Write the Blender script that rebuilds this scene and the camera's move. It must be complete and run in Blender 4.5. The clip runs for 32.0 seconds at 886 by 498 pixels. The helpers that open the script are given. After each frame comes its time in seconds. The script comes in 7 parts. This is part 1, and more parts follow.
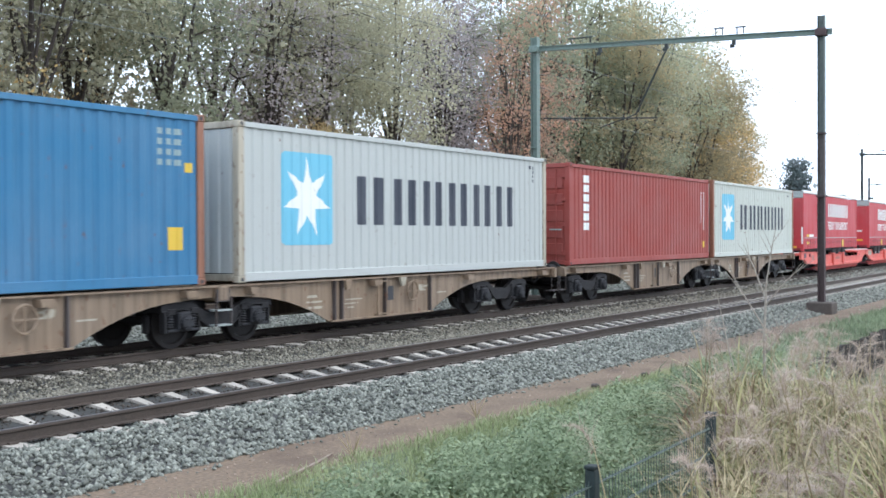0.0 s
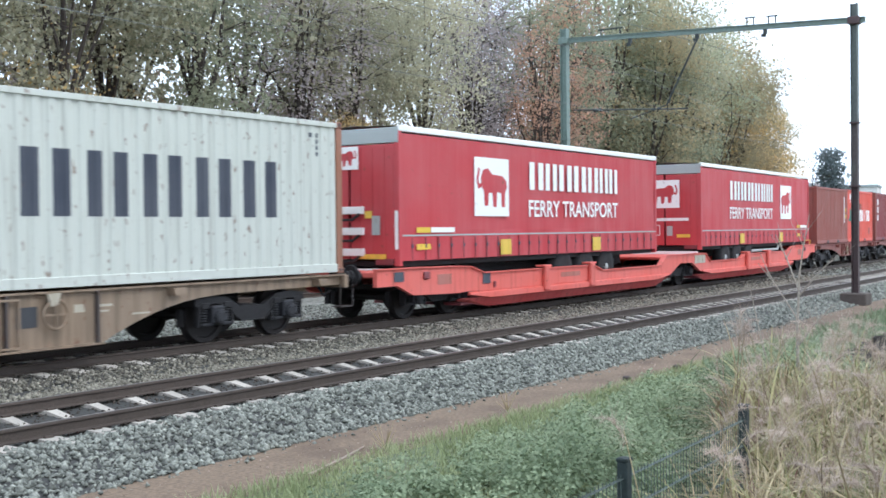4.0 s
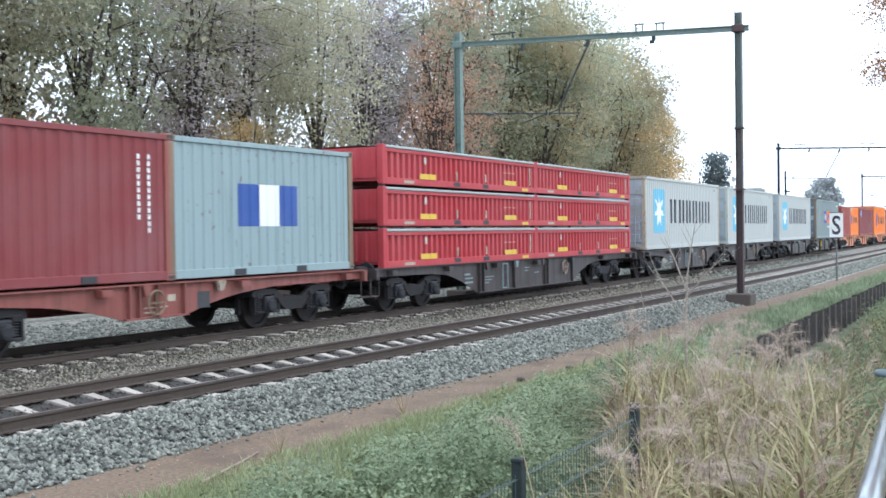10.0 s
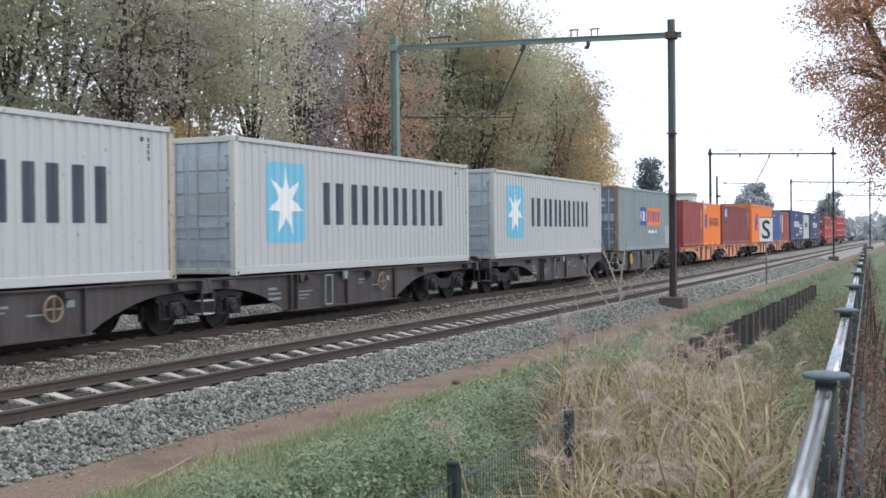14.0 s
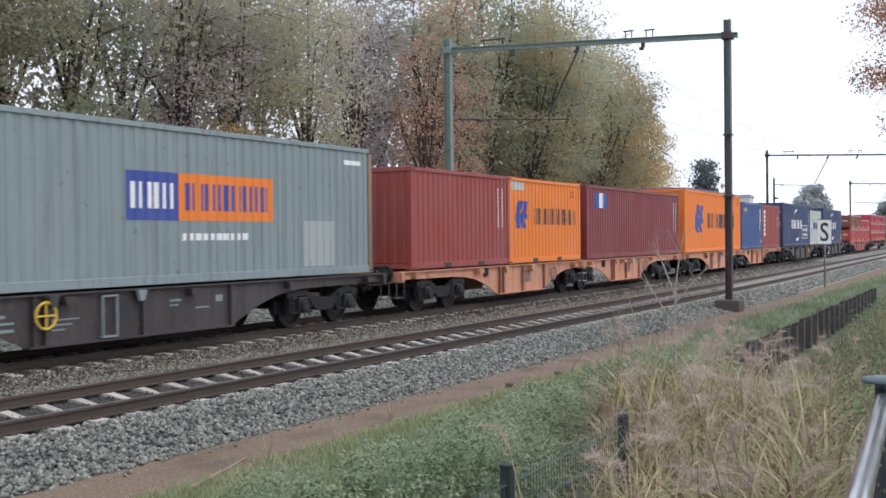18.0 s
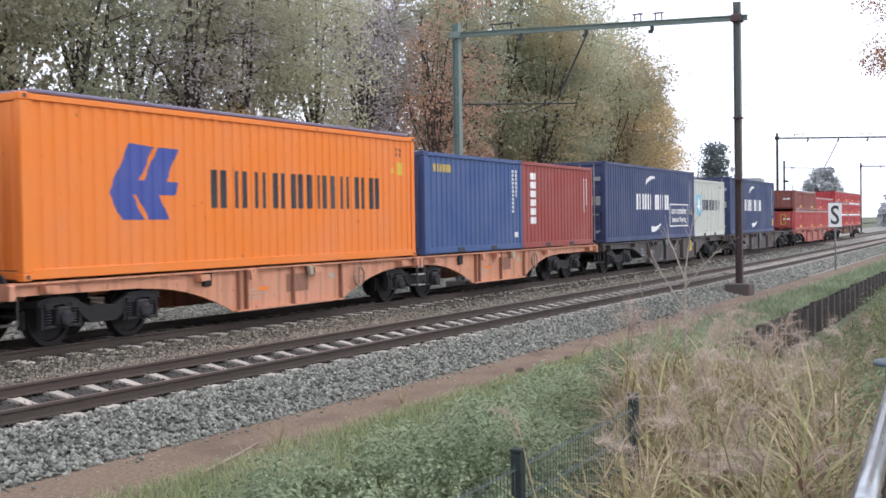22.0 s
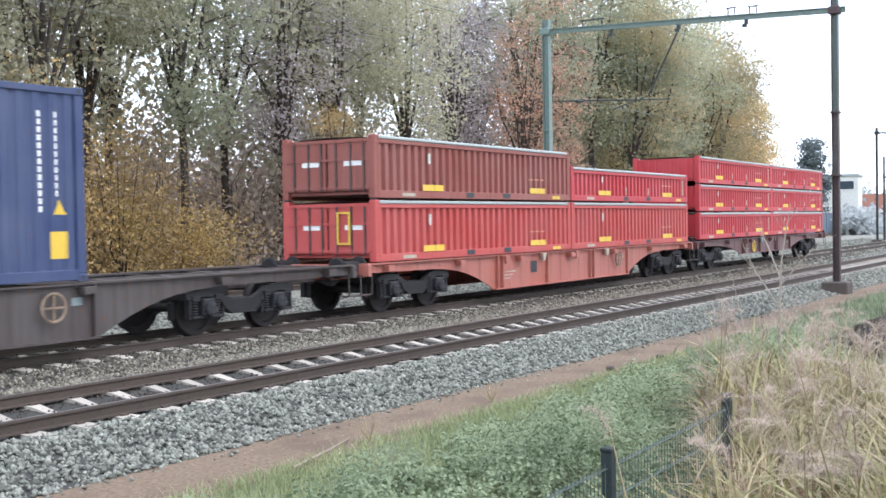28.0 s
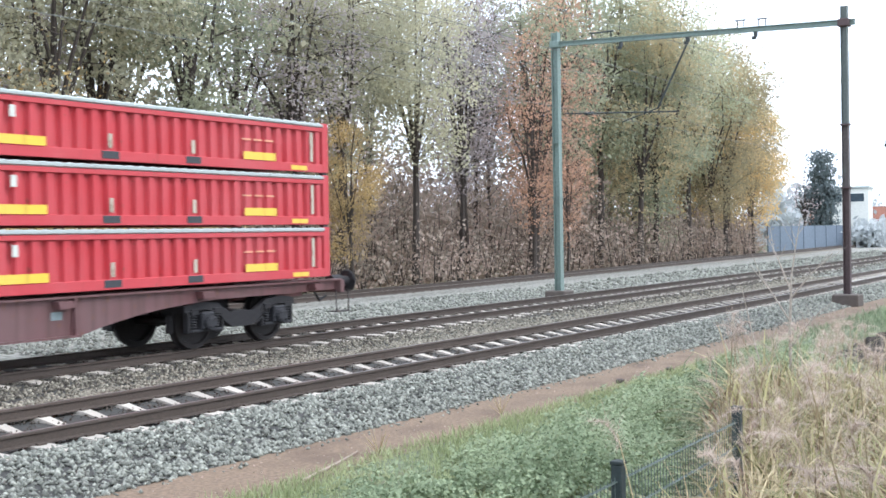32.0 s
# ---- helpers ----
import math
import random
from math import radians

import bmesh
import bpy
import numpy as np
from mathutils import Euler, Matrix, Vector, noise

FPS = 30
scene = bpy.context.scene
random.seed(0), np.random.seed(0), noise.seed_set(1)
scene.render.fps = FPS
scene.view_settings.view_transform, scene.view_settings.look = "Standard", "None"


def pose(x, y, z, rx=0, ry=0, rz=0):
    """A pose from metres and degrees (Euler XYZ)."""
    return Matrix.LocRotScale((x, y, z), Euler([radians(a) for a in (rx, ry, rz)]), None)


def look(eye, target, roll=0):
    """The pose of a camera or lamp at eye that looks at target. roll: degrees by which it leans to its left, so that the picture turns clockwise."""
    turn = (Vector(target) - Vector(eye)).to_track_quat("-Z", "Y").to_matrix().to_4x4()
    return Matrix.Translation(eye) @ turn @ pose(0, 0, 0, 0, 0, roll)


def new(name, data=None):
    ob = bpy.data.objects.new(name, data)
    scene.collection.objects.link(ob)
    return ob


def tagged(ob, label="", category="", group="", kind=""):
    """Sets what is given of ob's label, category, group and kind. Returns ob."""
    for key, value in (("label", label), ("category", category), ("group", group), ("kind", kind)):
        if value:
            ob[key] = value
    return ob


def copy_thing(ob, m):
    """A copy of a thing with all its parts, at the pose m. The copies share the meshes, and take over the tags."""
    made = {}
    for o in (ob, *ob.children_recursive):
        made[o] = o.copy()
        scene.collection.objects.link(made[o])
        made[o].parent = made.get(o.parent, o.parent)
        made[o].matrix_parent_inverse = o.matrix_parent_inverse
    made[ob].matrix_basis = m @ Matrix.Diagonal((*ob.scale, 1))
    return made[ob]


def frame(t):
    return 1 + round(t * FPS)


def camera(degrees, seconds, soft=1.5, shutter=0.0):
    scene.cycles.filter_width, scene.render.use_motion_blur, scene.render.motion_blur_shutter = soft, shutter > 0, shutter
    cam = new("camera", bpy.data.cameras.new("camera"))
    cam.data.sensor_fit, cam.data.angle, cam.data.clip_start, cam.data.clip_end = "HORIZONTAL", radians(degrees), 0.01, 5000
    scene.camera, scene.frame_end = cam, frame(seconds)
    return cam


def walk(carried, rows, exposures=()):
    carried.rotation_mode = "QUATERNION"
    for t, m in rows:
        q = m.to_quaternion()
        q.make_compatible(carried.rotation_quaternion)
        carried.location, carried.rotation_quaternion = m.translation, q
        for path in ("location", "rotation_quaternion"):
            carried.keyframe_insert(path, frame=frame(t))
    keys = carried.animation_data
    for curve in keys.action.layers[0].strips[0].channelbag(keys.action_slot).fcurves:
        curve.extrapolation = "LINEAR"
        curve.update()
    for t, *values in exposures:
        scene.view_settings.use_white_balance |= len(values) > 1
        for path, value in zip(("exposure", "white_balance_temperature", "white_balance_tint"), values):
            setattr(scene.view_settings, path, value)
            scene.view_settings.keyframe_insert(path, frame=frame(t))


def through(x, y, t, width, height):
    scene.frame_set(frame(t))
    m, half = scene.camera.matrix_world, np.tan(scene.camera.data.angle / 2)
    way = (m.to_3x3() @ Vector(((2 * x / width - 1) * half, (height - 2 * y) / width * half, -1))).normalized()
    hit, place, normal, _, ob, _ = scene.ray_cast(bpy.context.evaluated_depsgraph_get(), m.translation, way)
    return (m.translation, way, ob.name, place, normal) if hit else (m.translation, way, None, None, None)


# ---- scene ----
# The world: x runs along the tracks, y across them, z = 0 is the top of the rails.
EYE = (0.0, 0.0, 1.878)
# seconds, heading from +x towards +y, pitch, roll, in degrees
TURNS = [
(0.0, 33.55, -0.57, -0.24), (0.5, 33.39, -0.44, -0.66), (1.0, 33.73, -0.47, -0.52), (1.5, 33.98, -0.59, -0.62),
(2.0, 34.27, -0.42, -1.00), (2.5, 35.57, -0.72, -1.09), (3.0, 36.25, -1.04, -1.01), (3.5, 35.87, -1.02, -0.75),
(4.0, 35.05, -0.91, -0.61), (4.5, 33.30, -0.79, -0.49), (6.5, 30.37, -0.46, -0.11), (7.0, 30.89, -0.66, -0.29),
(7.5, 30.88, -0.57, -0.30), (8.0, 30.59, -0.56, -0.46), (8.5, 30.63, -0.62, -0.06), (9.0, 30.52, -0.58, -0.15),
(9.5, 30.18, -0.58, -0.38), (10.0, 29.85, -0.82, -0.74), (10.5, 29.39, -1.19, -0.63), (11.0, 29.42, -1.18, -0.58),
(11.5, 29.47, -0.65, -0.37), (12.0, 28.80, -0.27, -0.07), (12.5, 27.58, -0.57, 0.05), (13.0, 26.71, -0.77, -0.27),
(13.5, 26.74, -0.69, -0.46), (14.0, 26.68, -0.69, -0.58), (14.5, 27.10, -0.47, -0.61), (16.5, 30.09, -0.59, -0.76),
(17.0, 29.78, -0.50, -0.57), (17.5, 29.49, -0.67, -0.40), (18.0, 29.32, -0.55, -0.56), (18.5, 28.73, -0.56, -0.56),
(19.0, 28.41, -0.70, -0.16), (19.5, 28.08, -0.65, -0.24), (20.0, 27.91, -0.65, -0.46), (20.5, 28.25, -0.78, -0.63),
(21.0, 28.56, -0.84, -0.77), (21.5, 29.05, -1.21, -0.77), (22.0, 29.80, -1.28, -0.88), (22.5, 30.33, -1.61, -0.92),
(23.0, 30.52, -1.68, -0.61), (23.5, 30.30, -1.17, -0.47), (24.0, 30.81, -1.23, -0.58), (24.5, 31.67, -1.16, -0.81),
(25.0, 32.29, -1.34, -0.87), (25.5, 32.49, -1.33, -0.75), (27.5, 34.30, -1.56, -1.21), (28.0, 34.23, -1.33, -0.98),
(28.5, 34.64, -1.07, -1.15), (29.0, 34.66, -1.20, -1.31), (29.5, 34.14, -0.97, -1.34), (30.0, 34.25, -0.97, -0.99),
(30.5, 34.35, -0.92, -1.23), (31.0, 34.34, -0.78, -1.19), (31.5, 34.48, -0.59, -1.12), (32.0, 34.68, -0.71, -0.98)]


def camera_pose(yaw, pitch, roll):
    a, b = radians(yaw), radians(pitch)
    ahead = Vector((math.cos(a) * math.cos(b), math.sin(a) * math.cos(b), math.sin(b)))
    return look(EYE, Vector(EYE) + ahead, roll)


cam = camera(41.84, 32.0, soft=1.6, shutter=0.2)
walk(cam, [(t, camera_pose(a, b, c)) for t, a, b, c in TURNS], exposures=[(0.0, 0.0, 6220, 7), (2.5, 0.0, 6250, 8), (7.0, 0.0, 5900, 2), (9.0, 0.0, 5920, 3), (10.0, 0.03, 6180, 7), (12.0, 0.0, 6180, 6), (13.0, 0.0, 6200, 7), (14.0, -0.38, 6600, 13), (16.0, -0.5, 6600, 13), (17.5, -0.5, 6600, 13), (18.5, -0.45, 6700, 14), (19.5, -0.25, 6750, 15), (21.0, -0.25, 6750, 15), (23.0, -0.25, 6700, 15), (24.0, 0.0, 6600, 13), (25.0, 0.1, 6600, 13), (28.0, 0.3, 6430, 11), (32.0, 0.45, 6380, 9)])

# ---- light: an overcast day ----
world = bpy.data.worlds.new("world")
scene.world = world
world.use_nodes = True
wn, wl = world.node_tree.nodes, world.node_tree.links
sky = wn.new("ShaderNodeTexSky")
sky.sky_type, sky.sun_disc = "NISHITA", False
sky.sun_elevation, sky.sun_rotation = radians(50), radians(250)
cloud = wn.new("ShaderNodeMix")
cloud.data_type = "RGBA"
cloud.inputs["Factor"].default_value = 0.93
cloud.inputs["B"].default_value = (12.7, 14.0, 16.4, 1)
wl.new(sky.outputs[0], cloud.inputs["A"])
background = wn["Background"]
wl.new(cloud.outputs["Result"], background.inputs["Color"])
background.inputs["Strength"].default_value = 0.125

sun = new("sun", bpy.data.lights.new("sun", "SUN"))
sun.data.energy, sun.data.angle, sun.data.color = 1.35, radians(35), (1.0, 0.97, 0.95)
sun.matrix_world = look((0, 0, 0), (-0.3, 0.68, -0.8))


# ---- materials ----
def graph(name):
    m = bpy.data.materials.new(name)
    m.use_nodes = True
    return m, m.node_tree.nodes, m.node_tree.links, m.node_tree.nodes["Principled BSDF"]


def rgb(r, g, b):
    """Linear colour from 0-255 display values."""
    return tuple(((c / 255) / 12.92 if c < 11 else ((c / 255 + 0.055) / 1.055) ** 2.4) for c in (r, g, b)) + (1.0,)


def shade(c, k):
    return tuple(min(1.0, v * k) for v in c[:3]) + (1.0,)


def surface(name, base, second=None, dirt=None, rough=0.6, metal=0.0, scale=3.0, fine=40.0, cover=0.35, bump=0.1, streak=False, island=0.0, spread=0.12):
    """Two-scale procedural surface: a base mottled with a second colour, patches or streaks of dirt, fine relief."""
    m, n, l, p = graph(name)
    second = second or shade(base, 0.75)
    co = n.new("ShaderNodeTexCoord")
    mp = n.new("ShaderNodeMapping")
    l.new(co.outputs["Object"], mp.inputs["Vector"])
    big, small = n.new("ShaderNodeTexNoise"), n.new("ShaderNodeTexNoise")
    big.inputs["Scale"].default_value, big.inputs["Detail"].default_value = scale, 6
    small.inputs["Scale"].default_value, small.inputs["Detail"].default_value = fine, 4
    l.new(mp.outputs[0], big.inputs["Vector"])
    l.new(co.outputs["Object"], small.inputs["Vector"])
    if streak:
        mp.inputs["Scale"].default_value = (2.2, 2.2, 0.25)
    r1 = n.new("ShaderNodeMapRange")
    r1.inputs["From Min"].default_value, r1.inputs["From Max"].default_value = 0.35, 0.7
    l.new(small.outputs[0], r1.inputs["Value"])
    mix = n.new("ShaderNodeMix")
    mix.data_type = "RGBA"
    mix.inputs["A"].default_value, mix.inputs["B"].default_value = base, second
    l.new(r1.outputs[0], mix.inputs["Factor"])
    out = mix.outputs["Result"]
    if dirt:
        r2 = n.new("ShaderNodeMapRange")
        r2.inputs["From Min"].default_value, r2.inputs["From Max"].default_value = 0.78 - 0.5 * cover, 1.0 - 0.5 * cover
        r2.inputs["To Max"].default_value = 0.85
        l.new(big.outputs[0], r2.inputs["Value"])
        mx = n.new("ShaderNodeMix")
        mx.data_type = "RGBA"
        mx.inputs["B"].default_value = dirt
        l.new(r2.outputs[0], mx.inputs["Factor"])
        l.new(out, mx.inputs["A"])
        out = mx.outputs["Result"]
    hsv = n.new("ShaderNodeHueSaturation")
    l.new(out, hsv.inputs["Color"])
    vary = n.new("ShaderNodeMapRange")
    if island:
        src = n.new("ShaderNodeNewGeometry").outputs["Random Per Island"]
        spread = island
    else:
        src = n.new("ShaderNodeObjectInfo").outputs["Random"]
    vary.inputs["To Min"].default_value, vary.inputs["To Max"].default_value = 1 - spread, 1 + spread
    l.new(src, vary.inputs["Value"])
    l.new(vary.outputs[0], hsv.inputs["Value"])
    l.new(hsv.outputs[0], p.inputs["Base Color"])
    p.inputs["Metallic"].default_value = metal
    rr = n.new("ShaderNodeMapRange")
    rr.inputs["To Min"].default_value, rr.inputs["To Max"].default_value = max(0.05, rough - 0.12), min(1.0, rough + 0.15)
    l.new(big.outputs[0], rr.inputs["Value"])
    l.new(rr.outputs[0], p.inputs["Roughness"])
    if bump:
        b = n.new("ShaderNodeBump")
        b.inputs["Strength"].default_value, b.inputs["Distance"].default_value = bump, 0.02
        l.new(small.outputs[0], b.inputs["Height"])
        l.new(b.outputs[0], p.inputs["Normal"])
    return m


def leaf_material(name, base, second, island=0.3, through=0.3):
    """Foliage: two hues from leaf to leaf and from bough to bough, a little light passing through."""
    m, n, l, p = graph(name)
    geo, info, co = n.new("ShaderNodeNewGeometry"), n.new("ShaderNodeObjectInfo"), n.new("ShaderNodeTexCoord")
    patch, blend, half = n.new("ShaderNodeTexNoise"), n.new("ShaderNodeMapRange"), n.new("ShaderNodeMix")
    patch.inputs["Scale"].default_value, patch.inputs["Detail"].default_value = 0.55, 3
    l.new(co.outputs["Object"], patch.inputs["Vector"])
    blend.inputs["From Min"].default_value, blend.inputs["From Max"].default_value = 0.38, 0.62
    l.new(patch.outputs[0], blend.inputs["Value"])
    half.inputs["Factor"].default_value = 0.5
    l.new(blend.outputs[0], half.inputs["A"])
    l.new(geo.outputs["Random Per Island"], half.inputs["B"])
    mix = n.new("ShaderNodeMix")
    mix.data_type = "RGBA"
    mix.inputs["A"].default_value, mix.inputs["B"].default_value = base, second
    l.new(half.outputs["Result"], mix.inputs["Factor"])
    hsv = n.new("ShaderNodeHueSaturation")
    l.new(mix.outputs["Result"], hsv.inputs["Color"])
    vary = n.new("ShaderNodeMapRange")
    vary.inputs["To Min"].default_value, vary.inputs["To Max"].default_value = 1 - island, 1 + island
    l.new(info.outputs["Random"], vary.inputs["Value"])
    l.new(vary.outputs[0], hsv.inputs["Value"])
    l.new(hsv.outputs[0], p.inputs["Base Color"])
    p.inputs["Roughness"].default_value = 0.6
    p.inputs["Specular IOR Level"].default_value = 0.25
    t = n.new("ShaderNodeBsdfTranslucent")
    l.new(hsv.outputs[0], t.inputs["Color"])
    add = n.new("ShaderNodeMixShader")
    add.inputs["Fac"].default_value = through
    l.new(p.outputs[0], add.inputs[1])
    l.new(t.outputs[0], add.inputs[2])
    l.new(add.outputs[0], n["Material Output"].inputs["Surface"])
    return m


GRIME = rgb(92, 82, 72)
RUST = rgb(120, 72, 48)
paints = {}


def paint(key, r, g, b, grime=0.25, rust=0.0, rough=0.5):
    """Weathered vehicle or container paint: uneven fading, upright streaks of dirt, specks and runs of rust."""
    # A trace of blue-grey in every paint stands for veiling glare.
    c = mixed(rgb(r, g, b), (0.40, 0.42, 0.45, 1.0), 0.02)
    m, n, l, p = graph("paint_" + key)
    co = n.new("ShaderNodeTexCoord")

    def field(scale, detail, stretch=(1, 1, 1)):
        mp, tx = n.new("ShaderNodeMapping"), n.new("ShaderNodeTexNoise")
        mp.inputs["Scale"].default_value = stretch
        tx.inputs["Scale"].default_value, tx.inputs["Detail"].default_value = scale, detail
        l.new(co.outputs["Object"], mp.inputs["Vector"])
        l.new(mp.outputs[0], tx.inputs["Vector"])
        return tx.outputs[0]

    def layer(under, colour, value, lo, hi, most):
        rg, mx = n.new("ShaderNodeMapRange"), n.new("ShaderNodeMix")
        rg.inputs["From Min"].default_value, rg.inputs["From Max"].default_value, rg.inputs["To Max"].default_value = lo, hi, most
        l.new(value, rg.inputs["Value"])
        mx.data_type = "RGBA"
        mx.inputs["B"].default_value = colour
        l.new(rg.outputs[0], mx.inputs["Factor"])
        if isinstance(under, tuple):
            mx.inputs["A"].default_value = under
        else:
            l.new(under, mx.inputs["A"])
        return mx.outputs["Result"]

    fade, streak, speck, fine = field(0.7, 5), field(3.0, 6, (2.4, 2.4, 0.12)), field(11.0, 5, (1, 1, 0.5)), field(45, 3)
    out = layer(c, mixed(c, (0.5, 0.5, 0.5, 1), 0.09), fade, 0.35, 0.7, 1.0)
    out = layer(out, mixed(shade(c, 0.55), GRIME, 0.35), streak, 0.72 - 0.42 * grime, 0.98 - 0.42 * grime, 0.45 + 0.4 * grime)
    out = layer(out, mixed(RUST, GRIME, 0.3), speck, 0.70 - 0.10 * grime - rust, 0.76 - 0.10 * grime - rust, 0.75)
    out = layer(out, shade(c, 0.75), fine, 0.5, 0.8, 0.35)
    l.new(out, p.inputs["Base Color"])
    rr = n.new("ShaderNodeMapRange")
    rr.inputs["To Min"].default_value, rr.inputs["To Max"].default_value = rough - 0.15, min(1.0, rough + 0.3)
    l.new(streak, rr.inputs["Value"])
    l.new(rr.outputs[0], p.inputs["Roughness"])
    bp = n.new("ShaderNodeBump")
    bp.inputs["Strength"].default_value, bp.inputs["Distance"].default_value = 0.06, 0.02
    l.new(fade, bp.inputs["Height"])
    l.new(bp.outputs[0], p.inputs["Normal"])
    paints[key] = m
    return m


def mixed(a, b, k):
    return tuple(x * (1 - k) + y * k for x, y in zip(a, b))


for row in (("blue", 46, 116, 158, 0.4), ("silver", 190, 193, 189, 0.22), ("triton", 156, 62, 52, 0.25), ("cream", 200, 203, 193, 0.42, 0.03), ("rustcream", 186, 176, 156, 0.6, 0.05), ("oxide", 146, 76, 64, 0.45),
            ("coral", 220, 84, 64, 0.45), ("maroon", 132, 48, 50, 0.2), ("skygrey", 148, 168, 170, 0.35, 0.02), ("greygreen", 134, 149, 149, 0.5), ("orange", 246, 132, 32, 0.2),
            ("navy", 42, 60, 102, 0.25), ("steelblue", 52, 84, 136, 0.2), ("crimson", 188, 50, 58, 0.25), ("brickred", 188, 72, 66, 0.3), ("brownred", 98, 56, 56, 0.7),
            ("tan", 144, 121, 97, 0.75), ("darkbrown", 54, 46, 47, 0.8), ("salmon", 218, 150, 114, 0.6), ("rustred", 142, 72, 62, 0.7), ("vermilion", 224, 98, 84, 0.4),
            ("greybrown", 66, 55, 53, 0.75), ("doorgrey", 178, 189, 196, 0.35), ("white", 246, 246, 243, 0.04), ("yellow", 228, 190, 62, 0.4), ("black", 38, 40, 46, 0.1),
            ("lightblue", 116, 194, 220, 0.05), ("ink", 52, 58, 72, 0.1), ("royal", 44, 84, 160, 0.1), ("teal", 28, 120, 104, 0.1), ("hlblue", 52, 74, 156, 0.1), ("tarp", 168, 176, 174, 0.2), ("darkred", 120, 30, 40, 0.2), ("tarpblue", 112, 108, 134, 0.3), ("deepred", 196, 70, 66, 0.5), ("rustpost", 150, 98, 72, 0.5, 0.04), ("doorblue", 104, 121, 136, 0.4), ("worncoral", 176, 100, 84, 0.55)):
    paint(*row)
running = surface("running_gear", rgb(36, 34, 36), rgb(24, 23, 25), rgb(60, 52, 48), rough=0.75, scale=5, fine=30, cover=0.4, bump=0.2)
axle_grey = surface("axle_box_steel", rgb(46, 46, 50), rgb(34, 34, 37), rgb(44, 39, 38), rough=0.7, scale=7, fine=30, cover=0.5)
wheel_steel = surface("wheel_steel", rgb(48, 43, 42), rgb(36, 33, 33), rgb(70, 58, 50), rough=0.6, metal=0.3, scale=6, fine=30)
rail_rust = surface("rail_rust", rgb(82, 70, 62), rgb(62, 54, 48), rgb(64, 56, 50), rough=0.7, scale=4, fine=60, bump=0.1)
rail_bright = surface("rail_bright", rgb(120, 112, 108), rgb(100, 94, 92), rough=0.45, metal=0.5, scale=2, fine=20, bump=0.0)
concrete = surface("sleeper_concrete", rgb(186, 178, 167), rgb(160, 152, 142), rgb(136, 126, 118), rough=0.9, scale=5, fine=50, cover=0.3, bump=0.2, spread=0.14)
concrete_dark = surface("footing_concrete", rgb(98, 89, 83), rgb(80, 73, 69), rgb(78, 72, 68), rough=0.95, scale=4, fine=40, bump=0.25)
stone = surface("ballast_stone", rgb(145, 146, 136), rgb(86, 89, 82), None, rough=0.9, scale=4, fine=30, bump=0.1, island=0.5)
# Brownish stone, its colour lowered further for the shade under the train.
stone_brown = surface("track_stone", rgb(100, 94, 84), rgb(68, 64, 57), None, rough=0.9, scale=4, fine=30, bump=0.1, island=0.42)
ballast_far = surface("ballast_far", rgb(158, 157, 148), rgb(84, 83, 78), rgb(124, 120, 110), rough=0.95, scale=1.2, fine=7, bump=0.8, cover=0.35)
stone_moss = surface("mossy_stone", rgb(146, 140, 125), rgb(100, 96, 86), None, rough=0.95, scale=4, fine=30, bump=0.1, island=0.5)
stone_inner = surface("track_gravel", rgb(84, 75, 67), rgb(58, 52, 47), None, rough=0.95, scale=4, fine=30, bump=0.1, island=0.4)
# Bed kept dark to paint the shade in the gaps between loose stones.
stone_shaded = surface("ballast_bed", rgb(66, 65, 62), rgb(46, 46, 44), rgb(84, 76, 68), rough=0.95, scale=2.0, fine=26, bump=0.6, cover=0.3)
earth = surface("path_earth", rgb(128, 108, 89), rgb(94, 80, 66), rgb(88, 72, 60), rough=0.95, scale=1.3, fine=22, bump=0.6, cover=0.6)
turf = surface("turf", rgb(98, 106, 80), rgb(76, 82, 64), rgb(122, 112, 88), rough=0.95, scale=0.9, fine=14, bump=0.5, cover=0.4)
litter = surface("wood_floor", rgb(112, 92, 70), rgb(84, 70, 54), rgb(86, 92, 54), rough=0.95, scale=0.6, fine=12, bump=0.5, cover=0.4)
paving = surface("footpath_paving", rgb(150, 132, 118), rgb(128, 112, 100), rgb(116, 118, 88), rough=0.9, scale=1.4, fine=16, bump=0.3, cover=0.45)
mast_mid = surface("mast_mid", rgb(98, 92, 90), rgb(84, 76, 74), rgb(108, 114, 108), rough=0.65, scale=1.2, fine=14, cover=0.45)
mast_grey = surface("mast_grey", rgb(114, 124, 120), rgb(98, 106, 103), rgb(92, 84, 80), rough=0.6, scale=1.2, fine=14, cover=0.35)
mast_green = surface("mast_green", rgb(120, 138, 131), rgb(106, 122, 116), rgb(104, 102, 94), rough=0.6, scale=1.6, fine=14, cover=0.3)
mast_brown = surface("mast_brown", rgb(84, 68, 68), rgb(70, 57, 57), rgb(98, 92, 88), rough=0.65, scale=1.0, fine=14, cover=0.35)
steel_dark = surface("dark_steel", rgb(58, 66, 66), rgb(46, 52, 52), rough=0.5, scale=3, fine=30)
post_green = surface("fence_green", rgb(40, 52, 52), rgb(32, 42, 43), rgb(62, 66, 58), rough=0.7, scale=6, fine=40)
# Paler than the posts: the wires' sheen is put into the colour.
wire_sheen = surface("fence_wire", rgb(92, 106, 100), rgb(76, 88, 84), rough=0.5, scale=6, fine=40)
galvanised = surface("galvanised_tube", rgb(176, 182, 184), rgb(150, 156, 160), rgb(120, 124, 126), rough=0.2, metal=0.95, scale=7, fine=50, bump=0.02)
cap_teal = surface("cap_paint", rgb(88, 102, 106), rgb(76, 90, 94), rgb(64, 72, 74), rough=0.55, scale=9, fine=50)
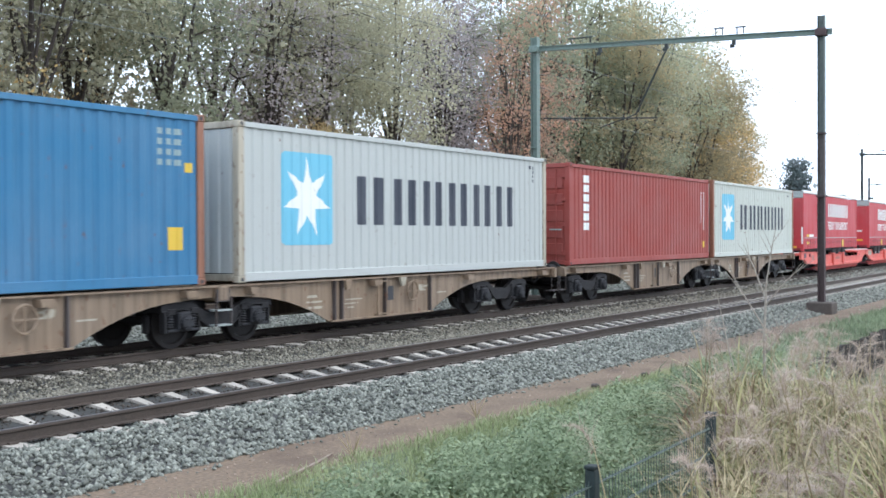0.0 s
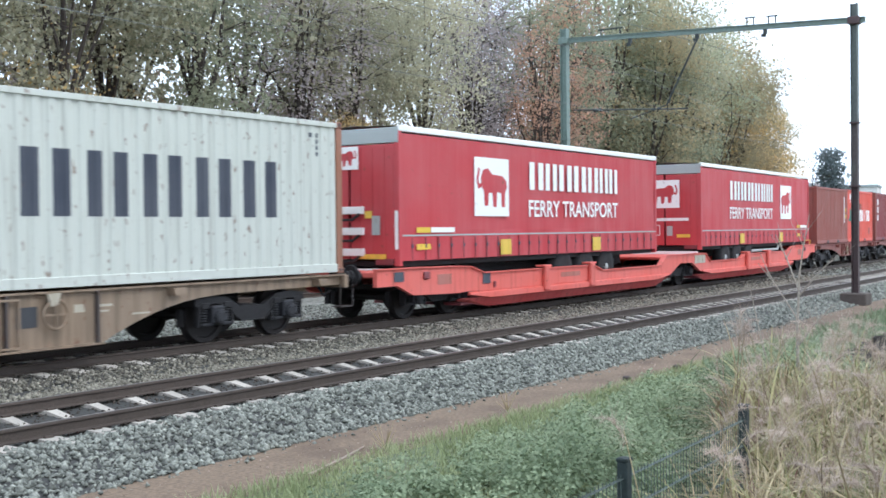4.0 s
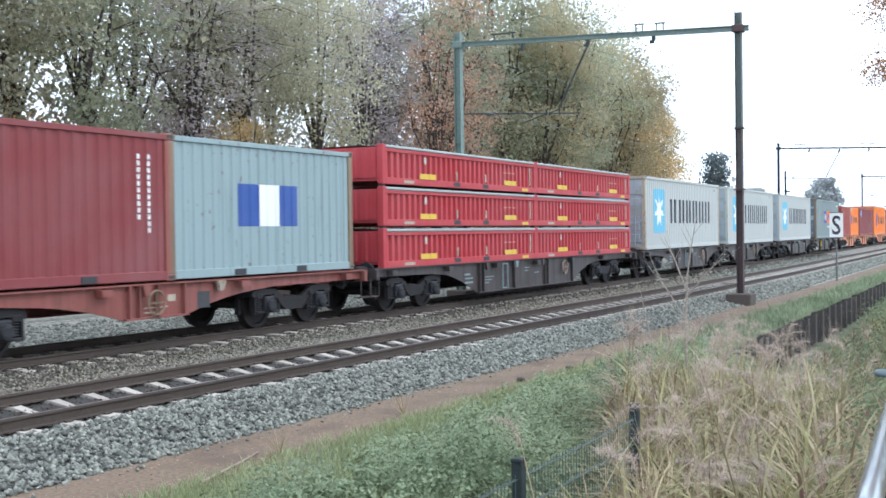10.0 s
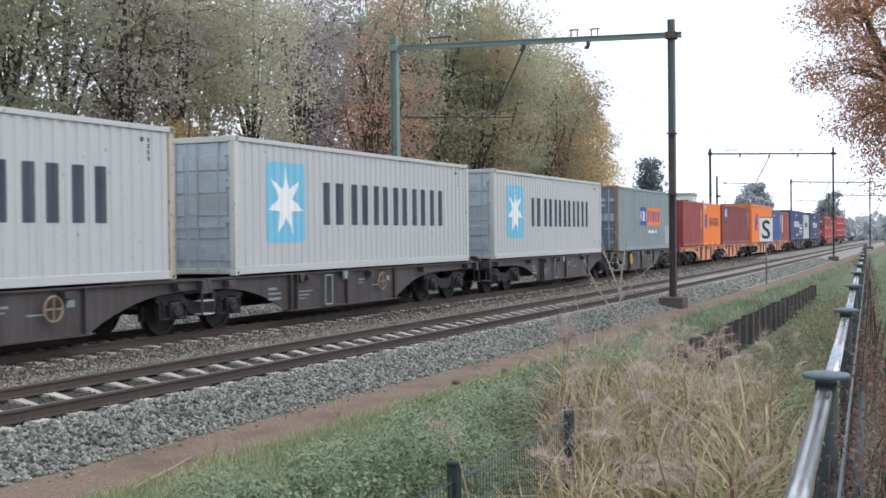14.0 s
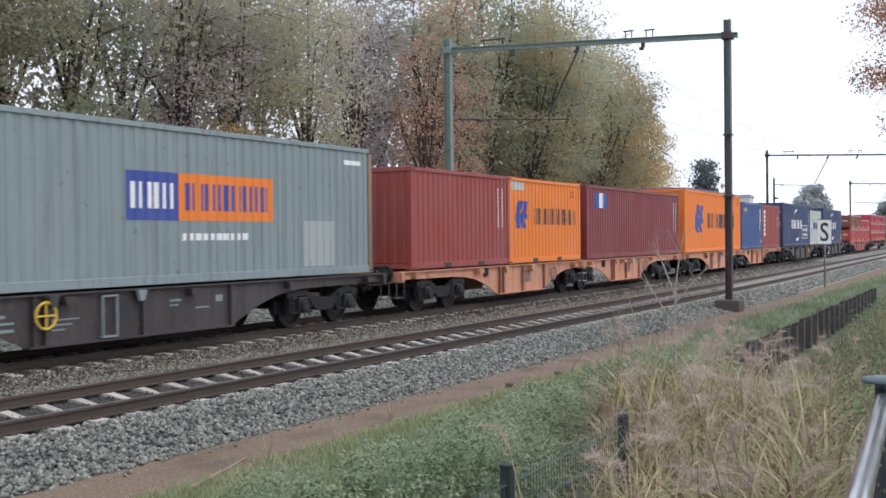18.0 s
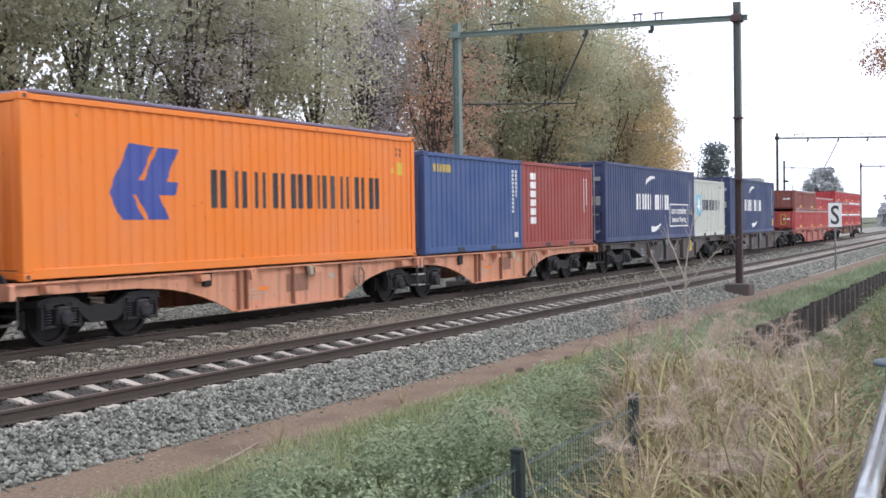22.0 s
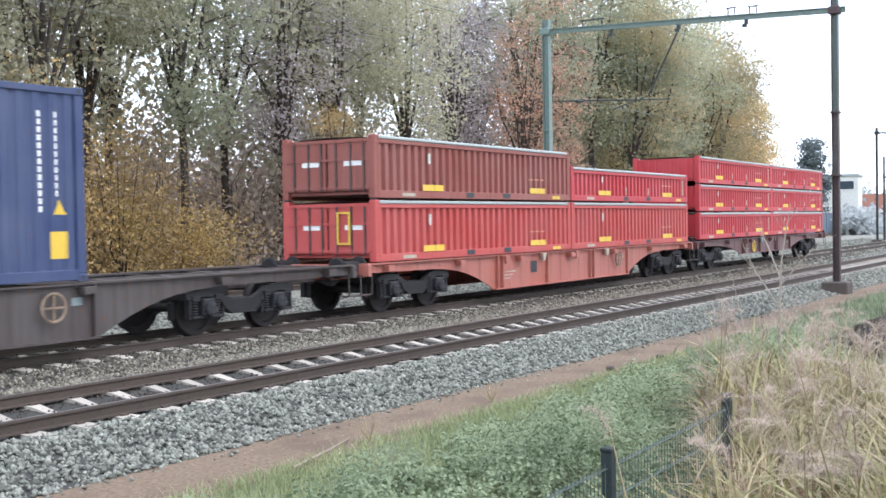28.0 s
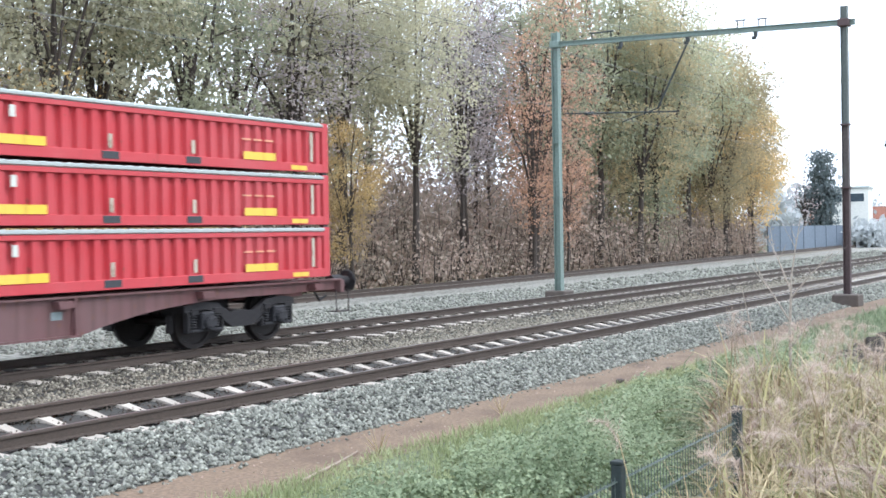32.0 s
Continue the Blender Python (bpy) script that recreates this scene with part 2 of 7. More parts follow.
piling = surface("sheet_piling", rgb(78, 73, 70), rgb(58, 55, 54), rgb(124, 104, 88), rough=0.85, scale=2.5, fine=24, bump=0.3)
bark = surface("bark", rgb(78, 69, 63), rgb(56, 50, 47), rgb(116, 116, 96), rough=0.95, scale=2.5, fine=24, bump=0.5)
wire_dark = surface("contact_wire", rgb(120, 124, 122), rough=0.6, bump=0)
rubber = surface("tyre_rubber", rgb(40, 40, 42), rgb(30, 30, 32), rgb(70, 66, 62), rough=0.85, scale=5, fine=30)
glass_dark = surface("window_glass", rgb(70, 82, 92), rough=0.15, scale=2, fine=5, bump=0)
render_white = surface("white_render", rgb(226, 226, 220), rgb(210, 210, 204), rgb(180, 178, 170), rough=0.9, scale=0.5, fine=8)
panel_blue = surface("panel_bluegrey", rgb(112, 124, 138), rgb(100, 112, 124), rgb(92, 102, 110), rough=0.7, scale=0.5, fine=6)
roof_tile = surface("roof_tile", rgb(140, 92, 74), rgb(116, 76, 62), rough=0.9, scale=1, fine=8)
leaf_olive = leaf_material("leaf_olive", rgb(206, 200, 170), rgb(166, 166, 146), 0.25, 0.5)
leaf_green = leaf_material("leaf_green", rgb(194, 196, 164), rgb(156, 162, 140), 0.25, 0.5)
leaf_brown = leaf_material("leaf_brown", rgb(206, 192, 188), rgb(174, 168, 170), 0.2, 0.55)
leaf_orange = leaf_material("leaf_orange", rgb(220, 174, 142), rgb(186, 160, 146), 0.2, 0.5)
leaf_gold = leaf_material("leaf_gold", rgb(224, 194, 138), rgb(186, 166, 126), 0.3, 0.5)
leaf_shrub = leaf_material("leaf_shrub", rgb(184, 162, 150), rgb(146, 138, 124))
leaf_nettle = leaf_material("leaf_nettle", rgb(160, 171, 139), rgb(99, 115, 88))
leaf_grass = leaf_material("leaf_grass", rgb(126, 138, 98), rgb(164, 168, 130))
leaf_straw = leaf_material("leaf_straw", rgb(206, 190, 154), rgb(128, 112, 88))
leaf_reed = leaf_material("leaf_reed", rgb(114, 118, 78), rgb(188, 178, 132))
leaf_bush = leaf_material("leaf_bush", rgb(206, 176, 112), rgb(160, 138, 108))
pale_bark = surface("pale_bark", rgb(178, 169, 157), rgb(142, 132, 120), rgb(128, 116, 104), rough=0.9, scale=8, fine=40)
plume_beige = leaf_material("plume_beige", rgb(192, 176, 160), rgb(152, 136, 126))
leaf_turning = leaf_material("leaf_turning", rgb(214, 192, 150), rgb(158, 158, 134), 0.35, 0.5)
leaf_oak = leaf_material("leaf_oak", rgb(210, 162, 124), rgb(174, 140, 114), 0.2, 0.5)
leaf_weed = leaf_material("leaf_weed", rgb(136, 146, 112), rgb(100, 112, 90))
leaf_vine = leaf_material("leaf_vine", rgb(136, 102, 92), rgb(112, 95, 84))
leaf_conifer = leaf_material("leaf_conifer", rgb(96, 108, 110), rgb(118, 128, 128))
# Distance haze is put into these pale blue-grey leaf tones.
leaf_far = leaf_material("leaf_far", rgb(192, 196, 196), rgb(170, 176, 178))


# ---- shapes ----
class Shape:
    """Collects the corners and faces of one mesh."""

    def __init__(self):
        self.v, self.f = [], []

    def add(self, verts, faces):
        k = len(self.v)
        self.v += [tuple(p) for p in verts]
        self.f += [tuple(i + k for i in face) for face in faces]
        return self

    def box(self, x0, x1, y0, y1, z0, z1, c=0.0):
        if c <= 0:
            return self.add([(x, y, z) for x in (x0, x1) for y in (y0, y1) for z in (z0, z1)],
                            [(0, 1, 3, 2), (4, 6, 7, 5), (0, 4, 5, 1), (2, 3, 7, 6), (0, 2, 6, 4), (1, 5, 7, 3)])
        ring = lambda z, k: [(x0 + k, y0, z), (x1 - k, y0, z), (x1, y0 + k, z), (x1, y1 - k, z), (x1 - k, y1, z), (x0 + k, y1, z), (x0, y1 - k, z), (x0, y0 + k, z)]
        inner = lambda z: [(x0 + c, y0 + c, z), (x1 - c, y0 + c, z), (x1 - c, y0 + c, z), (x1 - c, y1 - c, z), (x1 - c, y1 - c, z), (x0 + c, y1 - c, z), (x0 + c, y1 - c, z), (x0 + c, y0 + c, z)]
        rings = [inner(z0), ring(z0 + c, c), ring(z1 - c, c), inner(z1)]
        return self.loft(rings, True, True)

    def loft(self, rings, closed=True, caps=True):
        k, n = len(self.v), len(rings[0])
        for r in rings:
            self.v += [tuple(p) for p in r]
        for a in range(len(rings) - 1):
            for i in range(n if closed else n - 1):
                j = (i + 1) % n
                self.f.append((k + a * n + i, k + a * n + j, k + (a + 1) * n + j, k + (a + 1) * n + i))
        if caps and closed:
            self.f.append(tuple(k + i for i in reversed(range(n))))
            self.f.append(tuple(k + (len(rings) - 1) * n + i for i in range(n)))
        return self

    def tube(self, points, radii, n=8, caps=True):
        pts = [Vector(p) for p in points]
        rings, side = [], None
        for i, p in enumerate(pts):
            d = (pts[min(i + 1, len(pts) - 1)] - pts[max(i - 1, 0)]).normalized()
            if side is None:
                side = d.orthogonal().normalized()
            side = (side - d * side.dot(d)).normalized()
            up = d.cross(side)
            r = radii[i] if isinstance(radii, (list, tuple)) else radii
            rings.append([p + (side * math.cos(a) + up * math.sin(a)) * r for a in (2 * math.pi * k / n for k in range(n))])
        return self.loft(rings, True, caps)

    def lathe(self, profile, axis="y", center=(0, 0, 0), n=24):
        """profile: (radius, place along the axis) pairs."""
        rings = []
        for r, h in profile:
            ring = []
            for k in range(n):
                a = 2 * math.pi * k / n
                c, s = r * math.cos(a), r * math.sin(a)
                p = {"y": (c, h, s), "z": (c, s, h), "x": (h, c, s)}[axis]
                ring.append((p[0] + center[0], p[1] + center[1], p[2] + center[2]))
            rings.append(ring)
        return self.loft(rings, True, True)

    def prism(self, outline, y0, y1):
        """An outline in x, z drawn out from y0 to y1."""
        return self.loft([[(x, y0, z) for x, z in outline], [(x, y1, z) for x, z in outline]], True, True)

    def mesh(self, name, smooth=False):
        me = bpy.data.meshes.new(name)
        me.from_pydata(self.v, [], self.f)
        me.update()
        bm = bmesh.new()
        bm.from_mesh(me)
        bmesh.ops.recalc_face_normals(bm, faces=bm.faces)
        bm.to_mesh(me)
        bm.free()
        if smooth:
            me.polygons.foreach_set("use_smooth", [True] * len(me.polygons))
        return me


def part(name, shape, material, parent, label="", smooth=False, at=None):
    """One mesh object under a thing or under a part. shape: a Shape or a finished mesh that pieces share."""
    me = shape.mesh(name, smooth) if isinstance(shape, Shape) else shape
    ob = new(name, me)
    if not me.materials:
        me.materials.append(material)
    elif me.materials[0] != material:
        ob.material_slots[0].link = "OBJECT"
        ob.material_slots[0].material = material
    ob.parent = parent
    if at is not None:
        ob.matrix_basis = at
    if label:
        tagged(ob, label)
    return ob


def thing(name, label, category, group="", kind="", at=None):
    ob = new(name)
    ob.empty_display_size = 0.2
    tagged(ob, label, category, group, kind)
    if at is not None:
        ob.matrix_basis = at
    return ob


def solid(name, shape, material, label, category, group="", kind="", at=None, smooth=False):
    """A thing that is one mesh."""
    return tagged(part(name, shape, material, None, "", smooth, at), label, category, group, kind)


def scatter_mesh(name, verts, size):
    """A mesh of loose polygons of `size` corners each from an array of corners."""
    verts = np.asarray(verts, np.float32).reshape(-1, 3)
    count = len(verts) // size
    me = bpy.data.meshes.new(name)
    me.vertices.add(len(verts))
    me.vertices.foreach_set("co", verts.ravel())
    me.loops.add(len(verts))
    me.loops.foreach_set("vertex_index", np.arange(len(verts), dtype=np.int32))
    me.polygons.add(count)
    me.polygons.foreach_set("loop_start", np.arange(0, len(verts), size, dtype=np.int32))
    me.update(calc_edges=True)
    return me


# ---- the line of the tracks: straight, then a long bend away ----
BEND, BEND_START, BEND_END, NEAR, FAR = 0.000766, -25.14, 63.0, 10.268, 14.93


def bend(x):
    return BEND * max(0.0, min(x, BEND_END) - BEND_START) ** 2 / 2 + slope(x) * max(0.0, x - BEND_END)


def slope(x):
    return BEND * max(0.0, min(x, BEND_END) - BEND_START)


def bends(x):
    """bend() for an array."""
    k = np.clip(x, BEND_START, BEND_END) - BEND_START
    return BEND * k**2 / 2 + BEND * k * np.maximum(0.0, x - BEND_END)


AX = np.linspace(-420, 620, 10401)
AL = np.concatenate([[0], np.cumsum(np.sqrt(1 + (BEND * (np.clip(AX[1:], BEND_START, BEND_END) - BEND_START)) ** 2) * 0.1)])
AL -= np.interp(0, AX, AL)


def on_line(arc, offset=0.0, z=0.0):
    """The pose on the line at an arc length, offset to its left, headed along it."""
    x = float(np.interp(arc, AL, AX))
    s = slope(x)
    n = math.hypot(1, s)
    return pose(x - offset * s / n, bend(x) + offset / n, z, 0, 0, math.degrees(math.atan(s)))


def off(v, x):
    """The point at x, v to the left of the bending line's own y."""
    return (x, v + bend(x))


# ---- ground: one sheet to the horizon ----
# v across, height, and what lies from there on: 0 turf, 1 earth, 2 ballast, 3 wood floor, 4 paving
CROSS = [(-3000, 0.3, 0), (-400, 0.3, 0), (-60, 0.35, 0), (-12, 0.38, 0), (-2.6, 0.40, 4), (-0.35, 0.42, 0), (0.1, 0.36, 0), (0.9, -0.2, 0), (1.7, -0.75, 0), (2.6, -0.82, 0), (3.4, -0.72, 0), (4.3, -0.55, 0),
         (5.2, -0.45, 0), (6.0, -0.41, 0), (6.68, -0.38, 1), (7.2, -0.365, 1), (7.88, -0.36, 2), (8.3, -0.29, 2), (8.85, -0.175, 2), (9.1, -0.165, 2), (9.45, -0.17, 2), (9.85, -0.2, 2), (10.268, -0.225, 2), (10.7, -0.2, 2), (11.1, -0.17, 2), (11.5, -0.165, 2), (12.2, -0.2, 2), (12.9, -0.25, 2), (13.5, -0.172, 2), (14.1, -0.17, 2), (14.5, -0.19, 2), (14.93, -0.215, 2), (15.4, -0.19, 2), (15.8, -0.17, 2), (16.3, -0.168, 2), (16.8, -0.22, 2), (17.7, -0.34, 2), (20.5, -0.36, 2),
         (22.6, -0.26, 2), (26.0, -0.30, 0), (28.0, -0.45, 3), (32.0, -0.4, 3), (40.0, -0.3, 3), (75.0, -0.3, 0), (140.0, -0.3, 0), (400, 0.0, 0), (3000, 0.0, 0)]


def pile_v(x):
    return 5.72 + 0.0637 * (x - 17) - bends(x)


def ground_h(x, v):
    """Height of the ground; a ditch is sunk in front of the sheet piling."""
    x, v = np.asarray(x, float), np.asarray(v, float)
    z = np.interp(v, [c[0] for c in CROSS], [c[1] for c in CROSS])
    u = np.clip((x - 12.5) / 5, 0, 1) * np.clip((70 - x) / 15, 0, 1) * np.clip((v - 1.2) / 1.0, 0, 1)
    return np.where(v < pile_v(x) + 0.16, z - u * np.clip(1.15 + z, 0, 1), z)


def build_ground():
    xs = [-3000, -1200, -500] + list(range(-330, -20, 10)) + [x * 1.0 for x in range(-20, 60)] + list(range(60, 420, 6)) + [500, 700, 1200, 3000]
    vs = []
    for (a, za, ka), (b, zb, kb) in zip(CROSS, CROSS[1:]):
        n = max(1, int((b - a) / (0.12 if 4 < a < 6.1 else 0.45))) if abs(a) < 40 and abs(b) < 40 else 1
        vs += [(a + (b - a) * i / n, za + (zb - za) * i / n, ka) for i in range(n)]
    vs.append(CROSS[-1])
    verts, faces, kinds = [], [], []
    for x in xs:
        for v, z, k in vs:
            far = abs(v) > 100
            y = v + (0 if far else bend(min(x, 420)))
            bumpy = 0.0 if far or k in (2, 4) else 0.09 * (noise.noise((x * 0.6, v * 0.6, 0)) + 0.5 * noise.noise((x * 1.9, v * 1.9, 3)))
            verts.append((x, y, float(ground_h(x, v)) + bumpy * (0.25 if k == 1 else 0.5 if abs(v - 5.3) < 0.5 else 1)))
    m = len(vs)
    for i in range(len(xs) - 1):
        for j in range(m - 1):
            faces.append((i * m + j, (i + 1) * m + j, (i + 1) * m + j + 1, i * m + j + 1))
            k = vs[j][2]
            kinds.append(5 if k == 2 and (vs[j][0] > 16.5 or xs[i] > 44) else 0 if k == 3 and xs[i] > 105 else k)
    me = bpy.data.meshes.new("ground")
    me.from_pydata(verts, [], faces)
    for mat in (turf, earth, stone_shaded, litter, paving, ballast_far):
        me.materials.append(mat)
    me.polygons.foreach_set("material_index", kinds)
    me.polygons.foreach_set("use_smooth", [True] * len(faces))
    me.update()
    tagged(new("ground", me), "grassy railway verge with earth path, ballast bed and wood floor", "ground", kind="structure")


build_ground()


# ---- tracks ----
RAIL = [(-0.062, -0.1419), (0.062, -0.1419), (0.062, -0.1307), (0.012, -0.1161), (0.012, -0.0387), (0.036, -0.0275), (0.036, -0.0052), (0.028, 0.0), (-0.028, 0.0), (-0.036, -0.0052), (-0.036, -0.0275), (-0.012, -0.0387), (-0.012, -0.1161), (-0.062, -0.1307)]


def rail_shape(track, side):
    rings = []
    for x in list(range(-330, -20, 10)) + list(range(-20, 130, 3)) + list(range(130, 420, 10)):
        y, s = track(x)
        n = math.hypot(1, s)
        rings.append([(x - (side + u) * s / n, y + (side + u) / n, w) for u, w in RAIL])
    return Shape().loft(rings, True, True)


def sleeper_mesh():
    s = Shape()
    xs = [(-1.27, 0.115, -0.185), (-1.22, 0.125, -0.158), (-1.05, 0.13, -0.146), (-0.85, 0.13, -0.14), (-0.64, 0.09, -0.142), (-0.3, 0.07, -0.205), (0.3, 0.07, -0.205), (0.64, 0.09, -0.142), (0.85, 0.13, -0.14), (1.05, 0.13, -0.146), (1.22, 0.125, -0.158), (1.27, 0.115, -0.185)]
    s.loft([[(-w, y, -0.36), (w, y, -0.36), (w * 0.88, y, z), (-w * 0.88, y, z)] for y, w, z in xs], True, True)
    return s.mesh("sleeper")


def clip_mesh():
    s = Shape()
    s.box(-0.05, 0.05, -0.11, -0.062, -0.15, -0.12)
    s.box(-0.05, 0.05, 0.062, 0.11, -0.15, -0.12)
    return s.mesh("rail_clip")


SLEEPER, CLIP = sleeper_mesh(), clip_mesh()


def build_track(name, track, label, start, stop, top, count):
    base = thing(name, label, "railway track", kind="structure")
    for side in (-0.7525, 0.7525):
        r = part("rail", rail_shape(track, side), rail_rust, base)
        head = Shape()
        rings = []
        for x in list(range(-330, -20, 10)) + list(range(-20, 130, 3)) + list(range(130, 420, 10)):
            y, s = track(x)
            n = math.hypot(1, s)
            rings.append([(x - (side + u) * s / n, y + (side + u) / n, 0.003) for u in (-0.024, 0.024)])
        head.loft(rings, False, False)
        part("running_surface", head, rail_bright, r)
    x, made, rest = start, 0, Shape()
    while x < stop:
        y, s = track(x)
        m = pose(x, y, top, random.uniform(-0.3, 0.3), 0, math.degrees(math.atan(s)) + random.uniform(-0.4, 0.4))
        if made < count:
            sl = part("sleeper", SLEEPER, concrete, base, at=m)
            if made < 60:
                for side in (-0.7525, 0.7525):
                    part("rail_clip", CLIP, rail_rust, sl, at=pose(0, side, -top))
        else:
            rest.add([m @ Vector(p.co) for p in SLEEPER.vertices], [tuple(f.vertices) for f in SLEEPER.polygons])
        made += 1
        x += 0.59
    if rest.v:
        tagged(part("far_sleepers", rest, concrete, base), kind="stuff")
    return base


near_track = lambda x: (NEAR + bend(x), slope(x))
far_track = lambda x: (FAR + bend(x), slope(x))
side_track = lambda x: (23.6 + bend(x) + 0.045 * max(0.0, x - 36.0), slope(x) + (0.045 if x > 36 else 0.0))


def scatter_ballast(name, label, material, spans, seed):
    """Loose stones between and beside the tracks where they can be told apart. spans: x, x, v, v, stones a square metre, size."""
    rng = np.random.default_rng(seed)
    pts, sizes = [], []
    for x0, x1, v0, v1, per, size in spans:
        k = int((x1 - x0) * (v1 - v0) * per)
        x, v = rng.uniform(x0, x1, k), rng.uniform(v0, v1, k)
        z = ground_h(x, v)
        pts.append(np.stack([x, v + bends(x), z + rng.uniform(-0.025, 0.02, k)], -1))
        sizes.append(rng.uniform(0.6, 1.35, k) * size)
    pts, sizes = np.concatenate(pts), np.concatenate(sizes)
    octa = np.array([(1, 0, 0), (0, 1, 0), (-1, 0, 0), (0, -1, 0), (0, 0, 0.8), (0, 0, -0.6)])
    tris = np.array([(0, 1, 4), (1, 2, 4), (2, 3, 4), (3, 0, 4), (1, 0, 5), (2, 1, 5), (3, 2, 5), (0, 3, 5)])
    n = len(pts)
    jitter = octa[None] * rng.uniform(0.55, 1.4, (n, 6, 1)) + rng.uniform(-0.34, 0.34, (n, 6, 3))
    a = rng.uniform(0, 6.283, n)
    c, s = np.cos(a)[:, None], np.sin(a)[:, None]
    jitter = np.stack([jitter[..., 0] * c - jitter[..., 1] * s, jitter[..., 0] * s + jitter[..., 1] * c, jitter[..., 2]], -1)
    verts = (pts[:, None] + jitter * sizes[:, None, None]).astype(np.float32)
    me = bpy.data.meshes.new(name)
    me.vertices.add(n * 6)
    me.vertices.foreach_set("co", verts.ravel())
    idx = (tris[None] + (np.arange(n) * 6)[:, None, None]).astype(np.int32).ravel()
    me.loops.add(len(idx))
    me.loops.foreach_set("vertex_index", idx)
    me.polygons.add(n * 8)
    me.polygons.foreach_set("loop_start", np.arange(0, len(idx), 3, dtype=np.int32))
    me.update(calc_edges=True)
    me.materials.append(material)
    tagged(new(name, me), label, "ballast", kind="stuff")


# ---- overhead line portals ----
def portal(x, near_mat, far_mat, label, slim=1.0):
    y, s = near_track(x)
    base = thing("catenary_portal", label, "overhead line portal", "portals over the tracks", at=pose(x, y, 0, 0, 0, math.degrees(math.atan(s))))
    y0, y1, h = -2.25, 6.9, 7.75
    rise = lambda yy, top=h: top - 0.08 + 0.3 * (yy - y0) / (y1 - y0)
    for yy, mat, foot in ((y0, near_mat, -0.02), (y1, far_mat, -0.02)):
        w, k = (0.095 if yy < 0 else 0.115) * slim, 0.022 * slim
        ibeam = [(-w, -w), (w, -w), (w, -w + k), (0.012, -w + k), (0.012, w - k), (w, w - k), (w, w), (-w, w), (-w, w - k), (-0.012, w - k), (-0.012, -w + k), (-w, -w + k)]
        section = lambda z0, z1: Shape().loft([[(a, yy + b, z) for a, b in ibeam] for z in (z0, z1)])
        mast = part("mast", section(foot, 3.0), mat, base)
        brown = mat == mast_brown
        part("middle_mast", section(3.0, 4.8), mast_mid if brown else mat, mast, "weathered painted mast")
        part("upper_mast", section(4.8, rise(yy) + (0.53 if yy < 0 else 0.45)), mast_grey if brown else mat, mast, "grey painted upper mast")
        part("footing", Shape().box(-0.36, 0.36, yy - 0.36, yy + 0.36, -0.5, foot, 0.03), concrete_dark, mast, "weathered concrete footing")
        part("collar", Shape().box(-0.16, 0.16, yy - 0.16, yy + 0.16, rise(yy) - 0.06, rise(yy) + 0.16, 0.02), mat, mast)
        for k in (3.0, 4.8):
            part("band", Shape().box(-0.135, 0.135, yy - 0.135, yy + 0.135, k, k + 0.04), mat, mast)
    tee = [(-0.07, -0.02), (0.07, -0.02), (0.07, 0.01), (0.012, 0.01), (0.012, 0.15), (0.07, 0.15), (0.07, 0.18), (-0.07, 0.18), (-0.07, 0.15), (-0.012, 0.15), (-0.012, 0.01), (-0.07, 0.01)]
    beam = Shape().loft([[(a, yy, rise(yy) + b) for a, b in [(p * slim * 0.85, q * slim * 0.8) for p, q in tee]] for yy in (y0 - 0.3, y1 + 0.05)])
    part("cross_beam", beam, far_mat, base)
    for yy in (0.1, 0.75):
        h = rise(yy)
        k = Shape().tube([(0, yy - 0.16, h + 0.36), (0, yy + 0.16, h + 0.36)], 0.022).tube([(0, yy - 0.1, h + 0.16), (0, yy - 0.1, h + 0.36)], 0.02).tube([(0, yy + 0.1, h + 0.16), (0, yy + 0.1, h + 0.36)], 0.02)
        part("insulator", k, steel_dark, base)
    h = rise(5.3)
    k = Shape().tube([(0, 4.85, h + 0.34), (0, 5.7, h + 0.34)], 0.026).tube([(0, 4.95, h + 0.16), (0, 4.95, h + 0.34)], 0.02).tube([(0, 5.6, h + 0.16), (0, 5.6, h + 0.34)], 0.02)
    part("insulator", k, steel_dark, base)
    for yy in (0.3, 2.4, 4.6):
        h = rise(yy)
        part("bracket", Shape().box(-0.05, 0.05, yy - 0.05, yy + 0.05, h - 0.16, h - 0.02).box(-0.02, 0.02, yy - 0.02, yy + 0.12, h - 0.24, h - 0.14), steel_dark, base)
    # cantilever of the far track's contact wire
    arm = Shape().tube([(0, 2.35, 7.75), (0, 3.4, 5.7)], 0.032).tube([(0, 2.7, 5.55), (0, 6.6, 5.75)], 0.022).tube([(0, 3.4, 5.7), (0, 4.6, 5.35)], 0.018)
    part("cantilever", arm, steel_dark, base)
    part("arm_insulator", Shape().lathe([(0.02, 5.6), (0.07, 5.65), (0.03, 5.7), (0.07, 5.75), (0.03, 5.8), (0.07, 5.85), (0.02, 5.9)], "y", (0, 0, 5.7), 10), steel_dark, base)
    return base


PORTAL_X = [-24.0, 33.7, 91.0, 148.0, 206.0]


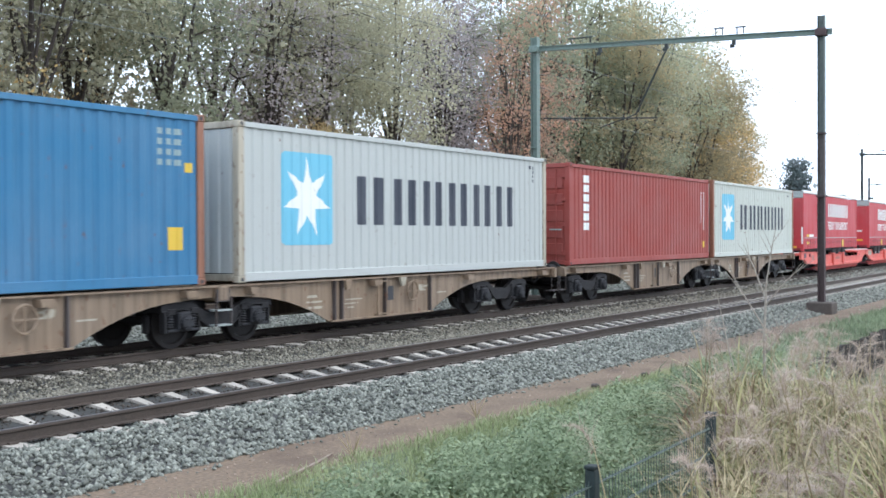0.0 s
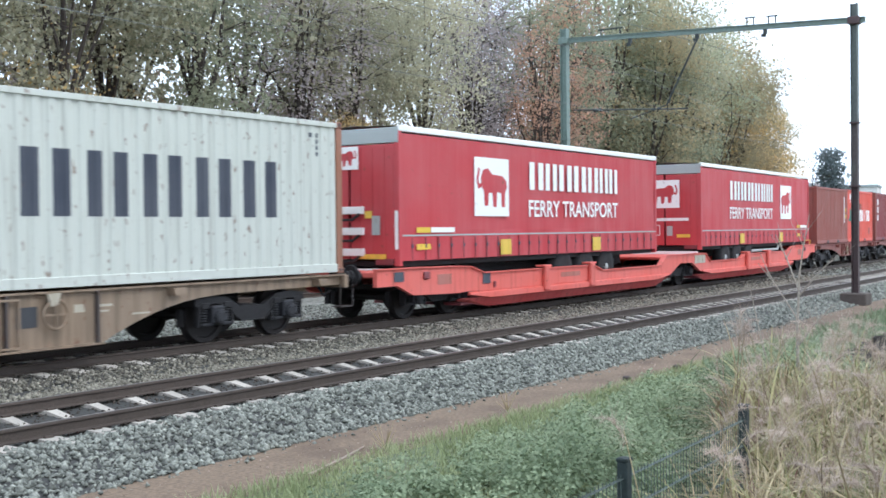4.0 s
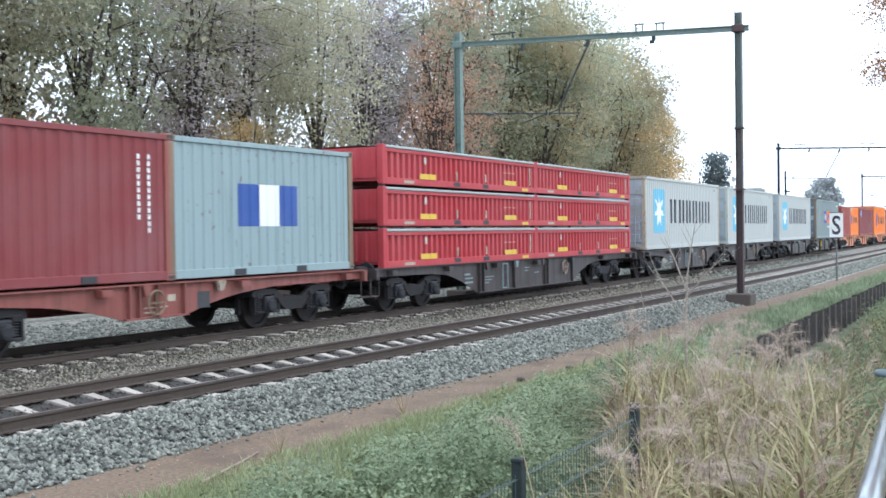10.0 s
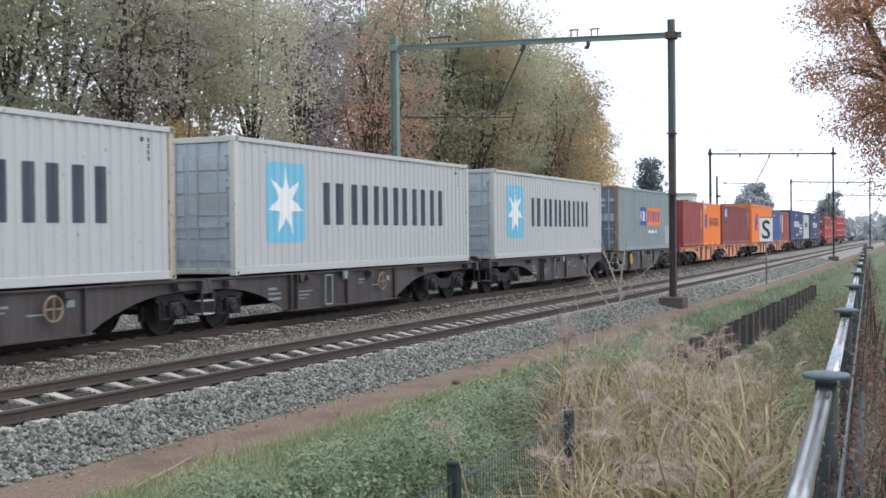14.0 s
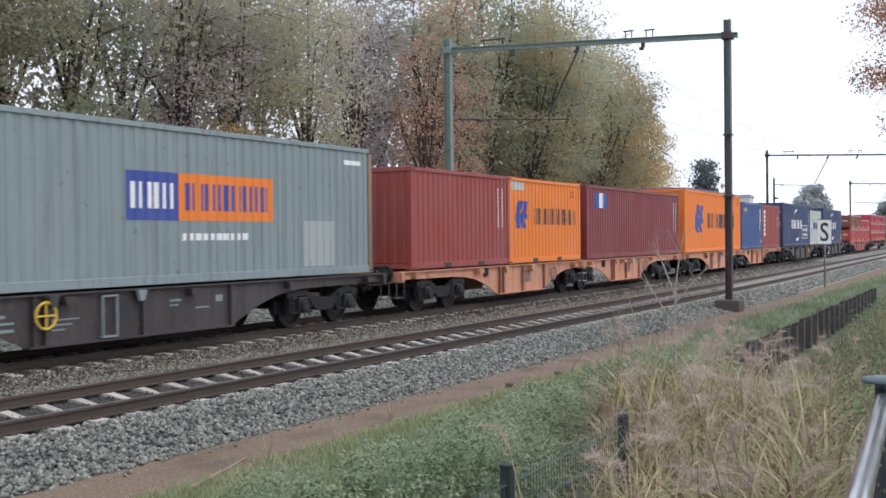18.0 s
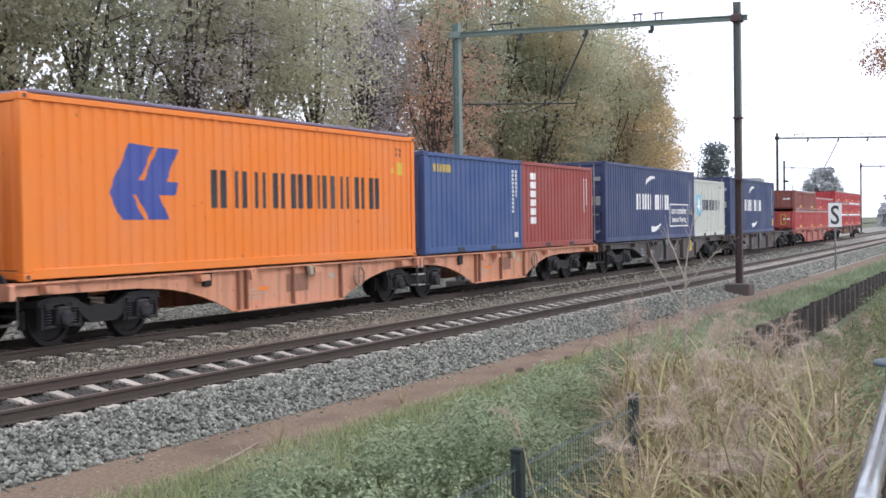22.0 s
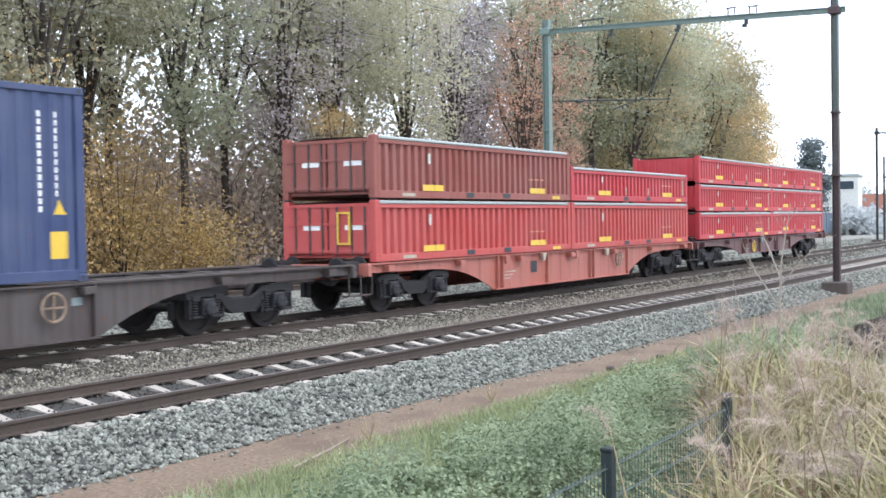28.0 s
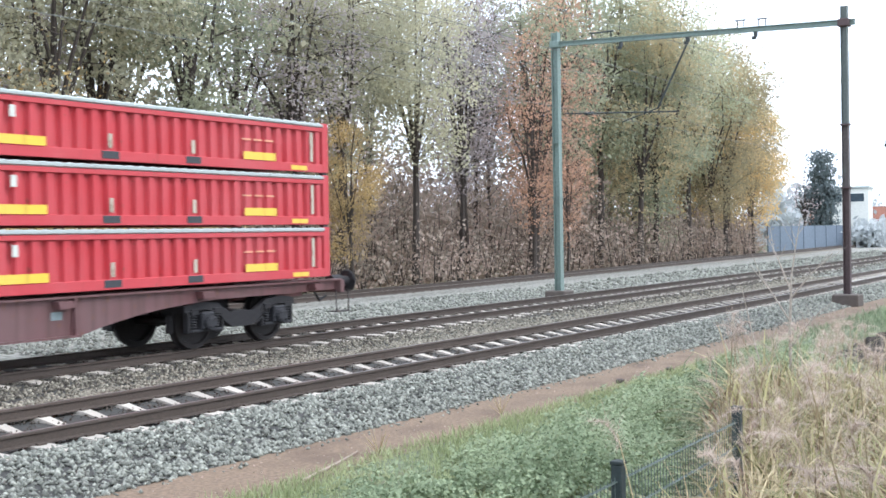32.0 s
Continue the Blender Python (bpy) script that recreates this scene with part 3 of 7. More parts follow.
def build_wires():
    for v, z, name, label in ((FAR, 5.45, "contact_wire", "thin contact wire over the far track"), (FAR, 6.75, "messenger_wire", "sagging messenger wire over the far track"),
                              (NEAR, 5.45, "contact_wire", "thin contact wire over the near track"), (NEAR, 6.75, "messenger_wire", "sagging messenger wire over the near track"), (18.4, 7.3, "feeder_wire", "thin feeder wire along the masts")):
        s, xs = Shape(), []
        for a, b in zip(PORTAL_X, PORTAL_X[1:]):
            xs += [(a + (b - a) * i / 10, i / 10) for i in range(10)]
        pts = []
        for x, u in xs:
            sag = 0.0 if z < 6 else 0.7 * 4 * u * (1 - u)
            pts.append((x, v + bend(x), z - sag))
        s.tube(pts, 0.006, 5)
        if z > 6 and v != 18.4:
            for (x, u), p in zip(xs, pts):
                if 0.05 < u:
                    s.tube([p, (p[0], p[1], 5.45)], 0.003, 4)
        solid(name, s, wire_dark, label, "cable", "overhead wires")


# ---- signs, railing, fence, piling ----
def speed_sign():
    x, y = 50.5, 9.9
    base = thing("track_sign", "white board on a grey post with a black letter", "railway sign", at=pose(x, y, -0.35, 0, 0, 8))
    part("post", Shape().tube([(0, 0, -0.2), (0, 0, 2.8)], 0.035, 10), galvanised, base)
    board = part("board", Shape().box(-0.06, -0.04, -0.27, 0.27, 1.78, 2.86, 0.004), paints["white"], base)
    part("border", Shape().box(-0.062, -0.06, -0.27, 0.27, 1.78, 1.81).box(-0.062, -0.06, -0.27, 0.27, 2.83, 2.86), paints["ink"], board)
    lettering("S", 0.8, "black", board, Matrix.Translation((-0.066, 0, 2.32)) @ pose(0, 0, 0, 90, 0, -90), 0.34)


def lettering(text, height, key, parent, m, width=None, name="writing"):
    """Flat letters, centred at m in its x, y plane."""
    cu = bpy.data.curves.new("letters", "FONT")
    cu.body, cu.align_x, cu.align_y, cu.extrude, cu.size = text, "CENTER", "CENTER", 0.002, 1.0
    cu.resolution_u = 3
    cu.offset = 0.012
    tmp = bpy.data.objects.new("letters", cu)
    scene.collection.objects.link(tmp)
    me = bpy.data.meshes.new_from_object(tmp.evaluated_get(bpy.context.evaluated_depsgraph_get()))
    bpy.data.objects.remove(tmp)
    co = np.empty(len(me.vertices) * 3, np.float32)
    me.vertices.foreach_get("co", co)
    co = co.reshape(-1, 3)
    lo, hi = co.min(0), co.max(0)
    k = height / (hi[1] - lo[1])
    kx = width / (hi[0] - lo[0]) if width else k
    co = (co - (lo + hi) / 2) * (kx, k, 1.0)
    me.vertices.foreach_set("co", co.ravel().astype(np.float32))
    me.materials.clear()
    me.materials.append(paints[key])
    ob = new(name, me)
    ob.parent = parent
    ob.matrix_basis = m
    return ob


def railing():
    base = thing("railing", "galvanised tube railing with capped dark posts beside the footpath", "railing")
    posts = [(0.67 + 3.315 * i, 0.215 + 0.375 * i) for i in range(-2, 14)]
    for i, (x, y) in enumerate(posts):
        p = part("post", Shape().tube([(x, y, 0.1), (x, y, 1.38)], 0.036, 12), post_green, base, "dark green painted post", True)
        part("cap", Shape().lathe([(0.034, 1.365), (0.036, 1.388), (0.072, 1.393), (0.078, 1.401), (0.072, 1.409), (0.03, 1.415)], "z", (x, y, 0), 20), cap_teal, p, "flat grey-green cap", True)
    for (x, y), (x2, y2) in zip(posts, posts[1:]):
        part("handrail", Shape().tube([(x + 0.04, y, 1.345), (x2 - 0.04, y2, 1.345)], 0.026, 14), galvanised, base, "", True)
        d = Vector((x2 - x, y2 - y, 0)).normalized()
        o = Vector((d.y, -d.x, 0)) * 0.09
        part("lower_rail", Shape().tube([(x + o.x, y + o.y, 0.9), (x2 + o.x, y2 + o.y, 0.9)], 0.02, 8), post_green, base, "", True)
        strip = part("perforated_strip", Shape().box(0, (x2 - x), -0.004, 0.004, -0.03, 0.03), cap_teal, base, at=pose(x + o.x * 0.6, y + o.y * 0.6, 1.12, 0, 0, math.degrees(math.atan2(y2 - y, x2 - x))))
        if 0 < x < 8:
            # Uncut strip: black boxes paint the dark of its slots.
            for k in range(26):
                part("slot", Shape().box(0.06 + k * 0.125, 0.12 + k * 0.125, -0.0065, 0.0065, -0.012, 0.012), paints["black"], strip)


def fence():
    base = thing("mesh_fence", "dark green welded mesh fence on square posts in the verge", "fence")
    posts = [(1.53 + 2.45 * i, 2.85 + 0.16 * i) for i in range(-1, 4)]
    for x, y in posts:
        p = part("post", Shape().box(x - 0.035, x + 0.035, y - 0.035, y + 0.035, -1.2, 0.45, 0.006), post_green, base)
        part("cap", Shape().box(x - 0.04, x + 0.04, y - 0.04, y + 0.04, 0.45, 0.475, 0.006), post_green, p)
    for (x, y), (x2, y2) in zip(posts, posts[1:]):
        s = Shape()
        n = 44
        for i in range(1, n):
            a, b = x + (x2 - x) * i / n, y + (y2 - y) * i / n
            s.tube([(a, b, -0.75), (a, b, 0.38)], 0.0026, 4)
        for z in (0.35, 0.15, -0.05, -0.25, -0.45, -0.65):
            s.tube([(x, y - 0.008, z), (x2, y2 - 0.008, z)], 0.004, 4)
            s.tube([(x, y + 0.008, z), (x2, y2 + 0.008, z)], 0.004, 4)
        part("mesh_panel", s, wire_sheen, base)


def sheet_piling():
    base = thing("sheet_pile_wall", "weathered dark steel sheet pile wall holding the verge", "retaining wall", kind="structure")
    x = 14.0
    i = 0
    while x < 50:
        x2 = x + 0.6
        (a, b), (c, d) = (x, 5.72 + 0.0637 * (x - 17)), (x2, 5.72 + 0.0637 * (x2 - 17))
        y = -0.09 if i % 2 else 0.09
        s = Shape().loft([[(a, b, z), (a + 0.1, b + y, z), (c - 0.1, d + y, z), (c, d, z), (c, d + 0.02, z), (c - 0.1, d + y + 0.02, z), (a + 0.1, b + y + 0.02, z), (a, b + 0.02, z)] for z in (-1.2, -0.36 + random.uniform(-0.03, 0.03))])
        part("pile", s, piling, base)
        x, i = x2, i + 1


# ---- the train ----
def travelled(t):
    """Metres that the train has gone at t seconds."""
    return 9.15 * t + 0.014 * t * t


MOVING = []  # (thing, place along the train, height)
SPINNING = []  # (wheelset, place along the train)
PITCH, DEPTH = 0.2785, 0.028


def groove(u):
    """Depth of the wall corrugation at u metres along the wall, and its breaks."""
    k = u % PITCH
    if k < 0.110:
        return 0.0
    if k < 0.143:
        return DEPTH * (k - 0.110) / 0.033
    if k < 0.2455:
        return DEPTH
    return DEPTH * (PITCH - k) / 0.033


def breaks(a, b):
    out, k = [], math.floor(a / PITCH)
    while k * PITCH < b:
        out += [u for u in (k * PITCH, k * PITCH + 0.110, k * PITCH + 0.143, k * PITCH + 0.2455) if a < u < b]
        k += 1
    return out


cache = {}


def cached(key, make):
    if key not in cache:
        cache[key] = make().mesh(key[0])
    return cache[key]


def wall_shape(length, z0, z1, depth=1.0):
    """A corrugated wall along x, its outer face at y = 0, its grooves towards +y."""
    us = [0.0] + breaks(0, length) + [length]
    return Shape().loft([[(u - length / 2, groove(u) * depth, z) for u in us] for z in (z0, z1)], False, False)


def decal(polys, key, parent, half, name="marking", flat=None, lift=0.0045, kind=""):
    """Paint on a near wall: polygons in wall metres (from the wall's left end, height), laid into the corrugation."""
    bm = bmesh.new()
    for poly in polys:
        bm.faces.new([bm.verts.new((x, 0, z)) for x, z in poly])
    lo = min(v.co.x for v in bm.verts)
    hi = max(v.co.x for v in bm.verts)
    if flat is None:
        for u in breaks(lo - 0.15, hi):
            u += 0.15
            if lo < u < hi:
                bmesh.ops.bisect_plane(bm, geom=list(bm.verts) + list(bm.edges) + list(bm.faces), plane_co=(u, 0, 0), plane_no=(1, 0, 0))
    for v in bm.verts:
        y = groove(v.co.x - 0.15) - 1.2 if flat is None else flat
        v.co = (v.co.x - half, y - lift, v.co.z)
    bmesh.ops.recalc_face_normals(bm, faces=bm.faces)
    me = bpy.data.meshes.new(name)
    bm.to_mesh(me)
    bm.free()
    return tagged(part(name, me, paints[key], parent), kind=kind)


def decals(polys, key, parent, half, name="brand_bar", flat=None, lift=0.0045):
    for poly in polys:
        decal([poly], key, parent, half, name, flat, lift)


def rect(x0, x1, z0, z1):
    return [(x0, z0), (x1, z0), (x1, z1), (x0, z1)]


def rounded(x0, x1, z0, z1, r=0.1):
    """A rectangle with rounded corners."""
    out = []
    for cx, cz, a in ((x1 - r, z1 - r, 0), (x0 + r, z1 - r, 90), (x0 + r, z0 + r, 180), (x1 - r, z0 + r, 270)):
        out += [(cx + r * math.cos(radians(a + 30 * k)), cz + r * math.sin(radians(a + 30 * k))) for k in range(4)]
    return out


def bars(x0, x1, z0, z1, widths, fill=0.72):
    """Plain upright bars in place of a brand name, a pair to each letter, spread from x0 to x1."""
    out, total, x = [], sum(widths), x0
    for w in widths:
        step = (x1 - x0) * w / total
        a, b = x + step * (1 - fill) / 2, x + step * (1 + fill) / 2
        out += [rect(a, a + 0.36 * (b - a), z0, z1), rect(b - 0.36 * (b - a), b, z0, z1)] if w > 0.7 else [rect(a, b, z0, z1)]
        x += step
    return out


def star(cx, cz, r, n=7, inner=0.40, squeeze=1.0):
    pts = []
    for i in range(2 * n):
        a = math.pi / 2 + math.pi * i / n
        k = r if i % 2 == 0 else r * inner
        pts.append((cx + k * math.cos(a) * squeeze, cz + k * math.sin(a)))
    return [[(cx, cz), pts[i], pts[(i + 1) % (2 * n)]] for i in range(2 * n)]


def tally(x, z0, z1, step=0.115, w=0.06):
    """A column of small plain bars in place of a number."""
    out, z = [], z1
    while z - step > z0:
        out.append(rect(x, x + w, z - step * 0.72, z))
        z -= step
    return out


def container(s, length, height, key, label, front="wall", door_key=None, frame_key=None, z=1.085, pockets=False, group="containers on the train"):
    """A corrugated steel box. Its near wall faces -y, its leading end -x. Returns the thing and half its length."""
    ob = thing("container", label, "container", group)
    h2, w = length / 2, 1.219
    m = paints[key]
    fm = paints[frame_key or key]
    wall = cached(("side_wall", length, height), lambda: wall_shape(length - 0.3, 0.17, height - 0.11))
    part("side_wall", wall, m, ob, at=pose(0, -1.2, 0))
    part("side_wall", wall, m, ob, at=pose(0, 1.2, 0, 0, 0, 180))
    part("end_wall", cached(("end_wall", height), lambda: wall_shape(2.16, 0.17, height - 0.14)), m, ob, at=pose(h2 - 0.03, 0, 0, 0, 0, 90))
    part("roof", cached(("roof", length), lambda: Shape().loft([[(-h2 + 0.1 + i * 0.21, y, 0.0 if i % 2 else -0.022) for i in range(int((length - 0.2) / 0.21) + 1)] for y in (-1.18, 1.18)], False, False)), m, ob, at=pose(0, 0, height - 0.02))
    part("floor", cached(("floor", length), lambda: Shape().box(-h2 + 0.1, h2 - 0.1, -1.15, 1.15, 0.12, 0.17)), paints["darkbrown"], ob)
    post = cached(("corner_post", height), lambda: Shape().box(-0.08, 0.08, -0.075, 0.075, 0.118, height - 0.118, 0.012))
    cast = cached(("corner_casting",), lambda: Shape().box(-0.089, 0.089, -0.081, 0.081, 0, 0.118, 0.012))
    # No hole is cut: a black disc paints the dark inside it.
    hole = cached(("casting_hole",), lambda: Shape().lathe([(0.036, -0.004), (0.036, 0.004)], "y", (0, 0, 0.06), 10))
    for x in (-h2 + 0.089, h2 - 0.089):
        for y in (-w + 0.081, w - 0.081):
            part("corner_post", post, fm, ob, at=pose(x, y, 0))
            for zz in (0, height - 0.118):
                c = part("corner_casting", cast, fm, ob, at=pose(x, y, zz))
                if y < 0:
                    part("casting_hole", hole, paints["black"], c, at=pose(0, -0.083, 0))
    part_rail = cached(("top_rail", length), lambda: Shape().box(-h2 + 0.17, h2 - 0.17, -0.04, 0.03, -0.065, 0.03, 0.006))
    sill = cached(("bottom_rail", length), lambda: Shape().box(-h2 + 0.17, h2 - 0.17, -0.025, 0.025, 0.02, 0.18, 0.008))
    for y in (-w + 0.035, w - 0.035):
        part("top_rail", part_rail, m, ob, at=pose(0, y, height - 0.05))
        part("bottom_rail", sill, m, ob, at=pose(0, y, 0))
    if pockets:
        for x in (-1.02, 1.02):
            # Solid black block paints the dark hollow of a fork pocket.
            part("fork_pocket", cached(("fork_pocket",), lambda: Shape().box(-0.17, 0.17, -0.012, 0.012, 0.035, 0.15, 0.004)), paints["black"], ob, at=pose(x, -w + 0.004, 0))
    e = -h2 + 0.02
    header = cached(("end_rail",), lambda: Shape().box(-0.05, 0.05, -1.06, 1.06, 0, 0.12, 0.01))
    part("end_rail", header, fm, ob, at=pose(-h2 + 0.06, 0, height - 0.13))
    part("end_rail", header, fm, ob, at=pose(-h2 + 0.06, 0, 0.03))
    if front == "wall":
        part("end_wall", cached(("end_wall", height), lambda: wall_shape(2.16, 0.17, height - 0.14)), m, ob, at=pose(-h2 + 0.03, 0, 0, 0, 0, -90))
    else:
        dm = paints[door_key or key]
        for y in (-0.535, 0.535):
            d = part("door", cached(("door", height), lambda: door_shape(height)), dm, ob, at=pose(-h2 + 0.05, y, 0))
            for i in range(5):
                part("door_rib", cached(("door_rib", height), lambda: Shape().box(-0.024, 0.0, -0.45, 0.45, 0.0, (height - 0.55) / 5 - 0.14, 0.012)), dm, d, at=pose(0, 0, 0.3 + (height - 0.55) * i / 5))
            for k in (-0.26, 0.26):
                part("locking_bar", cached(("locking_bar", height), lambda: Shape().tube([(0, 0, 0.1), (0, 0, height - 0.1)], 0.02, 8)), paints["tarp"] if front == "bright" else dm, d, at=pose(-0.055, k, 0))
                part("door_handle", cached(("door_handle",), lambda: Shape().box(-0.02, 0.0, -0.18, 0.18, -0.02, 0.02, 0.005)), paints["tarp"], d, at=pose(-0.06, k, 1.0))
            if front == "bright" and y < 0:
                for k, zz, a, b in ((-0.39, 1.5, 0.09, 0.16), (-0.12, 1.5, 0.1, 0.16), (0.12, 1.5, 0.1, 0.16), (-0.37, height - 0.62, 0.12, 0.07), (0.05, height - 0.62, 0.14, 0.07), (0.05, height - 0.85, 0.14, 0.06), (-0.38, 0.4, 0.09, 0.05)):
                    part("placard", cached(("placard", a, b), lambda: Shape().box(-0.006, 0.0, -a, a, -b, b)), paints["tarp"], d, "pale number plate", at=pose(-0.026, k, zz))
            for zz in (0.35, height * 0.4, height * 0.65, height - 0.35):
                part("hinge", cached(("hinge",), lambda: Shape().box(-0.02, 0.0, -0.06, 0.06, -0.06, 0.06, 0.006)), dm, d, at=pose(-0.03, 0.48 if y > 0 else -0.48, zz))
    MOVING.append((ob, s + h2, z))
    return ob, h2


def door_shape(height):
    return Shape().box(0.0, 0.04, -0.53, 0.53, 0.15, height - 0.14, 0.008)


def half_box(s, length, height, key, z, label, gated=False, gap=0.0):
    """A low open-top box with a tarpaulin rolled over its rim."""
    ob = thing("half_height_container", label, "container", "stacked half-height containers")
    h2, w, m = length / 2, 1.219, paints[key]
    wall = cached(("low_wall", length, height), lambda: wall_shape(length - 0.3, 0.15, height - 0.10, 2.6))
    part("side_wall", wall, m, ob, at=pose(0, -1.195, 0))
    part("side_wall", wall, m, ob, at=pose(0, 1.195, 0, 0, 0, 180))
    for x, a in ((-h2 + 0.05, -90), (h2 - 0.05, 90)):
        part("end_wall", cached(("low_end", height), lambda: wall_shape(2.16, 0.15, height - 0.06, 1.0)), m, ob, at=pose(x, 0, 0, 0, 0, a))
    part("floor", cached(("low_floor", length), lambda: Shape().box(-h2 + 0.1, h2 - 0.1, -1.15, 1.15, 0.08, 0.14)), m, ob)
    post = cached(("low_post", height), lambda: Shape().box(-0.09, 0.09, -0.08, 0.08, 0.1, height - 0.1, 0.012))
    cast = cached(("corner_casting",), lambda: Shape().box(-0.089, 0.089, -0.081, 0.081, 0, 0.118, 0.012))
    for x in (-h2 + 0.09, h2 - 0.09):
        for y in (-w + 0.081, w - 0.081):
            part("corner_post", post, m, ob, at=pose(x, y, 0))
            part("corner_casting", cast, m, ob, at=pose(x, y, 0))
            part("corner_casting", cast, m, ob, at=pose(x, y, height - 0.118))
            if gap:
                part("stacking_lock", cached(("stacking_lock", gap), lambda: Shape().box(-0.06, 0.06, -0.05, 0.05, -0.01, gap + 0.004)), paints["black"], ob, at=pose(x, y, height))
    for y in (-w + 0.03, w - 0.03):
        part("bottom_rail", cached(("low_sill", length), lambda: Shape().box(-h2 + 0.17, h2 - 0.17, -0.03, 0.03, 0.0, 0.16, 0.008)), m, ob, at=pose(0, y, 0))
        part("top_rail", cached(("low_top", length), lambda: Shape().box(-h2 + 0.17, h2 - 0.17, -0.03, 0.03, 0, 0.08, 0.008)), m, ob, at=pose(0, y, height - 0.17))
        part("tarpaulin_roll", cached(("tarp_roll", length), lambda: tarp_shape(length)), paints["tarp"], ob, "grey rolled tarpaulin edge", at=pose(0, y, height - 0.05))
    part("tarpaulin", cached(("tarp_sheet", length), lambda: Shape().loft([[(-h2 + 0.2 + (length - 0.4) * i / 20, y, 0.02 + 0.05 * math.sin(3.14 * (j / 6)) - 0.012 * (i % 2)) for i in range(21)] for j, y in enumerate(np.linspace(-1.15, 1.15, 7))], False, False)), paints["tarp"], ob, at=pose(0, 0, height - 0.07))
    if gated:
        for y in (-0.55, 0.55):
            gate = part("end_gate", Shape().box(-h2 - 0.01, -h2 + 0.03, y - 0.52, y + 0.52, 0.16, height - 0.1, 0.01), m, ob)
            for k in (-0.42, -0.08, 0.3):
                part("gate_bar", Shape().box(-h2 - 0.04, -h2 - 0.008, y + k - 0.016, y + k + 0.016, 0.14, height - 0.12), paints["greybrown"], gate, "grimy grey locking bar")
            part("gate_plate", Shape().box(-h2 - 0.018, -h2 - 0.012, y - 0.35, y + 0.1, height * 0.52, height * 0.62), paints["white"], gate)
        if key == "brickred":
            part("hand_frame", Shape().box(-h2 - 0.075, -h2 - 0.05, -0.62, -0.58, 0.4, 1.0).box(-h2 - 0.075, -h2 - 0.05, -0.32, -0.28, 0.4, 1.0).box(-h2 - 0.075, -h2 - 0.05, -0.62, -0.28, 1.0, 1.04).box(-h2 - 0.075, -h2 - 0.008, -0.62, -0.28, 0.36, 0.4), paints["yellow"], ob, "yellow tube frame")
        for zz in (0.2, height * 0.6, height - 0.14):
            part("gate_bar", Shape().box(-h2 - 0.035, -h2 - 0.01, -1.1, 1.1, zz, zz + 0.05), m, ob)
    for x in (-0.75, 1.0):
        # Fork pockets again as black blocks for their shaded hollows.
        part("fork_pocket", cached(("fork_pocket",), lambda: Shape().box(-0.17, 0.17, -0.012, 0.012, 0.035, 0.15, 0.004)), paints["black"], ob, at=pose(x, -w + 0.002, 0))
    for x in (-h2 + 2.2, h2 - 1.95):
        decal([rect(x + h2 - 0.42, x + h2 + 0.42, 0.165, 0.3)], "yellow", ob, h2, "yellow_plate", -w - 0.01)
    if height < 1.1:
        decals([rect(h2 - 0.79, h2 - 0.71, 0.2, 0.42), rect(h2 + 0.96, h2 + 1.04, 0.2, 0.42)], "rustcream", ob, h2, "pocket_mark", -w + 0.0)
        decal([rect(length - 0.55, length - 0.47, 0.2, height - 0.2)], "rustcream", ob, h2, "white_stripe", -w + 0.0)
    decal([rect(1.0, 1.5, 0.04, 0.11)], "rustcream", ob, h2, "sill_mark", -w - 0.002)
    decal([rect(length - 2.4 + 0.3 * i, length - 2.17 + 0.3 * i, 0.5, 0.53) for i in range(3)], "salmon", ob, h2, "number_mark", -w + 0.0, kind="stuff")
    decal([rect(length - 1.1, length - 0.65, 0.03, 0.11)], "yellow", ob, h2, "corner_plate", -w - 0.002)
    decal([rect(2.02, 2.12, height * 0.58, height * 0.76)], "cream", ob, h2, "number_mark", -w + 0.0)
    MOVING.append((ob, s + h2, z))
    return ob, h2


def tarp_shape(length):
    s, n = Shape(), int(length / 0.12)
    rings = []
    for i in range(n + 1):
        x = -length / 2 + 0.16 + (length - 0.32) * i / n
        r = 0.05 + (0.009 if i % 2 else -0.006)
        rings.append([(x, r * math.cos(a), r * 0.8 * math.sin(a)) for a in (2 * math.pi * k / 7 for k in range(7))])
    return s.loft(rings, True, True)


# ---- wagons ----
def wheel_shape():
    s = Shape()
    for y, k in ((-0.72, 1), (0.72, -1)):
        s.lathe([(0.06, y - 0.05 * k), (0.12, y - 0.05 * k), (0.16, y - 0.02 * k), (0.36, y - 0.03 * k), (0.38, y - 0.065 * k), (0.455, y - 0.065 * k), (0.46, y + 0.055 * k), (0.488, y + 0.06 * k), (0.485, y + 0.085 * k), (0.38, y + 0.085 * k), (0.36, y + 0.02 * k), (0.14, y + 0.03 * k), (0.08, y + 0.07 * k)], "y", (0, 0, 0), 28)
    s.lathe([(0.075, -0.95), (0.075, 0.95)], "y", (0, 0, 0), 12)
    return s


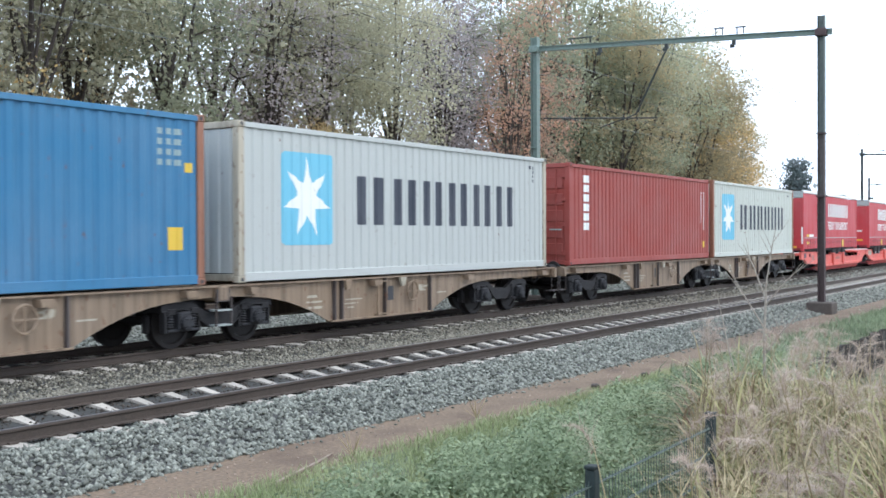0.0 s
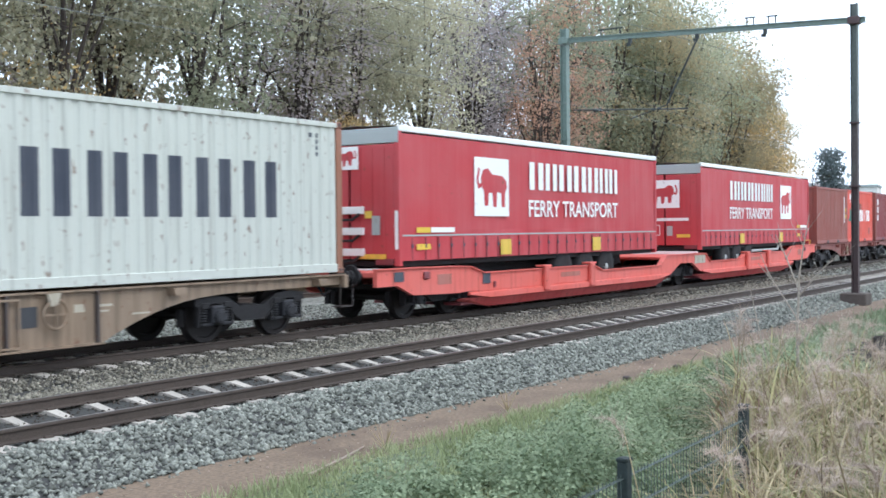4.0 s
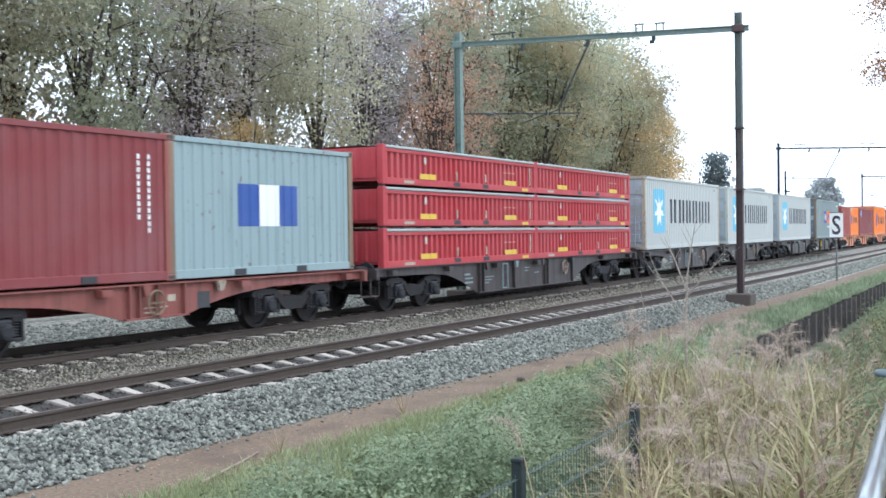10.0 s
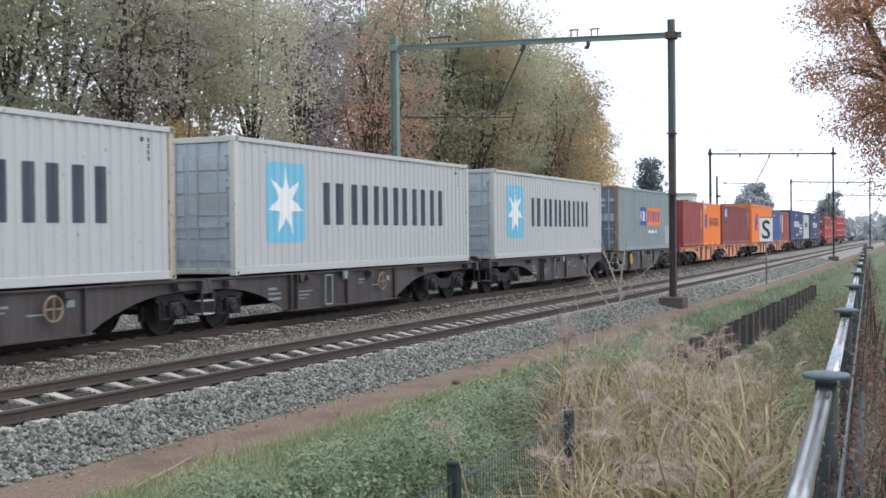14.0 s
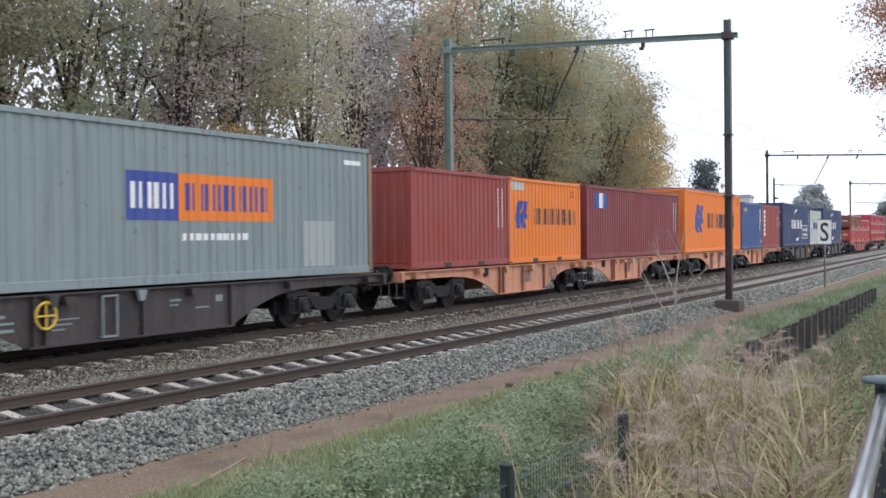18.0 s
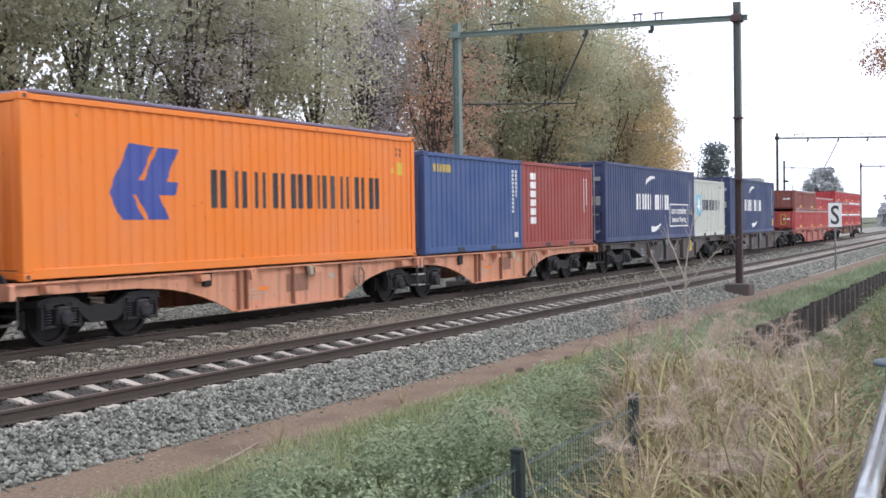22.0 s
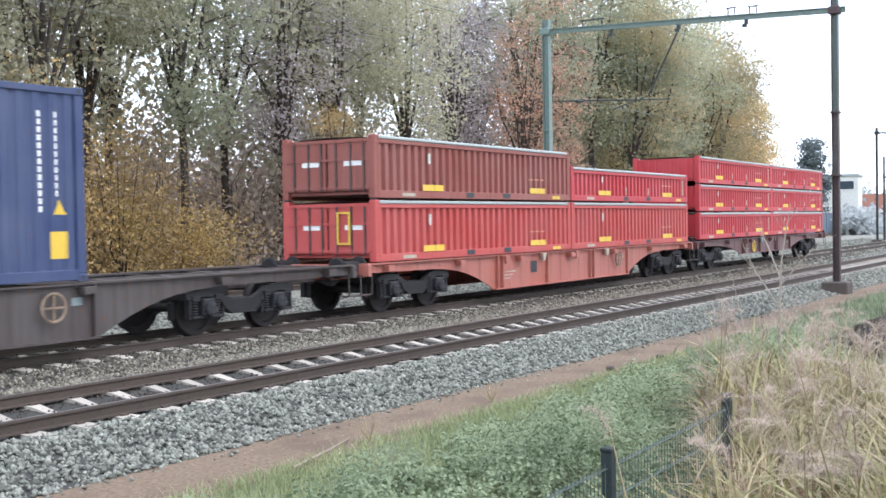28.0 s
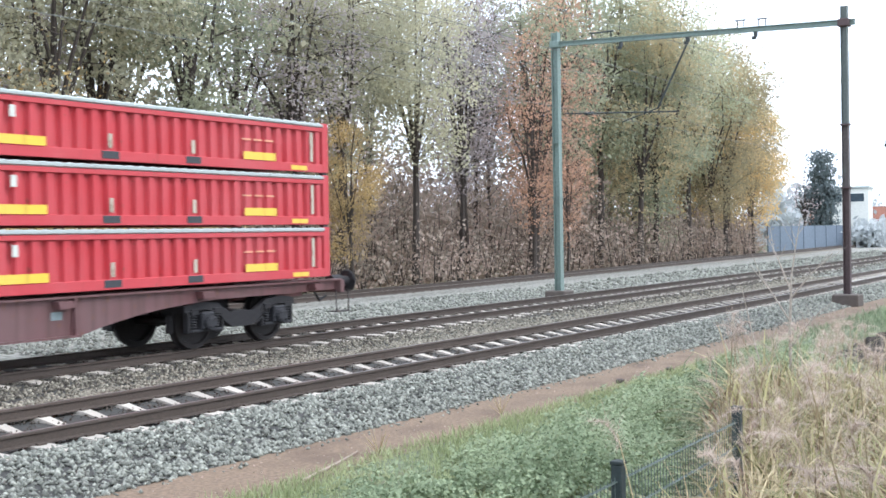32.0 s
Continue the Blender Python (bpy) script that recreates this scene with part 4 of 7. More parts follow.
def bogie_shape():
    s = Shape()
    low = [(-1.38, 0.66), (-1.2, 0.69), (-0.9, 0.70), (-0.62, 0.64), (-0.45, 0.46), (-0.28, 0.36), (0.28, 0.36), (0.45, 0.46), (0.62, 0.64), (0.9, 0.70), (1.2, 0.69), (1.38, 0.66)]
    top = [(-1.38, 0.76), (-1.2, 0.80), (-0.9, 0.81), (-0.62, 0.78), (-0.45, 0.68), (-0.28, 0.60), (0.28, 0.60), (0.45, 0.68), (0.62, 0.78), (0.9, 0.81), (1.2, 0.80), (1.38, 0.76)]
    for y in (-1.0, 1.0):
        s.loft([[(x, y - 0.05, z), (x, y + 0.05, z), (x, y + 0.05, z2), (x, y - 0.05, z2)] for (x, z), (_, z2) in zip(low, top)])
        s.loft([[(x, y - 0.08, z - 0.018), (x, y + 0.08, z - 0.018), (x, y + 0.08, z), (x, y - 0.08, z)] for x, z in low])
        for k in (-0.9, 0.9):
            for q in (-0.27, 0.27):
                s.box(k + q - 0.09, k + q + 0.09, y - 0.09, y + 0.09, 0.60, 0.70, 0.01)
            s.box(k - 0.42, k - 0.37, y - 0.06, y + 0.06, 0.3, 0.66).box(k + 0.37, k + 0.42, y - 0.06, y + 0.06, 0.3, 0.66)
    s.box(-0.2, 0.2, -1.0, 1.0, 0.42, 0.62, 0.02).box(-1.38, -1.28, -1.0, 1.0, 0.64, 0.74).box(1.28, 1.38, -1.0, 1.0, 0.64, 0.74)
    s.box(-0.45, 0.45, -0.3, 0.3, 0.6, 0.86, 0.02)
    for y in (-0.72, 0.72):
        for x in (-0.37, 0.37, -1.42, 1.42):
            s.box(x - 0.04, x + 0.04, y - 0.06, y + 0.06, 0.3, 0.6, 0.01)
    return s


def axlebox_shape():
    s = Shape().box(-0.15, 0.15, -0.12, 0.1, -0.12, 0.19, 0.03)
    s.lathe([(0.07, -0.2), (0.12, -0.19), (0.135, -0.16), (0.135, -0.1)], "y", (0, 0, 0), 14)
    for k in range(4):
        a = math.pi / 4 + k * math.pi / 2
        s.lathe([(0.016, -0.215), (0.016, -0.18)], "y", (0.085 * math.cos(a), 0, 0.085 * math.sin(a)), 6)
    return s.box(-0.36, 0.36, -0.07, 0.07, -0.15, -0.10, 0.01)


def spring_shape():
    s = Shape()
    for k in range(5):
        s.lathe([(0.055, 0.0), (0.075, 0.012), (0.055, 0.03)], "z", (0, 0, 0.044 * k), 10)
    return s


def bogie(parent, x, place):
    b = part("bogie", cached(("bogie",), bogie_shape), running, parent, "grimy black-brown two-axle bogie", at=pose(x, 0, 0))
    for k in (-0.9, 0.9):
        w = part("wheelset", cached(("wheelset",), wheel_shape), wheel_steel, b, "dark steel wheelset", at=pose(k, 0, 0.46))
        SPINNING.append((w, place + k))
        for y in (-1.02, 1.02):
            part("axle_box", cached(("axle_box",), axlebox_shape), axle_grey, b, at=pose(k, y, 0.46, 0, 0, 0 if y < 0 else 180))
            for q in (-0.27, 0.27):
                part("coil_spring", cached(("coil_spring",), spring_shape), axle_grey, b, at=pose(k + q, y, 0.38))
    return b


def buffer_shape():
    return Shape().lathe([(0.13, 0.0), (0.13, -0.3), (0.10, -0.31), (0.10, -0.52), (0.2, -0.53), (0.22, -0.56), (0.18, -0.59)], "x", (0, 0, 0), 16)


def wagon(start, stop, bogies, key, label, belly=(3.2, 0.22), buffers=(True, True), wheel=None):
    """A flat container wagon platform from start to stop along the train; belly: how far past each bogie it is full depth, and its lowest height."""
    mid, h2 = (start + stop) / 2, (stop - start) / 2
    ob = thing("container_wagon", label, "flat wagon", "wagons of the train")
    m = paints[key]
    rib_paint = paints["greybrown" if key == "tan" else "rustpost" if key == "salmon" else key]
    left = bogies[0] - mid if bogies[0] < mid else -h2 - 0.2
    right = bogies[-1] - mid if bogies[-1] > mid else h2 + 0.2
    low = belly[1]
    a0, a1, b1, b0 = left + 1.35, left + belly[0], right - belly[0], right - 1.35
    out = [(-h2, 1.05), (-h2, 0.86), (a0 - 0.6, 0.84)]
    for i in range(7):
        u = i / 6
        out.append((a0 + (a1 - a0) * u, 0.80 - (0.80 - low) * (0.35 * u + 0.65 * u * u)))
    for i in range(7):
        u = 1 - i / 6
        out.append((b0 + (b1 - b0) * u, 0.80 - (0.80 - low) * (0.35 * u + 0.65 * u * u)))
    out += [(b0 + 0.6, 0.84), (h2, 0.86), (h2, 1.05)]
    for y in (-1.1, 1.1):
        k = -1 if y < 0 else 1
        sill = part("side_sill", web(out, y - 0.012, y + 0.012), m, ob)
        part("flange", Shape().box(-h2, h2, y - 0.09, y + 0.09, 1.03, 1.062), m, sill)
        part("flange", Shape().box(a1, b1, y - 0.09, y + 0.09, low - 0.004, low + 0.03), m, sill)
        if y < 0:
            n = max(2, int((b1 - a1) / 2.3))
            for i in range(n + 1):
                x = a1 + 0.1 + (b1 - a1 - 0.2) * i / n
                part("rib", Shape().box(x - 0.02, x + 0.02, y - 0.09, y - 0.012, low + 0.03, 1.03), rib_paint, sill)
                if i < n and i % 2 == 0:
                    part("rib", Shape().box(x + 0.22, x + 0.26, y - 0.09, y - 0.012, low + 0.03, 1.03), rib_paint, sill)
    x = -h2 + 0.35
    while x < h2 - 0.2:
        part("cross_member", cached(("cross_member",), lambda: Shape().box(-0.09, 0.09, -1.085, 1.085, 0.88, 1.02)), m, ob, at=pose(x, 0, 0))
        x += 1.5
    for y in (-0.24, 0.24):
        part("centre_sill", Shape().box(-h2 + 0.12, h2 - 0.12, y - 0.04, y + 0.04, 0.72, 1.03), m, ob)
    for x in (-h2 + 0.06, h2 - 0.06):
        part("headstock", Shape().box(x - 0.06, x + 0.06, -1.25, 1.25, 0.80, 1.04, 0.01), m, ob)
    for flag, x, a in ((buffers[0], -h2, 0), (buffers[1], h2, 180)):
        if flag:
            for y in (-0.875, 0.875):
                part("buffer", cached(("buffer",), buffer_shape), running, ob, "black round buffer", at=pose(x, y, 1.0, 0, 0, a))
            part("coupling", Shape().tube([(x, 0, 0.95), (x + (-0.5 if a == 0 else 0.5), 0, 0.8)], 0.05, 8), running, ob)
            part("brake_hose", Shape().tube([(x, -0.45, 0.85), (x + (-0.2 if a == 0 else 0.2), -0.45, 0.62), (x + (-0.45 if a == 0 else 0.45), -0.42, 0.7)], 0.025, 6), rubber, ob)
            part("shunter_step", Shape().box(x - 0.2, x + 0.2, -1.2, -1.0, 0.42, 0.445).box(x - 0.2, x - 0.18, -1.2, -1.18, 0.42, 0.85).box(x + 0.18, x + 0.2, -1.2, -1.18, 0.42, 0.85), paints["darkbrown"], ob)
        elif x < 0:
            part("foot_step", Shape().box(x - 0.18, x + 0.18, -1.26, -1.06, 0.36, 0.385).box(x - 0.18, x + 0.18, -1.26, -1.06, 0.62, 0.645), paints["tarp"], ob, "pale grating foot steps")
            part("step_hanger", Shape().box(x - 0.2, x - 0.18, -1.26, -1.22, 0.36, 0.86).box(x + 0.18, x + 0.2, -1.26, -1.22, 0.36, 0.86).box(x - 0.16, x + 0.16, -1.24, -1.2, 0.78, 1.0), paints["greybrown"], ob)
    for i in range(max(4, int(h2 * 0.75))):
        x = -h2 + 0.8 + (2 * h2 - 1.6) * i / (max(4, int(h2 * 0.75)) - 1)
        part("twist_lock", Shape().prism([(x - 0.13, 1.0), (x + 0.13, 1.0), (x + 0.16, 0.9), (x - 0.1, 0.88)], -1.28, -1.11), m, ob, "folded twist lock bracket")
    if h2 > 5 and wheel != 0:
        wx = wheel - h2 if wheel else b1 + 0.55 if key == "salmon" else b1 - 0.9
        part("brake_wheel", Shape().tube([(wx + 0.21 * math.cos(k * math.pi / 9), -1.22, 0.72 + 0.21 * math.sin(k * math.pi / 9)) for k in range(19)], 0.022, 6).box(wx - 0.2, wx + 0.2, -1.23, -1.21, 0.705, 0.735).box(wx - 0.015, wx + 0.015, -1.23, -1.21, 0.52, 0.92), paints["yellow" if wheel else "tan"], ob, "round hand brake wheel")
    pale = "greygreen" if key in ("darkbrown", "greybrown", "brownred") else "rustcream"
    decals([rect(h2 + a1 + 0.5, h2 + a1 + 1.1, 0.62, 0.645), rect(h2 + a1 + 0.5, h2 + a1 + 0.95, 0.54, 0.565), rect(h2 + a1 + 0.5, h2 + a1 + 0.8, 0.46, 0.485)], pale, ob, h2, "data_line", -1.113)
    decal([rect(h2 + b1 - 0.5, h2 + b1 - 0.3, 0.72, 0.84)], pale, ob, h2, "data_panel", -1.113)
    if key == "salmon":
        decal([rect(h2 + a1 + 1.7, h2 + a1 + 2.5, 0.52, 0.88)], "rustpost", ob, h2, "worn_panel", -1.1135)
        decal([rect(h2 + a1 + 0.75, h2 + a1 + 1.1, 0.6, 0.68)], "orange", ob, h2, "paint_patch", -1.1138)
        part("hanger", Shape().box(a1 - 0.95, a1 - 0.7, -1.17, -1.11, 0.78, 1.02, 0.02), running, ob, "black hanging bracket")
    else:
        # Flat black rectangle paints the dark inside an opening; the sill stays whole.
        decal([rect(h2 + a1 + 1.9, h2 + a1 + 2.25, 0.55, 0.85)], "black", ob, h2, "sill_opening", -1.1135)
    if key in ("darkbrown", "greybrown", "tan") and h2 > 5:
        x = a1 + 1.55
        part("step_frame", Shape().box(x, x + 0.03, -1.2, -1.17, 0.3, 0.95).box(x + 0.33, x + 0.36, -1.2, -1.17, 0.3, 0.95).box(x, x + 0.36, -1.2, -1.17, 0.95, 0.98).box(x, x + 0.36, -1.2, -1.11, 0.27, 0.3), paints[pale if key != "tan" else "tan"], ob, "pale tube step frame")
        for u, z, w, h in ((-0.75, 0.72, 0.34, 0.05), (-0.75, 0.62, 0.5, 0.035), (-0.75, 0.5, 0.5, 0.05), (3.3, 0.78, 0.32, 0.04), (3.3, 0.7, 0.24, 0.03), (4.0, 0.62, 0.4, 0.03)):
            if a1 + u + w < b1 + 1.0:
                decal([rect(h2 + a1 + u, h2 + a1 + u + w, z, z + h)], pale, ob, h2, "data_line", -1.1135)
    for i in range(max(2, int((b1 - a1) / 2.0))):
        x = a1 + 0.35 + i * 2.0
        part("lock_arm", Shape().prism([(x, 1.03), (x + 0.22, 1.03), (x + 0.16, 0.86), (x + 0.05, 0.84)], -1.25, -1.19), paints[pale] if i % 2 else m, ob, "folded lock arm")
    for c in bogies:
        bogie(ob, c - mid, c)
    MOVING.append((ob, mid, 0.0))
    return ob


def web(out, y0, y1):
    """A plate in x, z with a straight top edge, built in upright strips."""
    top = 1.05
    low = out[1:-1]
    return Shape().loft([[(x, y0, z), (x, y1, z), (x, y1, top), (x, y0, top)] for x, z in low], True, True)


def pocket_wagon(start, stop, bogies, first):
    """Half of a low red pocket wagon for trailers: a raised outer deck, a waist with two posts, a low pocket, a raised inner end."""
    mid, h2 = (start + stop) / 2, (stop - start) / 2
    ob = thing("pocket_wagon", "bright red low pocket wagon carrying a semi-trailer", "flat wagon", "wagons of the train")
    m, n = paints["vermilion"], 2 * h2
    turn = 1 if first else -1

    def at(u):
        return turn * (u - h2)

    def slab(u0, u1, y0, y1, z0, z1, c=0.0):
        return Shape().box(min(at(u0), at(u1)), max(at(u0), at(u1)), y0, y1, z0, z1, c)

    profile = ((0, 0.76, 1.1), (0.7, 0.76, 1.1), (1.3, 0.54, 1.1), (3.0, 0.5, 1.08), (3.5, 0.52, 1.06), (4.15, 0.5, 0.9), (9.9, 0.5, 0.9), (10.45, 0.48, 0.74),
               (n - 2.2, 0.46, 0.74), (n - 1.75, 0.44, 1.02), (n - 1.3, 0.46, 1.03), (n - 0.5, 0.76, 1.03), (n, 0.76, 1.03))
    for y in (-1.32, 1.32):
        side = -1 if y < 0 else 1
        k = Shape().loft([[(at(u), y - 0.05, a), (at(u), y + 0.05, a), (at(u), y + 0.05, b), (at(u), y - 0.05, b)] for u, a, b in profile])
        beam = part("side_beam", k, m, ob)
        rim = Shape().loft([[(at(u), y + side * 0.1, b), (at(u), y - side * 0.06, b), (at(u), y - side * 0.06, b + 0.022), (at(u), y + side * 0.1, b + 0.022)] for u, a, b in profile])
        part("top_flange", rim, m, beam)
        part("ledge", Shape().loft([[(at(u), y + side * w, z) for w, z in ((0.02, 0.5), (0.1, 0.46), (0.1, 0.34 + q), (0.0, 0.32 + q))] for u, q in ((3.5, 0.1), (4.4, 0.0), (n - 2.4, 0.0), (n - 1.5, 0.1))]), m, beam)
        # Slanted lower face: a deeper red paints the shade it lies in.
        part("pocket_wall", Shape().loft([[(at(u), y + side * w, z) for w, z in ((0.02, 0.36), (-0.12, 0.12 + q), (-0.2, 0.12 + q), (-0.1, 0.36))] for u, q in ((3.3, 0.18), (4.6, 0.0), (n - 2.2, 0.0), (n - 1.3, 0.2))]), paints["deepred"], beam)
        if y < 0:
            for u in (7.1, 9.7):
                part("post", slab(u - 0.13, u + 0.13, y - 0.17, y - 0.05, 0.36, 0.97, 0.03), m, beam)
                part("post_cap", slab(u - 0.2, u + 0.2, y - 0.16, y + 0.1, 0.95, 1.0, 0.015), m, beam)
            for u, wide in ((1.75, 0.22), (4.6, 0.1)):
                part("lashing_eye", slab(u - wide / 2, u + wide / 2, y - 0.1, y - 0.05, 0.86, 1.02, 0.02) if u < 3 else slab(u - wide / 2, u + wide / 2, y - 0.09, y - 0.05, 0.56, 0.7, 0.02), paints["darkred"], beam)
            part("worn_patch", slab(2.2, 2.75, y - 0.056, y - 0.049, 0.72, 0.94), paints["worncoral"], beam)
            part("worn_patch", slab(8.0, 9.1, y - 0.056, y - 0.049, 0.66, 0.78), paints["worncoral"], beam)
    part("pocket_floor", slab(3.4, n - 1.6, -1.2, 1.2, 0.2, 0.26), paints["darkred"], ob)
    part("end_deck", slab(0.02, 2.6, -1.26, 1.26, 0.94, 1.06, 0.02), m, ob)
    part("end_deck", slab(n - 1.7, n - 0.02, -1.26, 1.26, 0.9, 1.0, 0.02), m, ob)
    part("hitch", slab(1.9, 2.6, -0.45, 0.45, 1.06, 1.13, 0.03).tube([(at(2.2), -0.3, 1.08), (at(3.0), -0.3, 1.13)], 0.04).tube([(at(2.2), 0.3, 1.08), (at(3.0), 0.3, 1.13)], 0.04), running, ob)
    for y in (-0.95, -0.55, 0.9):
        part("tie_bar", Shape().tube([(at(1.2), y, 1.09), (at(3.6), y + 0.15, 1.12)], 0.025, 6), running, ob)
    for y in (-0.875, 0.875):
        part("buffer", cached(("buffer",), buffer_shape), running, ob, "black round buffer", at=pose(at(0), y, 0.98, 0, 0, 0 if first else 180))
    if not first:
        part("hand_rail", Shape().tube([(at(0.5), -1.28, 1.12), (at(0.45), -1.3, 1.3), (at(1.35), -1.3, 1.3), (at(1.4), -1.28, 1.12)], 0.016, 6), paints["yellow"], ob)
        part("sign_plate", slab(n - 1.75, n - 0.75, -1.386, -1.372, 0.72, 0.98), paints["rustcream"], ob, "cream sign plate")
    else:
        for u in (0.75, 4.25):
            part("sign_plate", slab(u - 0.17, u + 0.17, -1.386, -1.372, 0.66 if u > 2 else 0.84, 0.92 if u > 2 else 1.04), paints["ink"], ob)
    for c in bogies:
        bogie(ob, c - mid, c)
    MOVING.append((ob, mid, 0.0))


def trailer(s, length, label, logo_first):
    """A curtain-sided semi-trailer. Its leading end shows doors or a bulkhead."""
    ob = thing("semi_trailer", label, "semi-trailer", "trailers on the train")
    h2, w, red = length / 2, 1.26, paints["crimson"]
    curtain = Shape()
    us = np.linspace(-h2 + 0.12, h2 - 0.12, 90)
    for y, k in ((-w, 1), (w, -1)):
        rows = [(1.78, 0.0), (1.9, 0.012), (2.8, 0.02), (3.9, 0.0)]
        curtain.loft([[(u, y + k * (b * math.sin(u * 2.1) + 0.006 * math.sin(u * 7.3) + 0.01), z) for u in us] for z, b in rows], False, False)
    part("curtain", curtain, red, ob, "red tarpaulin curtain")
    skirt = Shape()
    for y, k in ((-w, 1), (w, -1)):
        skirt.loft([[(u, y + k * (0.012 * math.sin(u * 9)), z) for u in us] for z in (1.26, 1.77)], False, False)
    part("lower_curtain", skirt, red, ob)
    part("seam", Shape().box(-h2 + 0.1, h2 - 0.1, -w - 0.012, -w + 0.004, 1.765, 1.8).box(-h2 + 0.1, h2 - 0.1, w - 0.004, w + 0.012, 1.765, 1.8), paints["tarp"], ob, "pale grey seam")
    for i in range(26):
        x = -h2 + 0.45 + (length - 0.9) * i / 25
        st = part("strap", Shape().box(x - 0.02, x + 0.02, -w - 0.014, -w - 0.006, 1.24, 1.74), paints["darkred"], ob)
        part("buckle", Shape().box(x - 0.035, x + 0.035, -w - 0.03, -w - 0.012, 1.52, 1.60, 0.006), paints["ink"], st)
    part("roof_edge", Shape().box(-h2, h2, -w - 0.02, -w + 0.06, 3.93, 4.06, 0.015).box(-h2, h2, w - 0.06, w + 0.02, 3.93, 4.06, 0.015), paints["white"], ob, "white aluminium roof edge")
    part("roof_sheet", Shape().loft([[(-h2 + 0.05 + (length - 0.1) * i / 24, y, z + (0.015 if i % 2 else 0)) for i in range(25)] for y, z in ((-w + 0.02, 4.04), (0, 4.10), (w - 0.02, 4.04))], False, False), paints["white"], ob)
    for x in (-h2 + 0.05, h2 - 0.05):
        for y in (-w + 0.06, w - 0.06):
            part("corner_post", Shape().box(x - 0.06, x + 0.06, y - 0.07, y + 0.07, 1.15, 3.95, 0.01), red, ob)
    part("bulkhead", Shape().box(h2 - 0.06, h2, -w + 0.13, w - 0.13, 1.15, 3.95), red, ob)
    part("chassis", Shape().box(-h2 + 0.1, h2 - 0.1, -w + 0.12, w - 0.12, 1.14, 1.25), running, ob)
    for y in (-0.43, 0.43):
        part("chassis_beam", Shape().box(-h2 + 0.3, h2 - 1.0, y - 0.07, y + 0.07, 0.85, 1.14), running, ob)
    # rear: doors at the leading end
    for y in (-0.58, 0.58):
        d = part("door", Shape().box(-h2 - 0.02, -h2 + 0.03, y - 0.55, y + 0.55, 1.3, 3.68, 0.01), red, ob)
        for k in (-0.3, 0.0, 0.3):
            part("door_rib", Shape().box(-h2 - 0.035, -h2 - 0.02, y + k - 0.03, y + k + 0.03, 1.35, 3.62), red, d)
    part("header_beam", Shape().box(-h2 - 0.02, -h2 + 0.06, -w, w, 3.7, 4.02, 0.012), paints["tarp"], ob, "grey roof header")
    y0, y1, z0, z1 = (-0.26, 0.39, 3.18, 3.66) if logo_first else (-0.53, 0.5, 2.56, 3.5)
    body = [(0.08, 0.62), (0.2, 0.7), (0.5, 0.72), (0.62, 0.82), (0.75, 0.79), (0.82, 0.66), (0.8, 0.5), (0.74, 0.42), (0.72, 0.18), (0.62, 0.18), (0.6, 0.4), (0.5, 0.4), (0.47, 0.16), (0.38, 0.16), (0.36, 0.42), (0.24, 0.4), (0.22, 0.16), (0.13, 0.16), (0.12, 0.4), (0.06, 0.5)]
    curl = [(0.8, 0.5), (0.9, 0.46), (0.95, 0.62), (0.89, 0.82), (0.84, 0.8), (0.89, 0.64), (0.87, 0.54), (0.81, 0.57)]
    logo = part("logo_panel", Shape().box(-h2 - 0.046, -h2 - 0.04, y0, y1, z0, z1), paints["white"], ob)
    mark = Shape()
    for shape in (body, curl):
        mark.loft([[(x, y0 + (y1 - y0) * (1 - u), z0 + (z1 - z0) * v) for u, v in shape] for x in (-h2 - 0.05, -h2 - 0.047)])
    part("emblem", mark, red, logo)
    for y in (-0.9, 0.9):
        part("tail_light", Shape().box(-h2 - 0.05, -h2, y - 0.22, y + 0.22, 1.18, 1.3, 0.01), paints["darkred"], ob)
    part("bumper", Shape().box(-h2 - 0.06, -h2 + 0.02, -1.15, 1.15, 0.95, 1.1, 0.01), paints["white"], ob)
    if logo_first:
        for z in (1.36, 1.8, 2.24):
            hose = part("connection_box", Shape().box(-h2 - 0.1, -h2 - 0.02, -0.4, 0.37, z, z + 0.16, 0.015), paints["white"], ob, "white hose connection box")
            part("hose", Shape().tube([(-h2 - 0.08, -0.3, z), (-h2 - 0.14, -0.15, z - 0.12), (-h2 - 0.14, 0.1, z - 0.12), (-h2 - 0.08, 0.28, z)], 0.03, 6), rubber, hose, "black hose")
        part("data_plate", Shape().box(-h2 - 0.05, -h2 - 0.04, -0.8, -0.6, 1.8, 2.2), paints["tarp"], ob)
        part("warning_plate", Shape().box(-h2 - 0.055, -h2 - 0.045, -0.95, -0.25, 1.3, 1.4), paints["yellow"], ob)
        part("warning_plate", Shape().box(-h2 - 0.055, -h2 - 0.045, -0.6, -0.42, 2.15, 2.3), paints["yellow"], ob)
        part("post_sticker", Shape().box(-h2 - 0.018, -h2 - 0.008, -1.24, -1.16, 1.5, 2.3), paints["white"], ob)
    else:
        part("warning_plate", Shape().box(-h2 - 0.055, -h2 - 0.045, -0.9, -0.43, 1.56, 1.67), paints["yellow"], ob)
        part("data_plate", Shape().box(-h2 - 0.05, -h2 - 0.04, -0.28, -0.08, 1.62, 1.95), paints["tarp"], ob)
        frame_bars = Shape()
        for y, z, a, b in ((0.55, 1.65, 0.38, 0.012), (0.55, 1.98, 0.38, 0.012), (0.17, 1.815, 0.012, 0.165), (0.93, 1.815, 0.012, 0.165)):
            frame_bars.box(-h2 - 0.05, -h2 - 0.042, y - a, y + a, z - b, z + b)
        part("outline_panel", frame_bars, paints["white"], ob)
